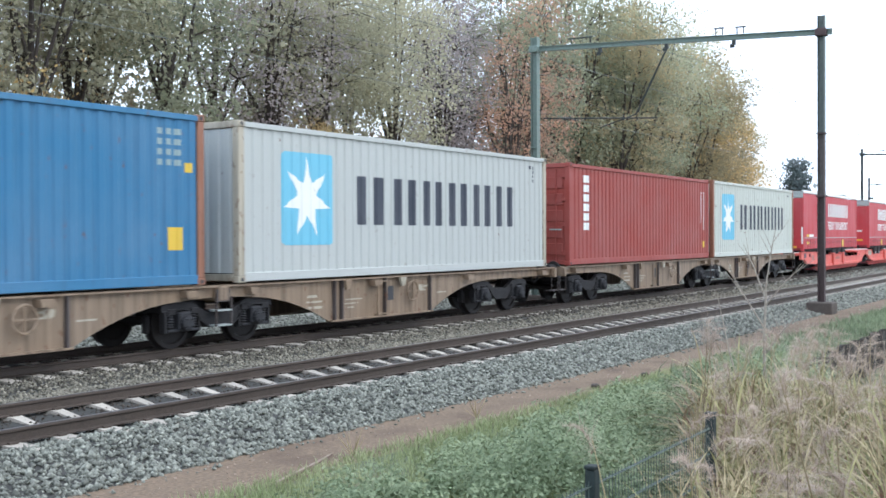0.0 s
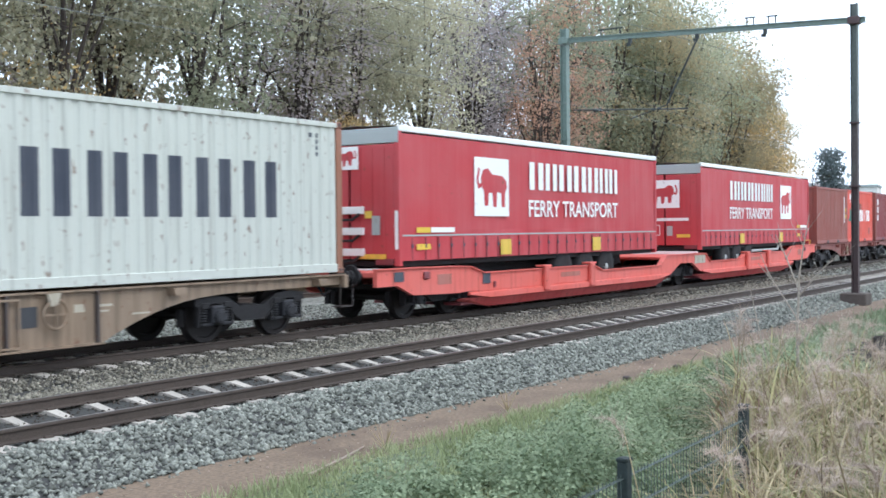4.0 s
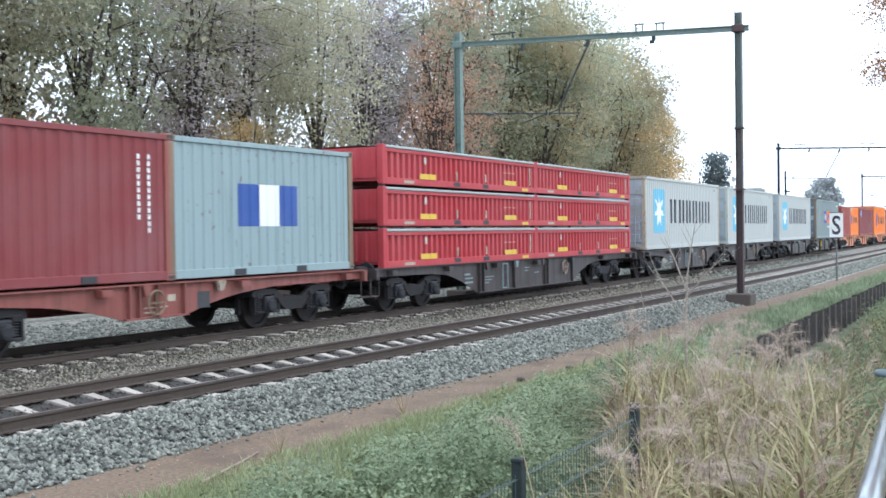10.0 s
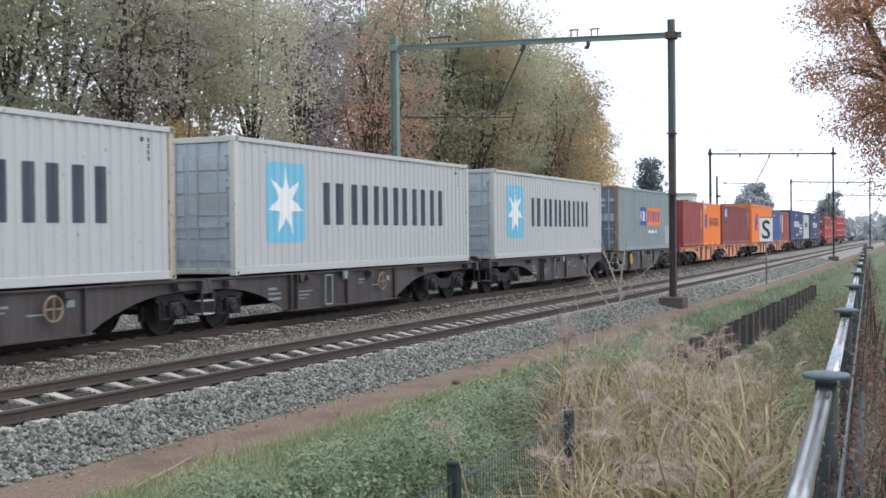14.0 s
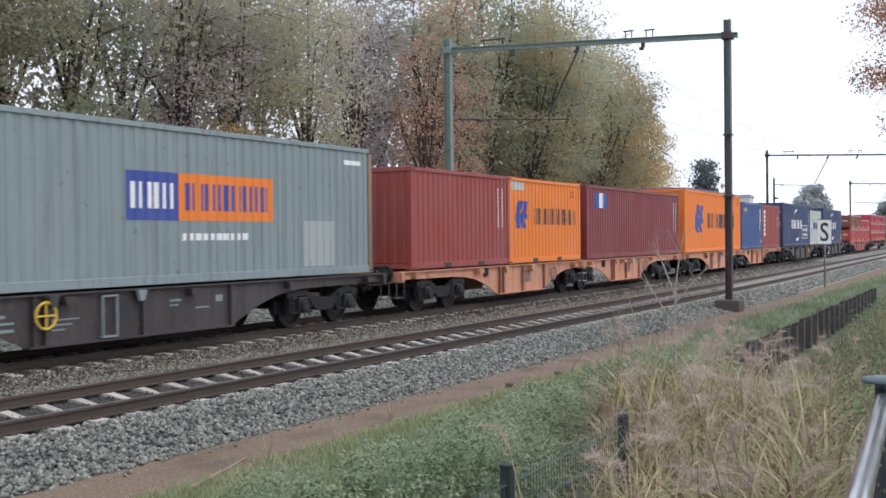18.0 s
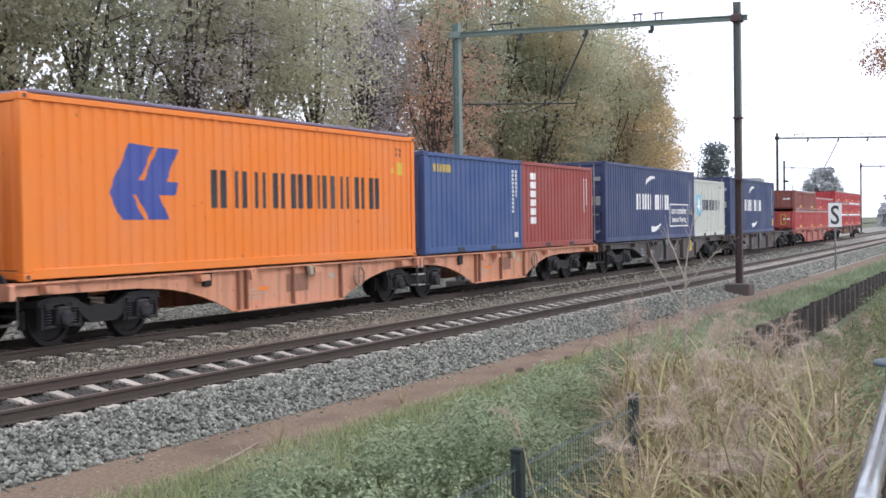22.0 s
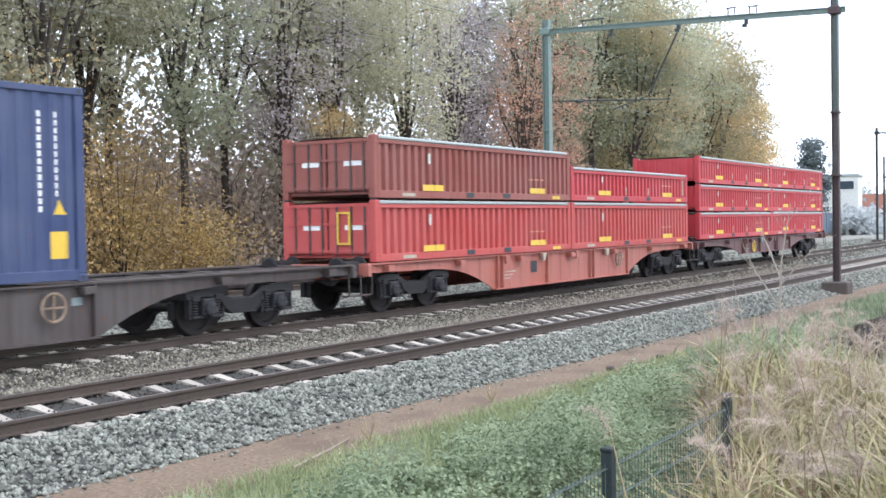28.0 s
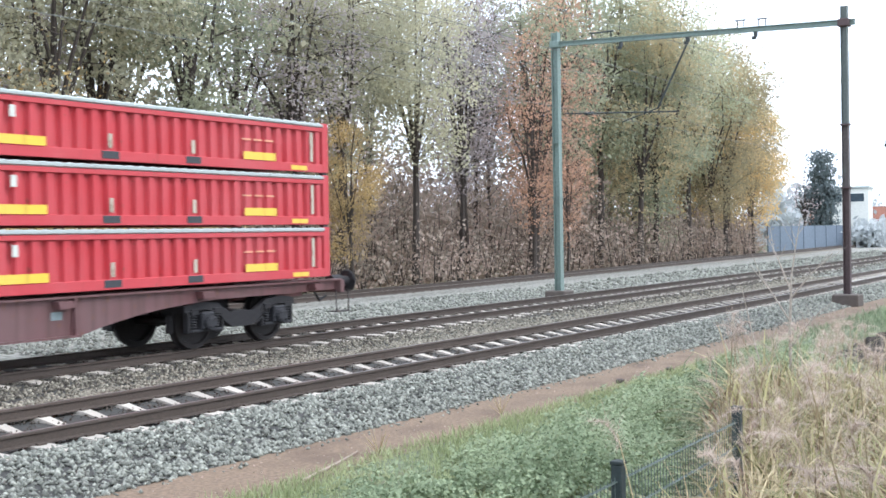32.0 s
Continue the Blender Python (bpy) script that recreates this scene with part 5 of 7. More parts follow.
        part("writing_bar", Shape().box(-h2 - 0.05, -h2 - 0.042, -0.85, 0.9, 2.12, 2.22), paints["white"], ob)
    a = -h2 + (7.6 if logo_first else 2.75)
    for i in range(3):
        for y in (-1.02, 1.02):
            t = part("wheel", Shape().lathe([(0.3, -0.16), (0.46, -0.17), (0.5, -0.13), (0.5, 0.13), (0.46, 0.17), (0.3, 0.16)], "y", (a + i * 1.31, y, 0.83), 28), rubber, ob, "black truck tyre", True)
            part("rim", Shape().lathe([(0.08, -0.18), (0.12, -0.13), (0.26, -0.10), (0.3, -0.16), (0.3, 0.16)], "y", (a + i * 1.31, y, 0.83), 20), paints["tarp"], t, "grey steel rim", True)
    part("mudguards", Shape().box(a - 0.65, a + 3.3, -1.22, -0.8, 1.34, 1.37), running, ob)
    for y in (-0.85, 0.7):
        e = -h2 + 2.85 if logo_first else h2 - 2.85
        part("landing_leg", Shape().box(e - 0.07, e + 0.07, y, y + 0.15, 0.62, 1.15), running, ob)
    if not logo_first:
        part("underrun_rail", Shape().tube([(1.2 - 2.3, -1.16, 1.0), (4.4 - 2.0, -1.16, 1.0), (4.55 - 2.0, -1.16, 1.13)], 0.05, 8), paints["tarp"], ob, "pale grey side rail")
        part("tool_box", Shape().box(-1.85, -1.25, -1.15, -0.7, 0.72, 1.12, 0.03), running, ob)
    lx, wx = (2.95, 5.5) if logo_first else (9.25, 2.93)
    panel = decal([rect(lx, lx + 1.58, 2.2, 3.55)], "white", ob, h2, "logo_panel", -w - 0.022)
    beast = [[(lx + 1.58 * (1 - u if logo_first else u), 2.2 + 1.35 * w) for u, w in shape] for shape in (body, curl)]
    decal(beast, "crimson", panel, h2, "emblem", -w - 0.027)
    decals(bars(wx, wx + 5.3, 2.86, 3.54, [1.15, 1, 1.15, 1.15, 1, 0.85, 0.85], 0.84), "white", ob, h2, "brand_bar", -w - 0.022)
    lettering("FERRY TRANSPORT", 0.42, "white", ob, Matrix.Translation((wx + 2.65 - h2, -w - 0.026, 2.4)) @ pose(0, 0, 0, 90, 0, 0), 5.25)
    for x in ((4.1, 9.1) if logo_first else (4.05, 9.05)):
        decal([rect(x, x + 0.5, 1.3, 1.66)], "yellow", ob, h2, "warning_plate", -w - 0.034)
    o = 0.0 if logo_first else 11.1
    decal([rect(1.15 + o, 2.1 + o, 1.84, 1.95)], "white", ob, h2, "plate", -w - 0.022)
    decals([rect(0.6 + o, 1.13 + o, 1.84, 1.95), rect(0.6 + o, 1.13 + o, 1.48, 1.6)], "yellow", ob, h2, "plate", -w - 0.02)
    MOVING.append((ob, s + h2, 0.0))


def liner_box(s, height=2.89, key="silver", label="silver-white container with a light blue star square and dark bars", front="doors", door_key="doorgrey", size=40, frame_key=None):
    length = 12.192 if size == 40 else 6.058
    ob, h2 = container(s, length, height, key, label, front, door_key, frame_key, pockets=size == 20)
    if size == 40:
        sq = decal([rounded(1.22, 2.78, 0.66, 2.42)], "lightblue", ob, h2, "blue_square")
        decal(star(1.98, 1.55, 0.8, squeeze=0.92), "white", sq, h2, "star", None, 0.009)
        decals(bars(3.4, 10.5, 1.06, 2.05, [1.15, 1.0, 0.9, 0.95, 0.95, 1.0]), "ink", ob, h2)
    else:
        sq = decal([rounded(0.52, 1.35, 0.98, 1.9, 0.06)], "lightblue", ob, h2, "blue_square")
        decal(star(0.98, 1.43, 0.4), "white", sq, h2, "star", None, 0.009)
        decals(bars(1.56, 5.15, 1.2, 1.68, [1.15, 1.0, 0.9, 0.95, 0.95, 1.0]), "ink", ob, h2)
    decal(tally(length - 0.75, height - 0.75, height - 0.25) + tally(length - 0.95, height - 0.45, height - 0.25), "ink", ob, h2, "number_mark", kind="stuff")
    return ob


def build_train():
    # the order in which the train passes; places in metres from its reference point
    ob, h = container(2.4, 12.192, 2.89, "blue", "bright blue container, scuffed, with a yellow placard", "wall", frame_key="rustpost")
    decal([rect(11.33, 11.67, 0.6, 0.98)], "yellow", ob, h, "placard")
    decal([rect(11.1 + 0.2 * i, 11.24 + 0.2 * i, 2.0 + 0.17 * j, 2.1 + 0.17 * j) for i in range(3) for j in range(4)], "skygrey", ob, h, "number_mark", kind="stuff")
    decal([rect(11.75, 11.9, 1.9, 2.06)], "yellow", ob, h, "small_plate")
    liner_box(15.57, front="wall", frame_key="rustcream")
    ob, h = container(29.35, 12.192, 2.86, "triton", "red-brown container with white bars down its corner", "doors")
    decals([rect(0.98, 1.36, 2.34 - 0.27 * i, 2.55 - 0.27 * i) for i in range(6)], "white", ob, h)
    decal(tally(11.3, 1.2, 2.4) + tally(11.6, 1.0, 2.4), "white", ob, h, "number_mark", kind="stuff")
    decal([rect(11.55, 11.8, 0.4, 0.62)], "yellow", ob, h, "placard")
    liner_box(42.2, key="cream", label="weathered cream container with rust streaks, star square and dark bars", front="wall", frame_key="rustpost")
    trailer(56.35, 13.65, "red curtain-sided semi-trailer with white panels, hose boxes on its front", True)
    trailer(74.1, 13.65, "red curtain-sided semi-trailer with white panels and roof", False)
    ob, h = container(89.6, 6.058, 2.6, "oxide", "faded red-brown container with vertical streaks", "wall", pockets=True)
    decal(tally(5.4, 0.9, 2.2), "white", ob, h, "number_mark", kind="stuff")
    decal([rect(5.62, 5.78, 1.5, 1.66), rect(5.62, 5.78, 1.2, 1.36)], "yellow", ob, h, "small_plate")
    ob, h = container(95.72, 6.058, 2.6, "coral", "bright coral red container with a green triangle and white bars", "wall", pockets=True)
    decal([[(0.33, 1.04), (1.1, 1.04), (0.73, 1.7)]], "teal", ob, h, "triangle")
    decals(bars(1.2, 5.3, 1.05, 1.62, [1, 1, 1, 1, 1, 1, 0.5]), "white", ob, h)
    decals([rect(0.56, 1.47, 2.1, 2.4), rect(0.56, 1.45, 1.98, 2.03)], "white", ob, h, "white_label")
    decals([rect(2.47, 3.25, 1.64, 1.94), rect(5.04, 5.39, 0.39, 0.7)], "oxide", ob, h, "paint_patch")
    decal(tally(5.3, 1.6, 2.35), "white", ob, h, "number_mark", kind="stuff")
    ob, h = container(102.65, 6.058, 2.6, "maroon", "dark maroon container with doors leading and white bars", "doors", pockets=True, frame_key="oxide")
    decals([rect(0.54, 0.83, 1.93 - 0.42 * i, 2.24 - 0.42 * i) for i in range(3)], "white", ob, h)
    decal(tally(5.2, 1.0, 2.2) + tally(5.45, 0.8, 2.2), "white", ob, h, "number_mark", kind="stuff")
    ob, h = container(108.68, 6.058, 2.6, "skygrey", "pale blue-grey container with a blue and white panel", "wall", pockets=True, frame_key="tan")
    decals([rect(2.0, 2.65, 0.96, 1.78), rect(3.3, 3.96, 0.96, 1.78)], "royal", ob, h, "brand_panel")
    decal([rect(2.65, 3.3, 0.96, 1.78)], "white", ob, h, "brand_panel")
    for i in range(3):
        half_box(116.12, 9.125, 0.93, "crimson", 1.06 + 0.985 * i, "low red open-top container with grey tarpaulin and yellow plates", gap=0.055 if i < 2 else 0.0)
        half_box(125.25, 9.125, 0.93, "crimson", 1.06 + 0.985 * i, "low red open-top container with grey tarpaulin and yellow plates", gap=0.055 if i < 2 else 0.0)
    liner_box(136.42, front="bright", frame_key="rustcream")
    liner_box(150.7, front="bright", frame_key="cream")
    liner_box(165.1, front="bright")
    ob, h = container(180.15, 12.192, 2.87, "greygreen", "grey-green container with rust spots and a blue and orange panel", "bright", "doorblue", "tan")
    decal([rect(4.07, 5.43, 1.15, 2.01)], "hlblue", ob, h, "brand_panel")
    p = decal([rect(5.43, 8.3, 1.15, 2.01)], "orange", ob, h, "brand_panel")
    decals(bars(4.15, 5.35, 1.36, 1.82, [1, 1, 1]), "white", p, h, "brand_bar", None, 0.009)
    decals(bars(5.55, 8.2, 1.34, 1.84, [1.2, 1, 1, 0.6, 0.6, 1, 1, 1], 0.6), "hlblue", p, h, "brand_bar", None, 0.009)
    decal([rect(5.52 + 0.2 * i, 5.66 + 0.2 * i, 0.79, 0.92) for i in range(10)], "white", ob, h, "address_mark", kind="stuff")
    decal([rect(9.39, 10.55, 0.22, 1.18)], "tarp", ob, h, "paint_patch")
    decal([rect(11.0, 11.7, 2.45, 2.55)], "white", ob, h, "number_mark")
    ob, h = container(194.34, 6.058, 2.58, "triton", "plain red-brown container with white number bars", "wall", pockets=True)
    decal(tally(5.2, 1.0, 2.2) + tally(5.5, 1.0, 2.2), "white", ob, h, "number_mark", kind="stuff")
    orange_box(200.42, 20)
    ob, h = container(207.2, 12.192, 2.6, "maroon", "dark maroon container with a small blue and white panel", "wall")
    decals([rect(0.91, 1.35, 1.8, 2.33), rect(1.8, 2.24, 1.8, 2.33)], "royal", ob, h, "brand_panel")
    decal([rect(1.35, 1.8, 1.8, 2.33)], "white", ob, h, "brand_panel")
    decal(tally(11.3, 1.0, 2.2) + tally(11.6, 0.9, 2.2), "white", ob, h, "number_mark", kind="stuff")
    orange_box(220.6, 40)
    ob, h = container(233.4, 6.058, 2.6, "steelblue", "mid blue container with a small yellow bar mark", "wall", pockets=True)
    decals(bars(0.48, 1.52, 2.1, 2.3, [1, 1, 1, 1, 1], 0.8), "yellow", ob, h)
    decal(tally(5.4, 1.0, 2.3) + tally(5.65, 1.4, 2.3), "white", ob, h, "number_mark", kind="stuff")
    decal([rect(5.5, 5.75, 0.35, 0.5)], "white", ob, h, "small_plate")
    ob, h = container(239.52, 6.058, 2.6, "triton", "red-brown container with white bars down one side", "wall", pockets=True)
    decals([rect(0.68, 1.06, 2.06 - 0.265 * i, 2.26 - 0.265 * i) for i in range(6)], "white", ob, h)
    decal(tally(5.2, 1.0, 2.2) + tally(5.45, 1.2, 2.2), "white", ob, h, "number_mark", kind="stuff")
    navy_box(247.0, True)
    liner_box(259.22, 2.6, "cream", "small pale grey container with a star square and dark bars", "wall", size=20)
    navy_box(266.7, False)
    half_box(286.5, 9.125, 1.28, "brickred", 1.08, "red open-top bulk container with yellow plates", True, 0.04)
    half_box(286.5, 9.125, 1.30, "oxide", 2.40, "worn brown-red open-top bulk container", True)
    half_box(295.78, 9.125, 1.28, "brickred", 1.08, "red open-top bulk container with yellow plates", False, 0.04)
    half_box(295.78, 9.125, 0.93, "crimson", 2.40, "low red open-top container with grey tarpaulin")
    for i in range(3):
        half_box(306.22, 9.125, 0.94, "crimson", 1.12 + 0.985 * i, "low red open-top container with grey tarpaulin and yellow plates", gap=0.045 if i < 2 else 0.0)
        half_box(315.42, 9.125, 0.94, "crimson", 1.12 + 0.985 * i, "low red open-top container with grey tarpaulin and yellow plates", gap=0.045 if i < 2 else 0.0)
    tan, dark, salm, rust = "sand-brown container wagon with grimy frame", "dark brown container wagon with fish-bellied frame", "faded salmon-orange container wagon with arched frame", "rusty red-brown container wagon"
    wagon(1.6, 15.0, [4.6, 15.1], "tan", tan, (3.3, 0.22), (True, False))
    wagon(15.15, 28.3, [25.5], "tan", tan, (3.4, 0.22), (False, True))
    wagon(28.95, 41.8, [31.0, 41.8], "tan", tan, (3.3, 0.22), (True, False))
    wagon(42.0, 54.5, [52.0], "tan", tan, (3.4, 0.22), (False, True))
    pocket_wagon(55.4, 72.2, [58.1, 72.2], True)
    pocket_wagon(72.4, 88.3, [86.85], False)
    wagon(89.2, 102.0, [91.2, 99.9], "rustred", rust, (3.4, 0.45))
    wagon(102.6, 115.2, [104.2, 112.6], "rustred", rust, (3.4, 0.45))
    wagon(115.75, 134.9, [117.9, 131.9], "darkbrown", dark, (3.4, 0.22))
    wagon(136.0, 149.5, [137.6, 149.6], "darkbrown", dark, (3.3, 0.22), (True, False))
    wagon(149.7, 163.5, [161.4], "darkbrown", dark, (3.3, 0.22), (False, True))
    wagon(164.6, 178.7, [166.4, 178.9], "darkbrown", dark, (3.3, 0.22), (True, False), wheel=0)
    wagon(179.0, 192.9, [190.5], "darkbrown", dark, (3.3, 0.22), (False, True), wheel=3.4)
    wagon(193.8, 206.6, [196.3, 206.7], "salmon", salm, (3.4, 0.24), (True, False))
    wagon(206.8, 219.7, [217.0], "salmon", salm, (3.4, 0.24), (False, True))
    wagon(220.3, 232.9, [222.4, 233.0], "salmon", salm, (3.4, 0.24), (True, False))
    wagon(233.1, 245.9, [243.2], "salmon", salm, (3.4, 0.24), (False, True))
    wagon(246.6, 265.6, [248.9, 263.0], "greybrown", "grey-brown container wagon with yellow brake wheel", (3.3, 0.2), wheel=11.86)
    wagon(266.4, 285.6, [268.5, 282.5], "greybrown", "grey-brown container wagon with an empty rear deck", (3.3, 0.2))
    wagon(286.2, 305.2, [288.2, 303.2], "worncoral", "worn coral-red container wagon with deep sills", (3.4, 0.22))
    wagon(305.85, 324.85, [307.8, 322.2], "brownred", "dark red-brown container wagon with a shallow belly", (3.6, 0.45), wheel=6.93)


def orange_box(s, size):
    length, height = (12.192, 2.89) if size == 40 else (6.058, 2.58)
    ob, h = container(s, length, height, "orange", "bright orange container with a blue emblem and dark bars", "wall", pockets=size == 20)
    x0, z0, kx, kz = (1.85, 0.93, 1.74, 1.3) if size == 40 else (0.42, 1.06, 1.08, 0.84)
    upper = [[(0.0, 0.35), (0.29, 1.0), (0.63, 0.97), (0.42, 0.52), (0.32, 0.33)], [(0.69, 0.97), (1.0, 0.96), (0.81, 0.51), (0.48, 0.51)]]
    middle = [[(0.42, 0.52), (0.81, 0.51), (0.99, 0.51), (0.94, 0.33), (0.71, 0.33), (0.32, 0.33)]]
    lower = [[(0.0, 0.35), (0.32, 0.33), (0.48, 0.0), (0.17, 0.0)], [(0.38, 0.33), (0.71, 0.33), (0.84, 0.0), (0.55, 0.0)]]
    decal([[(x0 + kx * u, z0 + kz * w) for u, w in p] for p in upper + middle + lower], "hlblue", ob, h, "emblem")
    if size == 40:
        decals(bars(4.37, 10.62, 1.14, 1.85, [1.1, 1, 1, 1, 1, 0.5, 0.9, 0.5, 1, 1, 1], 0.62), "black", ob, h)
        part("blue_sheet", Shape().box(-h + 0.3, h - 0.3, -1.16, 1.16, height, height + 0.07, 0.02), paints["tarpblue"], ob, "faded grey-blue tarpaulin over the roof")
        decal([[(11.05, 2.0), (11.25, 2.0), (11.15, 2.2)], rect(11.35, 11.6, 1.95, 2.25)], "yellow", ob, h, "warning_mark")
    else:
        decals(bars(1.86, 5.6, 1.18, 1.68, [1.1, 1, 1, 1, 1, 0.5, 0.9, 0.5, 1, 1, 1], 0.62), "black", ob, h)
        decal([rect(0.2, 1.21, 2.2, 2.45)], "cream", ob, h, "pale_label")
    decal(tally(length - 0.9, height - 0.6, height - 0.3) + tally(length - 0.7, height - 0.6, height - 0.3), "rustred", ob, h, "number_mark", kind="stuff")


def navy_box(s, text):
    ob, h = container(s, 12.192, 2.89, "navy", "navy blue container with white bars and curved strokes", "bright")
    x = 3.55
    decals(bars(3.64, 5.72, 1.2, 1.8, [1, 1.1, 1]) + bars(6.07, 8.18, 1.2, 1.8, [1, 1, 1.1]), "white", ob, h)
    arc = []
    for k in range(8):
        for a0, sgn in ((2.0, 1), (-1.14, 1)):
            u0, u1 = a0 - 0.6 + 0.11 * k, a0 - 0.6 + 0.11 * (k + 1)
            r, th = 1.25, 0.05 + 0.012 * k if a0 > 0 else 0.14 - 0.012 * k
            arc.append([(x + 2.4 + 1.3 * r * math.cos(v), 1.45 + q * 0.82 * math.sin(v)) for v, q in ((u0, r - th), (u1, r - th), (u1, r + th), (u0, r + th))])
    decal(arc[0::2], "white", ob, h, "curved_stroke")
    decal(arc[1::2], "white", ob, h, "curved_stroke")
    decal(tally(11.35, 0.9, 2.5) + tally(11.65, 1.2, 2.5), "white", ob, h, "number_mark", kind="stuff")
    decal([rect(11.55, 11.85, 0.35, 0.75) if not text else rect(11.62, 11.82, 1.0, 1.2), [(11.6, 1.0), (11.85, 1.0), (11.72, 1.22)]], "yellow", ob, h, "placard")
    if text:
        x0, x1, z0, z1 = 8.22, 11.13, 0.5, 1.45
        decal([rect(x0, x1, z0, z0 + 0.05), rect(x0, x1, z1 - 0.05, z1), rect(x0, x0 + 0.06, z0 + 0.05, z1 - 0.05), rect(x1 - 0.06, x1, z0 + 0.05, z1 - 0.05)], "white", ob, h, "white_border")
        lettering("eco container", 0.28, "white", ob, Matrix.Translation(((x0 + x1) / 2 - h, -1.208, 1.17)) @ pose(0, 0, 0, 90, 0, 0), 2.4)
        lettering("bamboo flooring", 0.3, "white", ob, Matrix.Translation(((x0 + x1) / 2 - h, -1.208, 0.77)) @ pose(0, 0, 0, 90, 0, 0), 2.2)


def motions():
    times = [2.0 * i for i in range(17)]
    for ob, place, z in MOVING:
        walk(ob, [(t, on_line(place - travelled(t), FAR, z)) for t in times])
    for ob, place in SPINNING:
        # each wheel turns while it rolls through the view
        rows, last = [], None
        base = ob.matrix_basis.copy()
        turn = lambda t: -(travelled(t) - travelled(0.0)) / 0.46
        seen = [k * 0.0667 for k in range(481) if 5.0 < place - travelled(k * 0.0667) < 34.0]
        seen = seen or [0.0, 0.05]
        first, final = seen[0], seen[-1]
        if first > 0.07:
            rows.append((0.0, base @ Matrix.Rotation(turn(first), 4, "Y")))
        rows += [(t, base @ Matrix.Rotation(turn(t), 4, "Y")) for t in seen]
        if final < 31.9:
            rows.append((32.0, base @ Matrix.Rotation(turn(final), 4, "Y")))
        walk(ob, rows)


# ---- plants ----
def leaf_quads(centres, sizes, rng, flat=0.0, long=1.6):
    """Loose four-cornered leaves with random turns."""
    n = len(centres)
    d = rng.normal(size=(n, 3))
    d[:, 2] *= 1 - flat
    d /= np.linalg.norm(d, axis=1)[:, None]
    e = np.cross(d, rng.normal(size=(n, 3)))
    e /= np.linalg.norm(e, axis=1)[:, None]
    a, b = d * sizes[:, None] * long / 2, e * sizes[:, None] / 2
    return np.stack([centres - a, centres + b * rng.uniform(0.6, 1.2, (n, 1)), centres + a, centres - b * rng.uniform(0.6, 1.2, (n, 1))], 1)


def leaf_cards(centres, normals, sizes, rng, loose=0.55, long=1.5):
    """Four-cornered leaves that face along their normals, more or less."""
    n = normals / np.linalg.norm(normals, axis=1)[:, None] + rng.normal(size=normals.shape) * loose
    n /= np.linalg.norm(n, axis=1)[:, None]
    a = np.cross(n, rng.normal(size=n.shape))
    a /= np.linalg.norm(a, axis=1)[:, None]
    b = np.cross(n, a)
    a, b = a * sizes[:, None] * long / 2, b * sizes[:, None] / 2
    k = rng.uniform(0.6, 1.2, (len(n), 2, 1))
    return np.stack([centres - a, centres + b * k[:, 0], centres + a, centres - b * k[:, 1]], 1)


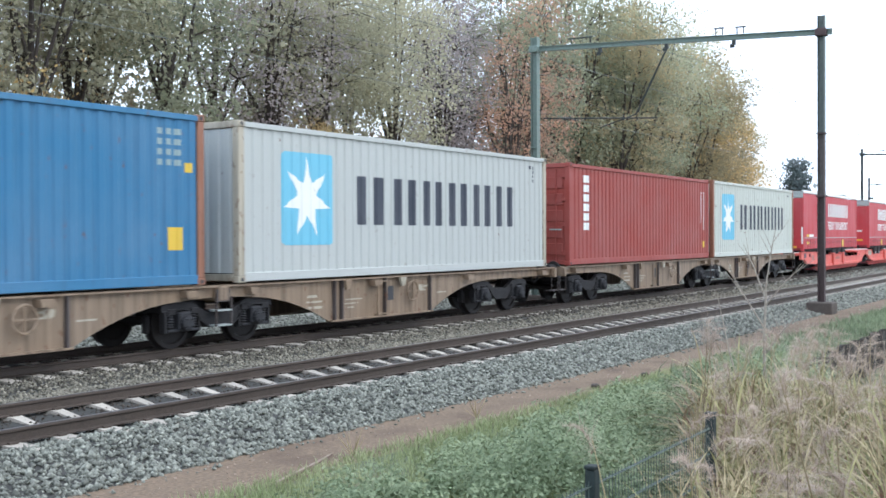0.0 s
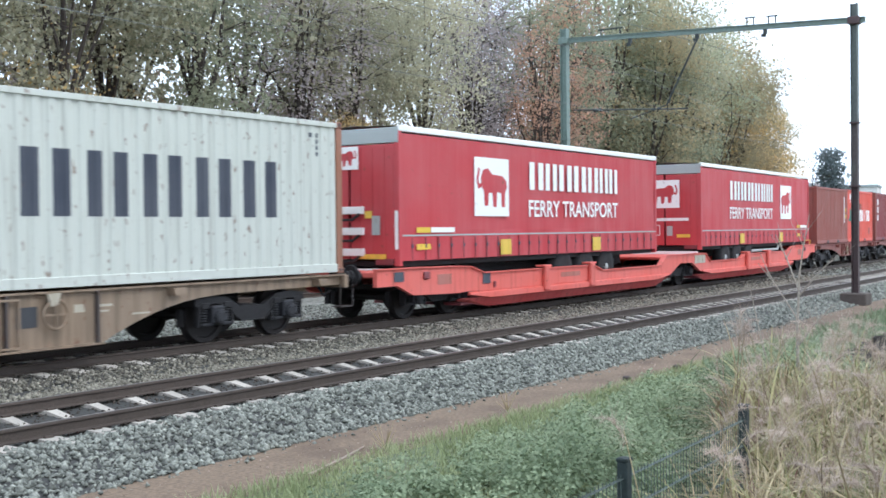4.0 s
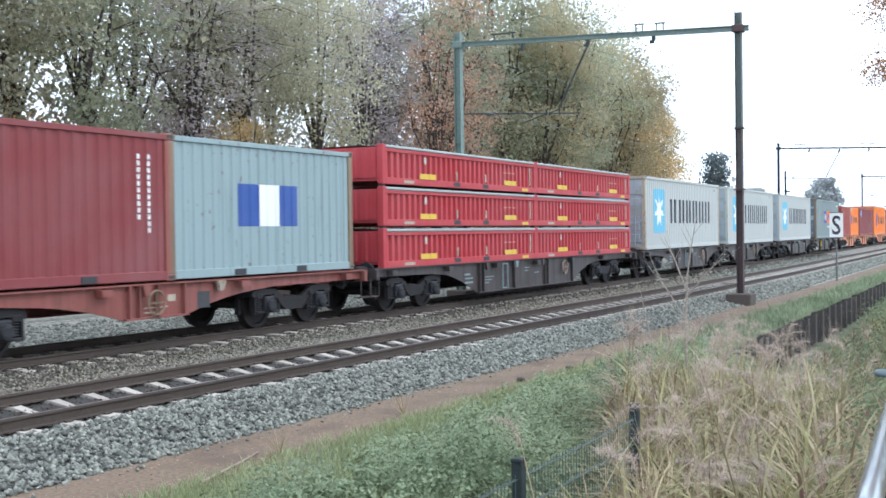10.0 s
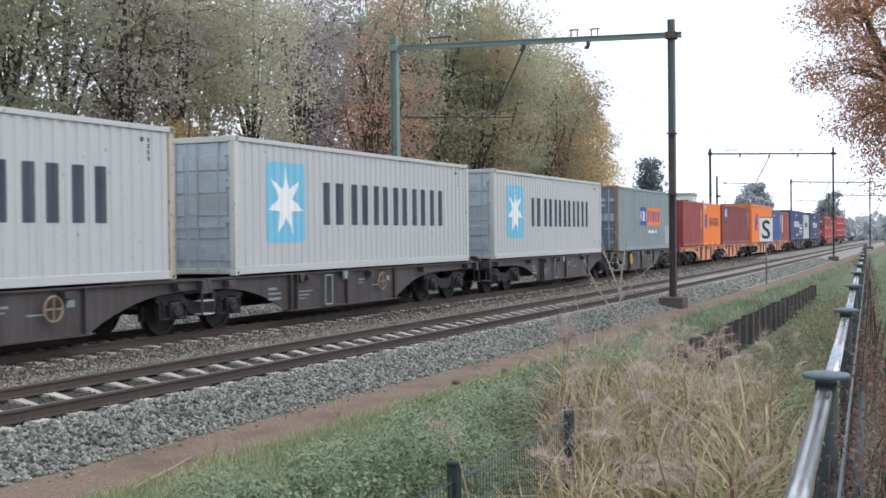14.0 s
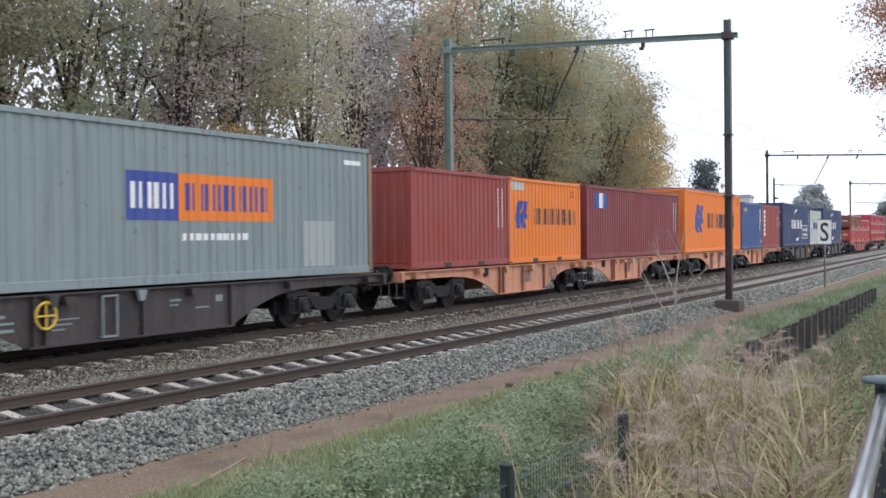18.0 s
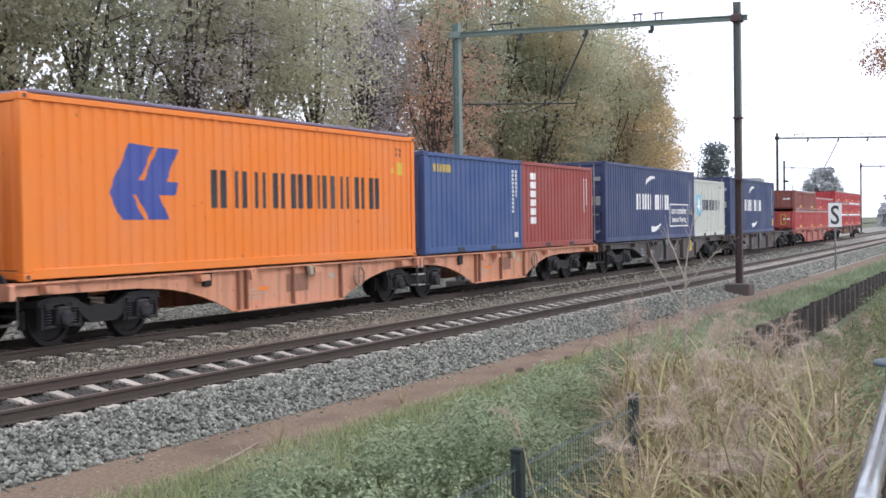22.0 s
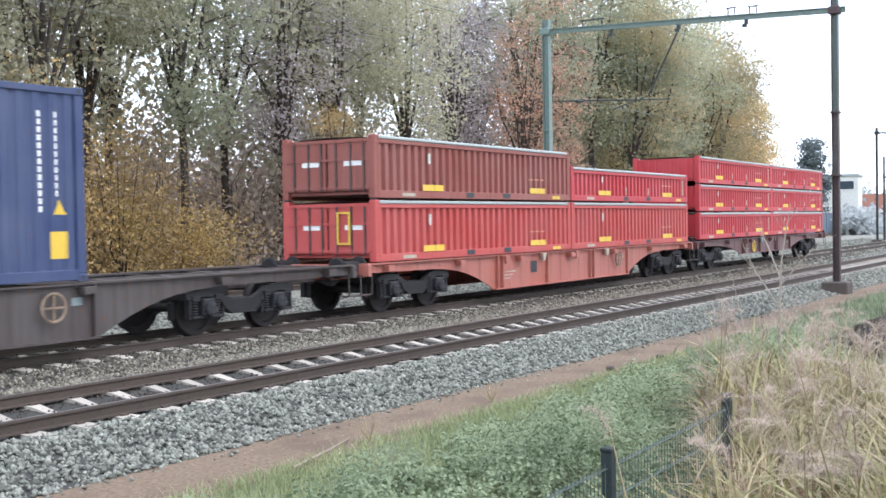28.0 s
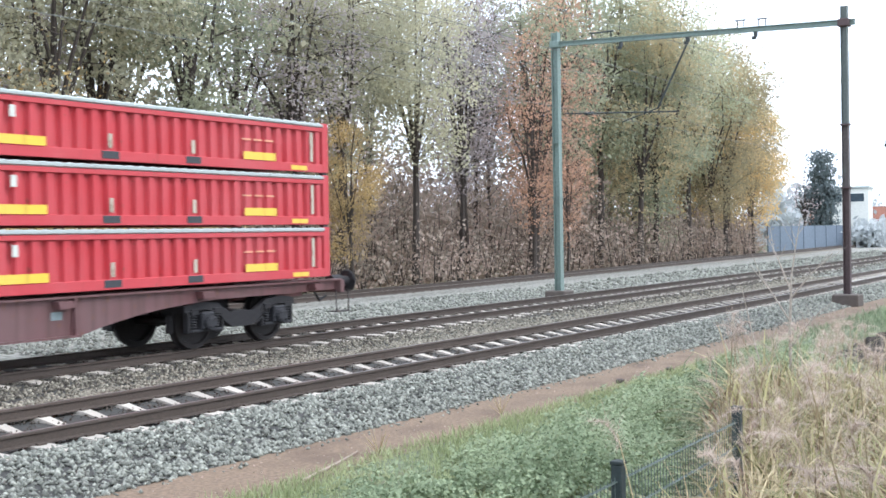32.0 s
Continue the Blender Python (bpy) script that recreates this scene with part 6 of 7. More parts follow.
def tree_kind(name, label, seed, height, leaf, count, spread, low, size, trunk_r, clumps=70, slim=1.0, loose=1.0, twigs=1):
    """One broad-leaved tree: a trunk that parts into rising limbs, branches to uneven puffs of small leaves within a rounded crown."""
    rng = np.random.default_rng(seed)
    ob = thing("tree", label, "tree", "trees of the wood")
    s = Shape()
    fork = height * max(0.3, low + 0.08)
    lean = rng.uniform(-0.05, 0.05, 2)
    stem = [Vector((lean[0] * z + 0.12 * math.sin(z * 0.5 + seed), lean[1] * z + 0.1 * math.cos(z * 0.43 + seed), z)) for z in np.linspace(-0.4, fork, 6)]
    s.tube(stem, [trunk_r * (1.3 if i == 0 else 1 - i / 16) for i in range(6)], 7)
    mid, tall = height * (1 + low) / 2, height * (1 - low) / 2
    nodes = list(stem[3:])
    for i in range(7):
        a, out, z1 = i * 0.9 + rng.uniform(-0.3, 0.3), rng.uniform(0.15, 0.75) * spread * slim, height * rng.uniform(0.7, 0.95)
        end = Vector((stem[-1].x + out * math.cos(a), stem[-1].y + out * math.sin(a), z1 - 0.25 * out))
        b = stem[-1].lerp(end, 0.35) + Vector(rng.normal(size=3) * 0.15) + Vector((0, 0, 0.3))
        c = stem[-1].lerp(end, 0.7) + Vector(rng.normal(size=3) * 0.2)
        r = trunk_r * rng.uniform(0.42, 0.62)
        s.tube([stem[-1], b, c, end], [r, r * 0.75, r * 0.45, r * 0.15], 6, False)
        nodes += [b, b.lerp(c, 0.5), c, c.lerp(end, 0.5), end]
    pts, sizes, faces = [], [], []
    grid = np.array([tuple(p) for p in nodes])
    for i in range(clumps):
        d = rng.normal(size=3)
        d /= np.linalg.norm(d)
        k = rng.uniform(0.25, 1.0) ** 0.5 * rng.uniform(0.82, 1.06)
        tip = np.array((d[0] * k * spread * slim, d[1] * k * spread * slim, mid + d[2] * k * tall))
        if d[2] < 0:
            tip[:2] *= 1 - 0.35 * (-d[2])
        gaps = np.linalg.norm(grid - tip, axis=1) + 0.8 * np.maximum(0, grid[:, 2] - tip[2])
        root = Vector(grid[int(np.argmin(gaps))])
        to = Vector(tip)
        bow = (root + to) / 2 + Vector((0, 0, 0.12 * (to - root).length))
        s.tube([root, bow, to], [max(0.016, trunk_r * 0.16), max(0.012, trunk_r * 0.1), 0.006], 4, False)
        for _ in range(twigs):
            s.tube([bow, to + Vector(rng.normal(size=3) * 0.6)], [0.013, 0.004], 3, False)
        r = rng.uniform(0.55, 1.35) * loose
        n = int(count / clumps * r * r / (0.92 * loose * loose) * rng.uniform(0.6, 1.2))
        e = rng.normal(size=(n, 3))
        e /= np.linalg.norm(e, axis=1)[:, None]
        ragged = 1 + 0.28 * np.sin(e @ rng.normal(size=3) * 4.0 + i)[:, None]
        pts.append(tip + e * ragged * (r * rng.uniform(0.35, 1.0, (n, 1)) ** 0.45) * (1, 1, 0.66) + rng.normal(size=(n, 3)) * 0.09 * loose)
        faces.append(e + (0, 0, 0.45))
        sizes.append(rng.uniform(0.55, 1.35, n) * size)
    part("trunk", s, bark, ob)
    part("crown", scatter_mesh("crown", leaf_cards(np.concatenate(pts), np.concatenate(faces), np.concatenate(sizes), rng), 4), leaf, ob)
    return ob


def build_wood():
    def make(many, big):
        return {
            "dark": [tree_kind("tree", "tall oak with olive-green crown over a bare trunk", 11, 16.5, leaf_olive, int(14500 * many), 3.9, 0.26, 0.115 * big, 0.2, 56, 1.0, 1.42),
                     tree_kind("tree", "tall oak with dark green crown over a bare trunk", 12, 15.5, leaf_green, int(14500 * many), 3.7, 0.3, 0.115 * big, 0.19, 54, 1.0, 1.4)],
            "olive": [tree_kind("tree", "tall oak with dense olive crown turning yellow", 17, 15.5, leaf_turning, int(17000 * many), 3.7, 0.1, 0.112 * big, 0.19, 66, 1.0, 1.32),
                      tree_kind("tree", "tall oak with leafy grey-green crown down to the ground", 18, 15.0, leaf_green, int(17000 * many), 3.6, 0.08, 0.112 * big, 0.18, 64, 1.0, 1.32)],
            "brown": [tree_kind("tree", "slender tree, nearly bare, with sparse brown leaves", 13, 16.0, leaf_brown, int(8200 * many), 3.0, 0.2, 0.1 * big, 0.15, 110, 1.0, 0.95, 3),
                      tree_kind("tree", "slender leafless-looking tree with thin brown crown", 14, 17.0, leaf_brown, int(7000 * many), 2.8, 0.24, 0.1 * big, 0.14, 110, 1.0, 0.95, 3)],
            "orange": [tree_kind("tree", "narrow tree with rust-orange autumn leaves", 15, 14.5, leaf_orange, int(4600 * many), 2.1, 0.12, 0.1 * big, 0.13, 80, 1.0, 0.75, 3)],
            "gold": [tree_kind("tree", "broad tree with yellow-green autumn crown", 16, 14.0, leaf_gold, int(15000 * many), 3.4, 0.08, 0.112 * big, 0.17, 60, 1.0, 1.3)],
        }

    near_kinds, back_kinds = make(0.95, 1.0), make(0.3, 1.6)
    rng = random.Random(7)
    used = set()

    def plant(kind, x, y, k, kinds=near_kinds):
        src = rng.choice(kinds[kind])
        m = pose(x, y, -0.35, 0, 0, rng.uniform(0, 360))
        if src.name not in used:
            used.add(src.name)
            src.matrix_basis = m
            ob = src
        else:
            ob = copy_thing(src, m)
        ob.scale = (k, k, k * rng.uniform(0.92, 1.08))

    for row, (dv, step) in enumerate(((19.5, 4.2), (23.5, 4.6), (29.0, 5.4))):
        x = 8.0 + row * 2.2
        while x < 118 - row * 4:
            xx, v = x + rng.uniform(-1.4, 1.4), NEAR + dv + rng.uniform(-1.3, 1.3)
            y = v + bend(xx) + 0.02 * max(0, xx - 40)
            az = math.degrees(math.atan2(y, xx))
            if az > 43:
                kind = rng.choice(["dark", "dark", "brown", "dark"])
            elif az > 31.5:
                kind = rng.choice(["brown", "brown", "brown", "dark"])
            elif az > 28.6:
                kind = rng.choice(["orange", "brown", "brown", "dark"])
            else:
                kind = rng.choice(["olive", "olive", "dark", "brown"]) if az > 24.5 else rng.choice(["olive", "gold", "dark"])
            if az > 19.5 and not (row == 2 and az > 28 and rng.random() < 0.7):
                plant(kind, xx, y, rng.uniform(0.85, 1.1) * (1.0 if az > 30 else 1.3 if az > 21.8 else 1.1), near_kinds if row == 0 else back_kinds)
            x += step
    plant("gold", 35.0, 28.6, 0.5)
    plant("orange", 50.6, 29.4, 0.95)
    plant("orange", 53.4, 30.8, 1.1)
    plant("orange", 54.5, 29.6, 0.6)
    plant("gold", 86.0, 39.0, 0.6)
    for tree in [t for group in (near_kinds, back_kinds) for trees in group.values() for t in trees if t.name not in used]:
        for piece in list(tree.children):
            bpy.data.objects.remove(piece)
        bpy.data.objects.remove(tree)
    # shrubs at the wood's edge
    r2 = np.random.default_rng(21)
    pts, sizes, stems = [], [], Shape()
    for _ in range(1700):
        x = r2.uniform(12, 112)
        y = NEAR + bend(x) + 0.02 * max(0, x - 40) + r2.uniform(17.2, 44.0)
        if math.atan2(y, x) < radians(19.6):
            continue
        if y > 31 + bend(x) and radians(28.5) < math.atan2(y, x) < radians(42) and r2.random() < 0.15:
            continue
        h = r2.uniform(1.2, 3.6) if math.atan2(y, x) < radians(27) else r2.uniform(0.8, 2.8) if y < 31 + bend(x) else r2.uniform(2.0, 6.2)
        k = int(30 + 40 * h)
        pts.append(np.array((x, y, h * 0.5 - 0.4)) + r2.normal(size=(k, 3)) * (0.75, 0.75, h * 0.42))
        sizes.append(r2.uniform(0.06, 0.16, k) * (1.0 if y < 31 + bend(x) else 1.6))
        for _ in range(2):
            stems.tube([(x, y, -0.5), (x + r2.normal() * 0.3, y + r2.normal() * 0.3, h * 0.6), (x + r2.normal() * 1.0, y + r2.normal() * 1.0, h * r2.uniform(0.7, 1.3))], [0.022, 0.014, 0.004], 4, False)
    me = scatter_mesh("shrubs", leaf_quads(np.concatenate(pts), np.concatenate(sizes), r2), 4)
    me.materials.append(leaf_shrub)
    tagged(new("undergrowth", me), "brown and green shrubs under the trees", "shrubs", kind="stuff")
    solid("thicket_stems", stems, bark, "thin bare stems of the undergrowth", "shrubs", kind="stuff")
    # golden bushes beside the side track
    for x, y, h in ((24.0, 28.4, 4.6), (20.5, 28.0, 5.4), (17.6, 27.6, 4.4), (27.5, 29.2, 2.6)):
        k = 9000
        ob = thing("bush", "yellowing bush at the wood's edge", "bush", "bushes", at=pose(x, y, -0.4))
        part("leaves", scatter_mesh("bush", leaf_quads(r2.normal(size=(k, 3)) * (1.1, 0.9, h * 0.31) + (0, 0, h * 0.52), r2.uniform(0.045, 0.1, k), r2), 4), leaf_bush, ob)
        st = Shape()
        for _ in range(9):
            st.tube([(0, 0, -0.2), (r2.normal() * 0.5, r2.normal() * 0.5, h)], [0.035, 0.008], 4, False)
        part("stems", st, bark, ob)


def blades(n, x, y, z, height, lean, width, rng, segs=2, droop=0.25, full=False):
    """Grass blades as bent strips: arrays of quads."""
    a = rng.uniform(0, 6.283, n)
    dx, dy = np.cos(a) * lean, np.sin(a) * lean
    sx, sy = -np.sin(a) * width / 2, np.cos(a) * width / 2
    quads, prev = [], None
    for k in range(segs + 1):
        u = k / segs
        px, py, pz = x + dx * u * u, y + dy * u * u, z + height * (u - droop * (lean / np.maximum(height, 0.01)) * u * u)
        w = 1 - 0.9 * u**3 if full else 1 - 0.85 * u
        l = np.stack([px - sx * w, py - sy * w, pz], -1)
        r = np.stack([px + sx * w, py + sy * w, pz], -1)
        if prev is not None:
            quads.append(np.stack([prev[0], prev[1], r, l], 1))
        prev = (l, r)
    return np.concatenate(quads)


def build_verge():
    rng = np.random.default_rng(31)
    cv, cz = [c[0] for c in CROSS], [c[1] for c in CROSS]

    def field(n, x0, x1, v0, v1, power=1.0):
        x = x0 + (x1 - x0) * rng.uniform(0, 1, n) ** power
        v = rng.uniform(v0, v1, n)
        keep = (x < 17) | (v > pile_v(x)) | (v < 4.4)
        x, v = x[keep], v[keep]
        return x, v + bends(x), ground_h(x, v)

    parts = []
    for n, x0, x1, v0, v1, h in ((42000, 3.5, 22, 4.6, 6.85, 0.13), (20000, 20, 60, 4.6, 6.85, 0.15), (14000, 17, 110, 0.5, 6.7, 0.35), (9000, 12, 70, 25.5, 28.5, 0.2)):
        x, y, z = field(n, x0, x1, v0, v1)
        n = len(x)
        hh = rng.uniform(0.4, 1.3, n) * h
        parts.append(blades(n, x, y, z - 0.02, hh, hh * rng.uniform(0.1, 0.8, n), rng.uniform(0.008, 0.02, n) * (1 if x0 < 10 else 2.2), rng, 2))
    for name, label, mat, strips in (("verge_grass", "short yellow-green grass beside the earth path", leaf_grass, parts[:1]), ("bank_turf", "grey-green grass on the verge above the sheet piling", leaf_nettle, parts[1:])):
        me = scatter_mesh(name, np.concatenate(strips), 4)
        me.materials.append(mat)
        tagged(new(name, me), label, "grass", kind="stuff")
    # nettles: leafy stems in uneven mounds, lower towards the path
    pts, faces, sizes = [], [], []
    while len(pts) < 2400:
        x, v = rng.uniform(4.2, 18.5), rng.uniform(3.4, 6.2)
        clump = noise.noise((x * 0.8, v * 0.8, 5.0)) + 0.6 * noise.noise((x * 2.4, v * 2.4, 9.0))
        edge = min(1.0, max(0.0, (6.35 - v) / 1.0))
        if clump + edge * 0.95 < 0.25 or v > 4.9 + 0.12 * x:
            continue
        h = rng.uniform(0.24, 0.42) * (0.3 + 0.8 * edge) * max(0.4, 1 + 1.25 * clump)
        k = 46
        u = rng.uniform(0.12, 1.0, k) ** 0.7
        a = rng.uniform(0, 6.283, k)
        lean = rng.normal(size=2) * 0.06
        out = rng.uniform(0.02, 0.13, k) * (1.15 - 0.6 * u)
        pts.append(np.stack([x + lean[0] * u + out * np.cos(a), v + bend(x) + lean[1] * u + out * np.sin(a), float(np.interp(v, cv, cz)) + h * u - out * 0.35], -1))
        faces.append(np.stack([np.cos(a) * 0.7, np.sin(a) * 0.7, np.full(k, 1.0)], -1))
        sizes.append(rng.uniform(0.02, 0.048, k) * (1.1 - 0.45 * u))
    me = scatter_mesh("nettles", leaf_cards(np.concatenate(pts), np.concatenate(faces), np.concatenate(sizes), rng, 0.35, 1.7), 4)
    me.materials.append(leaf_nettle)
    tagged(new("nettles", me), "leafy grey-green nettles in mounds on the bank", "nettles", kind="stuff")
    # withered leaves and crumbs on the path
    k = 1500
    x = 3.5 + 40 * rng.uniform(0, 1, k) ** 1.6
    v = np.where(rng.uniform(0, 1, k) < 0.6, 6.7 + np.abs(rng.normal(size=k)) * 0.28, rng.uniform(6.5, 7.95, k))
    me = scatter_mesh("path_litter", leaf_quads(np.stack([x, v + bends(x), ground_h(x, v) + 0.008], -1), rng.uniform(0.01, 0.026, k), rng, 0.8, 1.6), 4)
    me.materials.append(leaf_shrub)
    tagged(new("path_litter", me), "withered brown leaves scattered on the earth path", "leaves", kind="stuff")
    # dead leaves and stalks in the ditch behind the fence
    k = 9000
    x = rng.uniform(3.2, 11.0, k)
    y = rng.uniform(0.2, 1.0, k) * (2.75 + 0.065 * x - 0.18 * x) + 0.18 * x
    me = scatter_mesh("ditch_litter", leaf_quads(np.stack([x, y, ground_h(x, y - bends(x)) + rng.uniform(0.0, 0.3, k) ** 1.5], -1), rng.uniform(0.012, 0.045, k), rng, 0.4, 2.2), 4)
    me.materials.append(leaf_shrub)
    tagged(new("ditch_litter", me), "dead brown leaves and stalks in the ditch", "leaves", kind="stuff")
    # reeds: leaning straw blades, stems and plumes
    def reed_spots(n):
        x = rng.uniform(5.6, 17, n)
        y = rng.uniform(1.2, 5.5, n)
        keep = (y > 0.19 * x) & (y < np.where((x < 8.7) & (rng.uniform(0, 1, n) < 0.85), 0.48, 0.39) * x) & (y < np.where(x < 8.7, 3.05, 5.0))
        return x[keep], y[keep]
    x, y = reed_spots(3600)
    m = len(x)

    def tuft(low, high, wide):
        hh = rng.uniform(low, high, m)
        base = ground_h(x, y - bends(x)) + rng.uniform(0, 0.55, m)
        return blades(m, x + rng.normal(size=m) * 0.1, y + rng.normal(size=m) * 0.1, base, hh, hh * rng.uniform(0.5, 1.5, m), rng.uniform(*wide, m), rng, 5, 0.5, True)

    me = scatter_mesh("reed_blades", np.concatenate([tuft(0.3, 0.8, (0.018, 0.045)), tuft(0.3, 0.95, (0.012, 0.034))]), 4)
    me.materials.append(leaf_reed)
    tagged(new("reed_leaves", me), "yellowing reed leaves bent over the ditch", "reeds", kind="stuff")
    me = scatter_mesh("dry_blades", np.concatenate([tuft(0.3, 0.85, (0.016, 0.045)), tuft(0.25, 0.7, (0.01, 0.025))]), 4)
    me.materials.append(leaf_straw)
    tagged(new("dry_reed_leaves", me), "dry straw-coloured reed leaves", "reeds", kind="stuff")
    me = scatter_mesh("dead_blades", np.concatenate([tuft(0.2, 0.7, (0.01, 0.03)), tuft(0.25, 0.8, (0.006, 0.016))]), 4)
    me.materials.append(leaf_vine)
    tagged(new("dead_reed_leaves", me), "dead brown reed leaves low in the ditch", "reeds", kind="stuff")
    xs, ys = reed_spots(2600)
    n = len(xs)
    hh = rng.uniform(0.4, 1.1, n)
    tall = blades(n, xs, ys, ground_h(xs, ys - bends(xs)) + rng.uniform(0.2, 0.7, n), hh, hh * rng.uniform(0.3, 1.3, n), rng.uniform(0.008, 0.024, n), rng, 5, 0.55, True).reshape(5, n, 4, 3)
    for name, mat, label, some in (("tall_reed_leaves", leaf_reed, "tall arching yellow-green reed leaves", slice(0, n // 2)), ("tall_dry_leaves", leaf_straw, "tall arching straw-coloured reed leaves", slice(n // 2, n))):
        me = scatter_mesh(name, tall[:, some], 4)
        me.materials.append(mat)
        tagged(new(name, me), label, "reeds", kind="stuff")
    k = 110
    fx, fy, hh = 7.9 + rng.normal(size=k) * 0.3, 2.9 + rng.normal(size=k) * 0.16, rng.uniform(0.9, 1.5, k)
    me = scatter_mesh("fence_reeds", blades(k, fx, fy, ground_h(fx, fy - bends(fx)), hh, hh * rng.uniform(0.2, 0.7, k), rng.uniform(0.008, 0.02, k), rng, 5, 0.5, True), 4)
    me.materials.append(leaf_straw)
    tagged(new("fence_reeds", me), "dry reeds leaning against the mesh fence", "reeds", kind="stuff")
    stalks = Shape()
    plumes = []
    xs, ys = reed_spots(1500)
    for x, y in zip(xs[:120], ys[:120]):
        zz = float(ground_h(x, y - bend(x)))
        h = rng.uniform(0.85, 1.6)
        dx, dy = rng.normal(size=2) * 0.2
        stalks.tube([(x, y, zz), (x + dx * 0.4, y + dy * 0.4, zz + h * 0.6), (x + dx, y + dy, zz + h)], [0.006, 0.005, 0.003], 4, False)
        # a drooping feathery head: fine strands along a bent axis
        k = 260
        t = rng.uniform(0, 1, k)
        a = rng.uniform(0, 6.283)
        out, rise = rng.uniform(0.12, 0.3), rng.uniform(0.1, 0.26)
        px, py = x + dx + out * math.cos(a) * t**1.5, y + dy + out * math.sin(a) * t**1.5
        pz = zz + h - 0.1 + rise * (1.6 * t - t * t)
        long = rng.uniform(0.05, 0.17, k) * (1.15 - 0.6 * t)
        plumes.append(blades(k, px, py, pz, long * rng.uniform(-0.3, 0.7, k), long, rng.uniform(0.002, 0.005, k), rng, 2, 0.5).reshape(-1, 4, 3))
    solid("reed_stalks", stalks, leaf_straw, "thin straw reed stalks in the ditch", "reeds", kind="stuff")
    me = scatter_mesh("plumes", np.concatenate(plumes), 4)
    me.materials.append(plume_beige)
    tagged(new("reed_plumes", me), "drooping feathery pink-beige reed plumes", "reeds", kind="stuff")
    # ditch weeds towards the railing and along the piling
    pts, sizes = [], []
    for _ in range(950):
        x = rng.uniform(7.5, 48)
        y = rng.uniform(0.45 + 0.105 * x, 0.3 + 0.19 * x) if x < 16 else rng.uniform(0.5 + 0.1 * x, 2.4 + 0.1 * x)
        zz = float(ground_h(x, y - bend(x)))
        h = rng.uniform(0.2, 0.8)
        k = 70
        pts.append(np.array((x, y, zz + h * 0.5)) + rng.normal(size=(k, 3)) * (0.16, 0.16, h * 0.3))
        sizes.append(rng.uniform(0.016, 0.05, k) * (0.8 if x < 12 else 1.3))
    me = scatter_mesh("ditch_weeds", leaf_quads(np.concatenate(pts), np.concatenate(sizes), rng, 0.2, 1.9), 4)
    me.materials.append(leaf_weed)
    tagged(new("ditch_weeds", me), "mixed green weeds on the ditch bank", "weeds", kind="stuff")
    # tall dead weeds and dry grass on the bank towards the railing
    k = 7000
    x = 9.0 + 36 * rng.uniform(0, 1, k) ** 1.4
    lo, hi = 0.4 + 0.113 * x, np.minimum(4.6 + 0.0637 * (x - 17), 0.2 * x + 1.6)
    y = lo + (hi - lo) * rng.uniform(0, 1, k)
    hh = rng.uniform(0.15, 0.75, k)
    strips = blades(k, x, y, ground_h(x, y - bends(x)) + rng.uniform(0, 0.3, k), hh, hh * rng.uniform(0.2, 1.2, k), rng.uniform(0.008, 0.03, k), rng, 3, 0.4, True)
    strips = strips.reshape(3, k, 4, 3)
    for name, mat, label, part_of in (("dry_weeds", leaf_straw, "dry straw weeds on the ditch bank", slice(0, 2600)), ("dead_weeds", leaf_vine, "dead brown weeds on the ditch bank", slice(2600, 4600)), ("bank_grass", leaf_reed, "yellow-green long grass on the ditch bank", slice(4600, k))):
        me = scatter_mesh(name, strips[:, part_of], 4)
        me.materials.append(mat)
        tagged(new(name, me), label, "weeds", kind="stuff")
    # vines on the railing
    pts, sizes, st = [], [], Shape()
    for i in range(170):
        x = rng.uniform(3.2, 11.0) if i < 110 else rng.uniform(11, 30)
        y = 0.215 + (x - 0.67) * 0.113 - rng.uniform(0.02, 0.26) + (0.1 if i % 4 == 0 else 0)
        zz = rng.uniform(0.45, 1.12)
        st.tube([(x, y, zz), (x + rng.normal() * 0.2, y + rng.normal() * 0.05, zz + rng.normal() * 0.2), (x + rng.normal() * 0.3, y + rng.normal() * 0.06, zz - 0.3)], [0.005, 0.004, 0.003], 4, False)
        k = 60
        pts.append(np.array((x, y, zz)) + rng.normal(size=(k, 3)) * (0.14, 0.05, 0.15))
        sizes.append(rng.uniform(0.008, 0.022, k))
    me = scatter_mesh("vine", leaf_quads(np.concatenate(pts), np.concatenate(sizes), rng, 0.0, 1.4), 4)
    me.materials.append(leaf_vine)
    tagged(new("vine_leaves", me), "withered dark red vine on the railing", "vine", kind="stuff")
    solid("vine_stems", st, bark, "thin brown vine stems on the railing", "vine", kind="stuff")


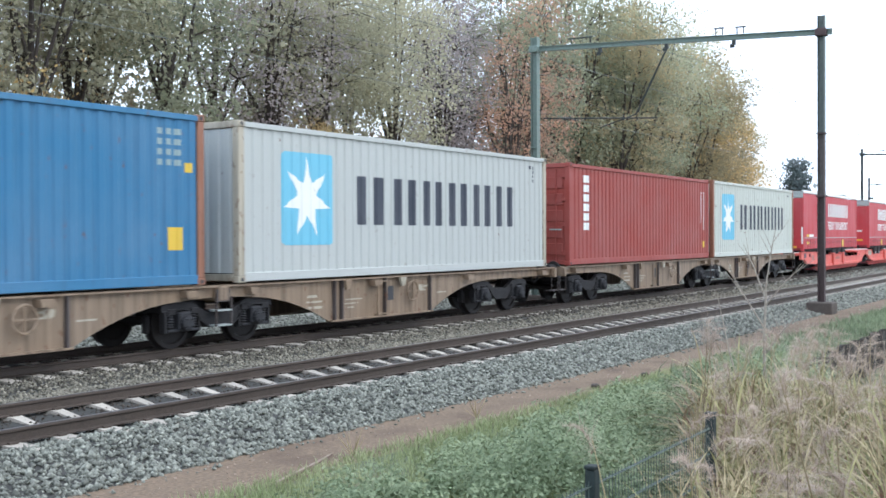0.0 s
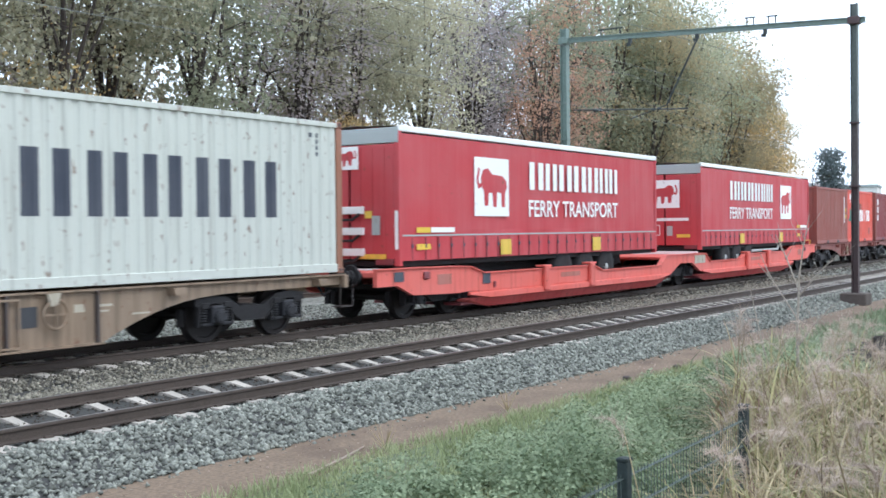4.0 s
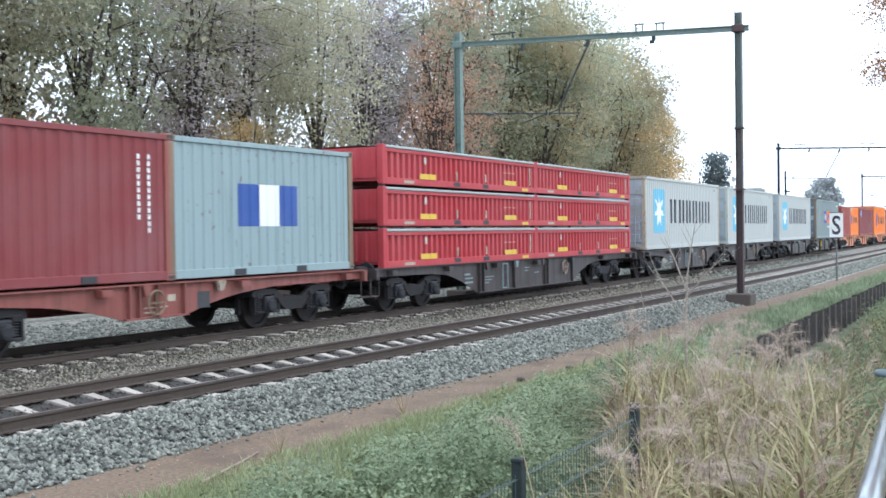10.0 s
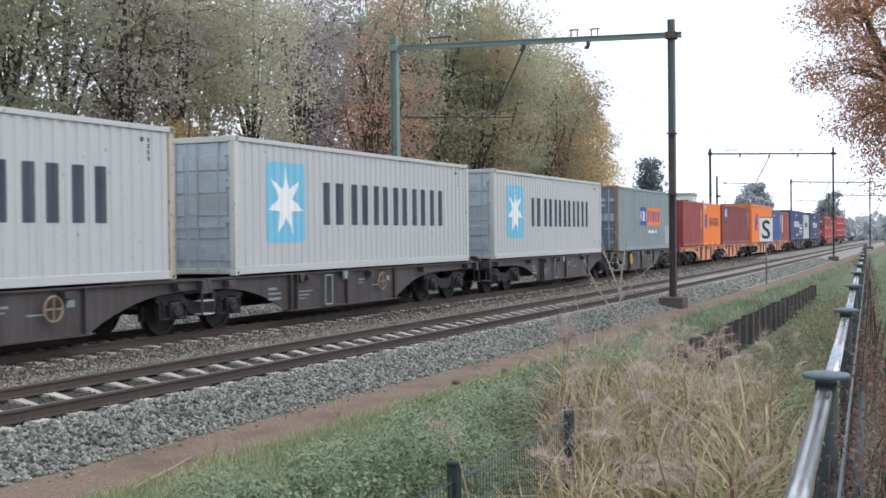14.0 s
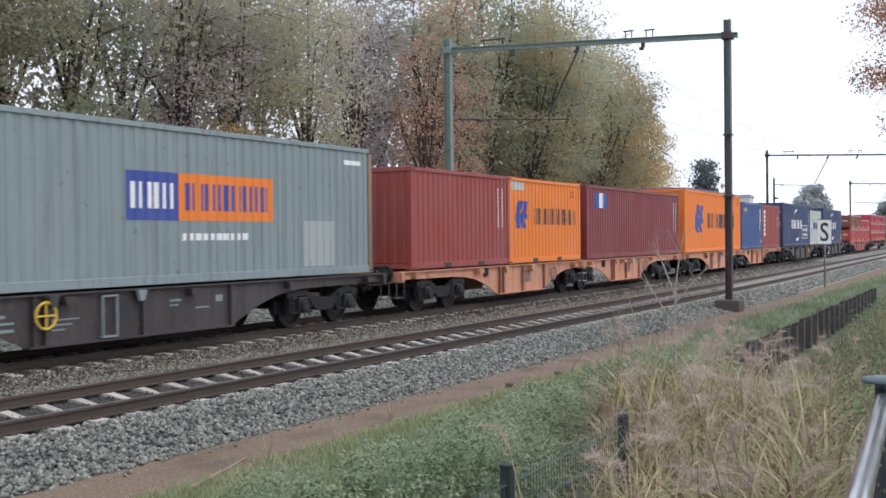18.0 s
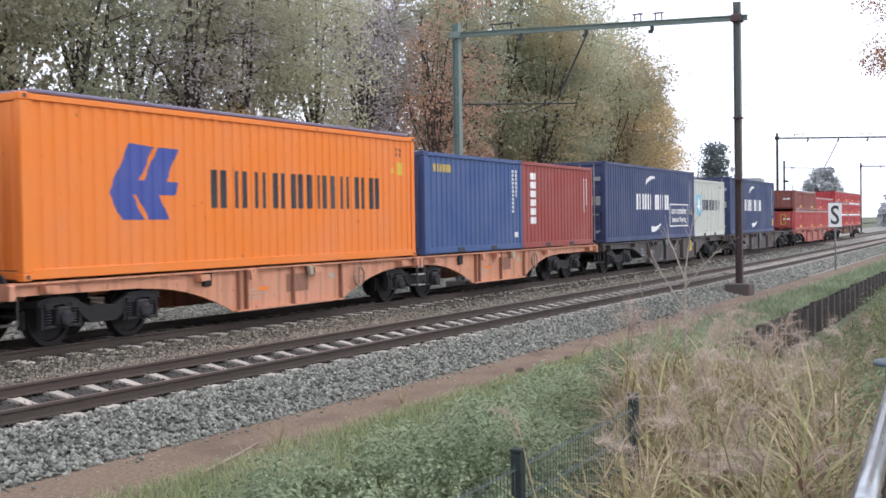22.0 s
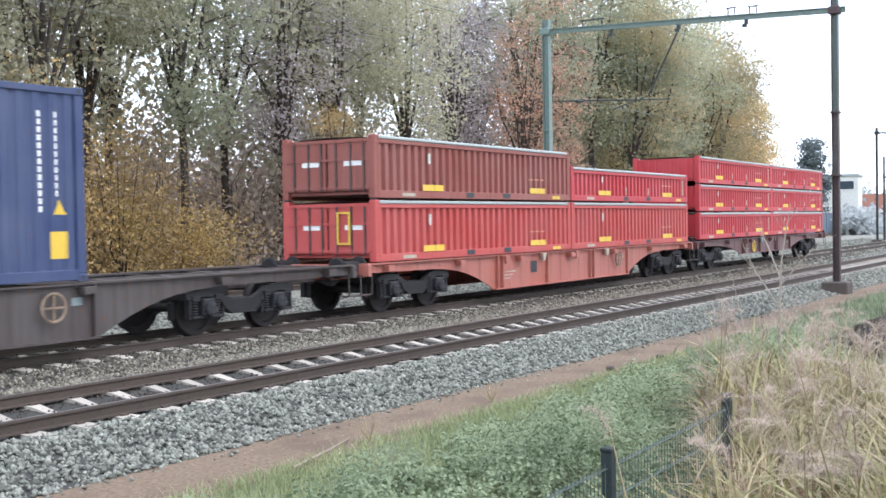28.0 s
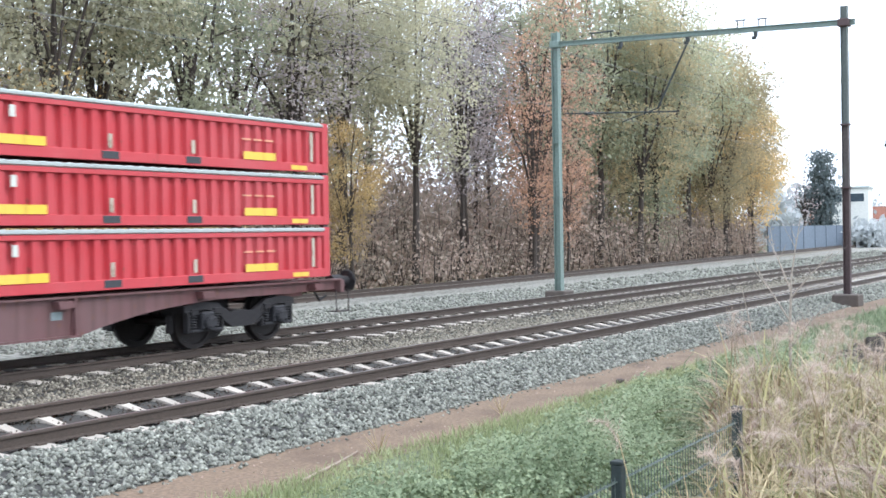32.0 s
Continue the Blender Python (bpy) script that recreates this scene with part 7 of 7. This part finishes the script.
def sapling():
    ob = thing("sapling", "bare pale sapling standing in the reeds", "sapling", at=pose(15.2, 4.95, -0.6))
    s = Shape().tube([(0, 0, -0.1), (0.01, 0.01, 1.2), (0, -0.02, 1.75)], [0.024, 0.02, 0.013], 6)
    rng = random.Random(5)
    for z, dx, dy, dz in ((1.25, -0.1, 0.5, 0.75), (1.55, 0.05, -0.55, 0.6), (1.7, 0.0, -0.16, 0.95), (1.68, 0.02, 0.3, 0.7), (0.9, 0.1, -0.42, 0.55)):
        end = Vector((dx, dy, z + dz))
        mid = Vector((dx * 0.42, dy * 0.5, z + dz * 0.55))
        limb = part("limb", Shape().tube([(0, 0, z), mid, end], [0.012, 0.009, 0.003], 5), pale_bark, ob)
        for k in range(3):
            tip = mid.lerp(end, 0.3 + 0.3 * k) + Vector((rng.uniform(-0.1, 0.1), rng.uniform(-0.22, 0.22), rng.uniform(0.08, 0.25)))
            part("twig", Shape().tube([mid.lerp(end, 0.2 * k), tip], [0.005, 0.002], 4), pale_bark, limb)
    part("side_stem", Shape().tube([(0.1, 0.25, 0.0), (0.05, 0.5, 0.9), (-0.1, 0.62, 1.7)], [0.014, 0.011, 0.004], 5), pale_bark, ob)
    part("trunk", s, pale_bark, ob)
    for x, y in ((12.2, 7.6), (9.4, 7.35)):
        w = Shape()
        for _ in range(14):
            w.tube([(0, 0, 0), (rng.uniform(-0.12, 0.12), rng.uniform(-0.12, 0.12), rng.uniform(0.12, 0.3))], [0.004, 0.002], 4, False)
        solid("path_weed", w, leaf_straw, "small dry weed tuft on the earth path", "weed", "weeds on the path", "stuff", at=pose(x, y, -0.37))
    b = Shape().tube([(8.0, 7.15, -0.36), (8.7, 7.3, -0.33), (9.3, 7.55, -0.345)], [0.012, 0.014, 0.008], 6)
    solid("fallen_branch", b, plume_beige, "pale fallen branch lying on the path's edge", "branch")
    c = Shape().box(-0.08, 0.08, -0.06, 0.06, 0, 0.07, 0.02)
    for x, v in ((17.3, 6.9), (15.6, 7.0)):
        solid("clod", c, bark, "dark clod of earth on the path's edge", "clod", "clods", at=pose(x, v + bend(x), -0.38, 0, 0, 30))


def far_tree(name, label, seed, x, y, height, leaf, spread, count, low, size, clumps=60, loose=1.0):
    ob = tree_kind(name, label, seed, height, leaf, count, spread, low, size, 0.12 + height * 0.012, clumps, 1.0, loose)
    ob.matrix_basis = pose(x, y, -0.3)
    tagged(ob, group="single trees")
    return ob


def build_background():
    far_tree("tree", "dark conifer behind the far track", 41, 130.0, 38.8, 11.2, leaf_conifer, 1.7, 9000, 0.02, 0.22, 80)
    far_tree("tree", "oak with orange-brown leaves overhanging the footpath", 42, 28.0, 1.75, 9.4, leaf_oak, 3.1, 78000, 0.3, 0.042, 170, 0.62)
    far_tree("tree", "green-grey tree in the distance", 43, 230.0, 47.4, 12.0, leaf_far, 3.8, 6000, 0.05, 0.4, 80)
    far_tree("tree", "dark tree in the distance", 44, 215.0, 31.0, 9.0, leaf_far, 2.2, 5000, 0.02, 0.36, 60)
    far_tree("tree", "bare thin tree in the distance", 45, 128.0, 40.0, 8.0, leaf_brown, 2.0, 500, 0.3, 0.2)
    # blue-grey screen wall
    wall = thing("screen_wall", "blue-grey panel wall beyond the tracks", "wall", kind="structure")
    a, b = Vector((112.0, 38.6)), Vector((128.5, 35.5))
    for i in range(7):
        p, q = a + (b - a) * i / 7, a + (b - a) * (i + 1) / 7
        d = (q - p).normalized()
        n = Vector((-d.y, d.x)) * 0.05
        s = Shape().loft([[(u.x, u.y, z) for u in (p, q, q + n, p + n)] for z in (-0.6, 2.15)])
        part("panel", s, panel_blue, wall)
        part("post", Shape().box(p.x - 0.06, p.x + 0.06, p.y - 0.06, p.y + 0.06, -0.6, 2.2), panel_blue, wall)
    post = thing("signal_post", "thin dark post behind the tracks", "post", at=pose(100.0, 23.75, -0.3))
    part("pole", Shape().tube([(0, 0, -0.3), (0, 0, 7.0)], [0.11, 0.08], 8), steel_dark, post)
    part("bracket", Shape().box(-0.08, 0.08, -0.35, 0.1, 5.2, 5.35), steel_dark, post)
    # white building
    house = thing("building", "white flat-roofed building with dark windows far off", "building", at=pose(150.0, 41.2, -0.3, 0, 0, 100))
    part("wall", Shape().box(-2.6, 2.6, -3.2, 3.2, 0, 7.0, 0.03), render_white, house)
    part("roof", Shape().box(-2.75, 2.75, -3.35, 3.35, 7.0, 7.3, 0.03), paints["tarp"], house)
    for x in (-1.3, 1.3):
        w = part("window", Shape().box(x - 0.9, x + 0.9, 3.2, 3.25, 5.3, 6.5), render_white, house)
        part("pane", Shape().box(x - 0.8, x + 0.8, 3.25, 3.27, 5.4, 6.4), glass_dark, w)
    low = thing("building", "low brick shed with tiled roof far off", "building", at=pose(175.0, 47.0, -0.3, 0, 0, 95))
    part("wall", Shape().box(-6, 6, -4, 4, 0, 3.0), roof_tile, low)
    part("roof", Shape().loft([[(-6.3, -4.4, 3.0), (-6.3, 4.4, 3.0), (-6.3, 0, 5.2)], [(6.3, -4.4, 3.0), (6.3, 4.4, 3.0), (6.3, 0, 5.2)]]), roof_tile, low)
    # hedges and far woods
    rng = np.random.default_rng(51)
    pts, sizes = [], []
    for x0, y0, x1, y1, h, n in ((128, 33.5, 160, 40, 2.6, 9000), (240, 70, 700, 140, 9, 16000), (420, -40, 700, 60, 8, 12000), (260, 10, 420, 14, 5, 7000), (150, 52, 330, 92, 8, 9000), (245, 38, 300, 19, 5, 6000)):
        t = rng.uniform(0, 1, n)
        c = np.stack([x0 + (x1 - x0) * t, y0 + (y1 - y0) * t, np.abs(rng.normal(size=n)) * h * 0.33 - 0.3 + h * 0.2 * np.sin(t * 40)], -1)
        pts.append(c + rng.normal(size=(n, 3)) * (0.8, 1.0, 0.3))
        sizes.append(rng.uniform(0.3, 0.6, n) * (1 if h < 4 else 2.4))
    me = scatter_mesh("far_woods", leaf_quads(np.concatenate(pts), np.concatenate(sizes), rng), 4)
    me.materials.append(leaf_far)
    tagged(new("far_woods", me), "hazy hedges and woods on the horizon", "woods", kind="stuff")
    loco = thing("locomotive", "yellow diesel locomotive standing on a side track", "locomotive", at=pose(183.0, 37.0, 0.1, 0, 0, 8))
    part("cab", Shape().box(-5, -2.2, -1.45, 1.45, 1.1, 4.1, 0.12), paints["yellow"], loco)
    part("engine_hood", Shape().box(-2.2, 6, -1.0, 1.0, 1.1, 3.0, 0.1), paints["yellow"], loco)
    part("underframe", Shape().box(-5.6, 6.4, -1.3, 1.3, 0.55, 1.1, 0.05), running, loco)
    for y in (-0.7, 0.7):
        part("windscreen", Shape().box(-5.03, -5.0, y - 0.45, y + 0.45, 2.9, 3.7), glass_dark, loco)
        part("buffer", cached(("buffer",), buffer_shape), running, loco, at=pose(-5.6, y * 1.25, 1.0))
    for x in (-3.6, -1.8, 2.8, 4.6):
        part("wheelset", cached(("wheelset",), wheel_shape), wheel_steel, loco, at=pose(x, 0, 0.4))


# ---- everything, large things first ----
portal(33.7, mast_brown, mast_green, "steel portal with a green and a rust-brown mast")
for px in (91.0, 148.0, 206.0):
    portal(px, steel_dark, steel_dark, "dark steel portal further down the line", 0.7)
portal(-24.0, mast_brown, mast_green, "steel portal with a green and a rust-brown mast")
build_wires()
build_train()
speed_sign()
build_wood()
build_background()
railing()
fence()
sheet_piling()
build_verge()
sapling()
scatter_ballast("ballast_stones", "grey crushed stone ballast on the shoulder", stone, [(3.5, 14, 7.85, 9.3, 620, 0.036), (14, 24, 7.85, 9.3, 480, 0.038), (24, 44, 7.85, 9.2, 200, 0.046), (3.5, 30, 7.6, 7.9, 60, 0.024), (14, 40, 16.4, 21.9, 60, 0.055), (40, 110, 16.4, 21.9, 16, 0.1), (44, 90, 8.0, 9.1, 70, 0.07), (50, 90, 11.6, 13.5, 40, 0.07), (20, 60, 24.6, 26.4, 40, 0.05)], 4)
scatter_ballast("middle_ballast", "mossy tan crushed stone between the two tracks", stone_moss, [(6, 24, 11.6, 13.6, 400, 0.031), (24, 50, 11.6, 13.4, 150, 0.04)], 7)
scatter_ballast("track_ballast", "brownish crushed stone beside the rails", stone_brown, [(3.5, 20, 11.0, 11.7, 300, 0.027), (20, 44, 11.0, 11.7, 130, 0.038), (8, 22, 13.1, 14.2, 300, 0.03), (22, 44, 13.1, 14.2, 130, 0.04), (12, 44, 15.7, 16.5, 120, 0.04), (44, 90, 13.1, 16.3, 30, 0.07)], 5)
scatter_ballast("track_gravel", "dark brown crushed stone between the rails", stone_inner, [(3.5, 20, 9.45, 11.05, 300, 0.018), (20, 44, 9.45, 11.05, 140, 0.022), (12, 44, 14.1, 15.75, 160, 0.022)], 6)
build_track("near_track", near_track, "empty near track with rusty rails on pale concrete sleepers", 3.0, 200, 0.0, 160)
build_track("far_track", far_track, "far track under the train with concrete sleepers", 8.0, 200, 0.0, 130)
build_track("side_track", side_track, "rusty side track at the wood's edge", 14.0, 150, -0.14, 90)
motions()
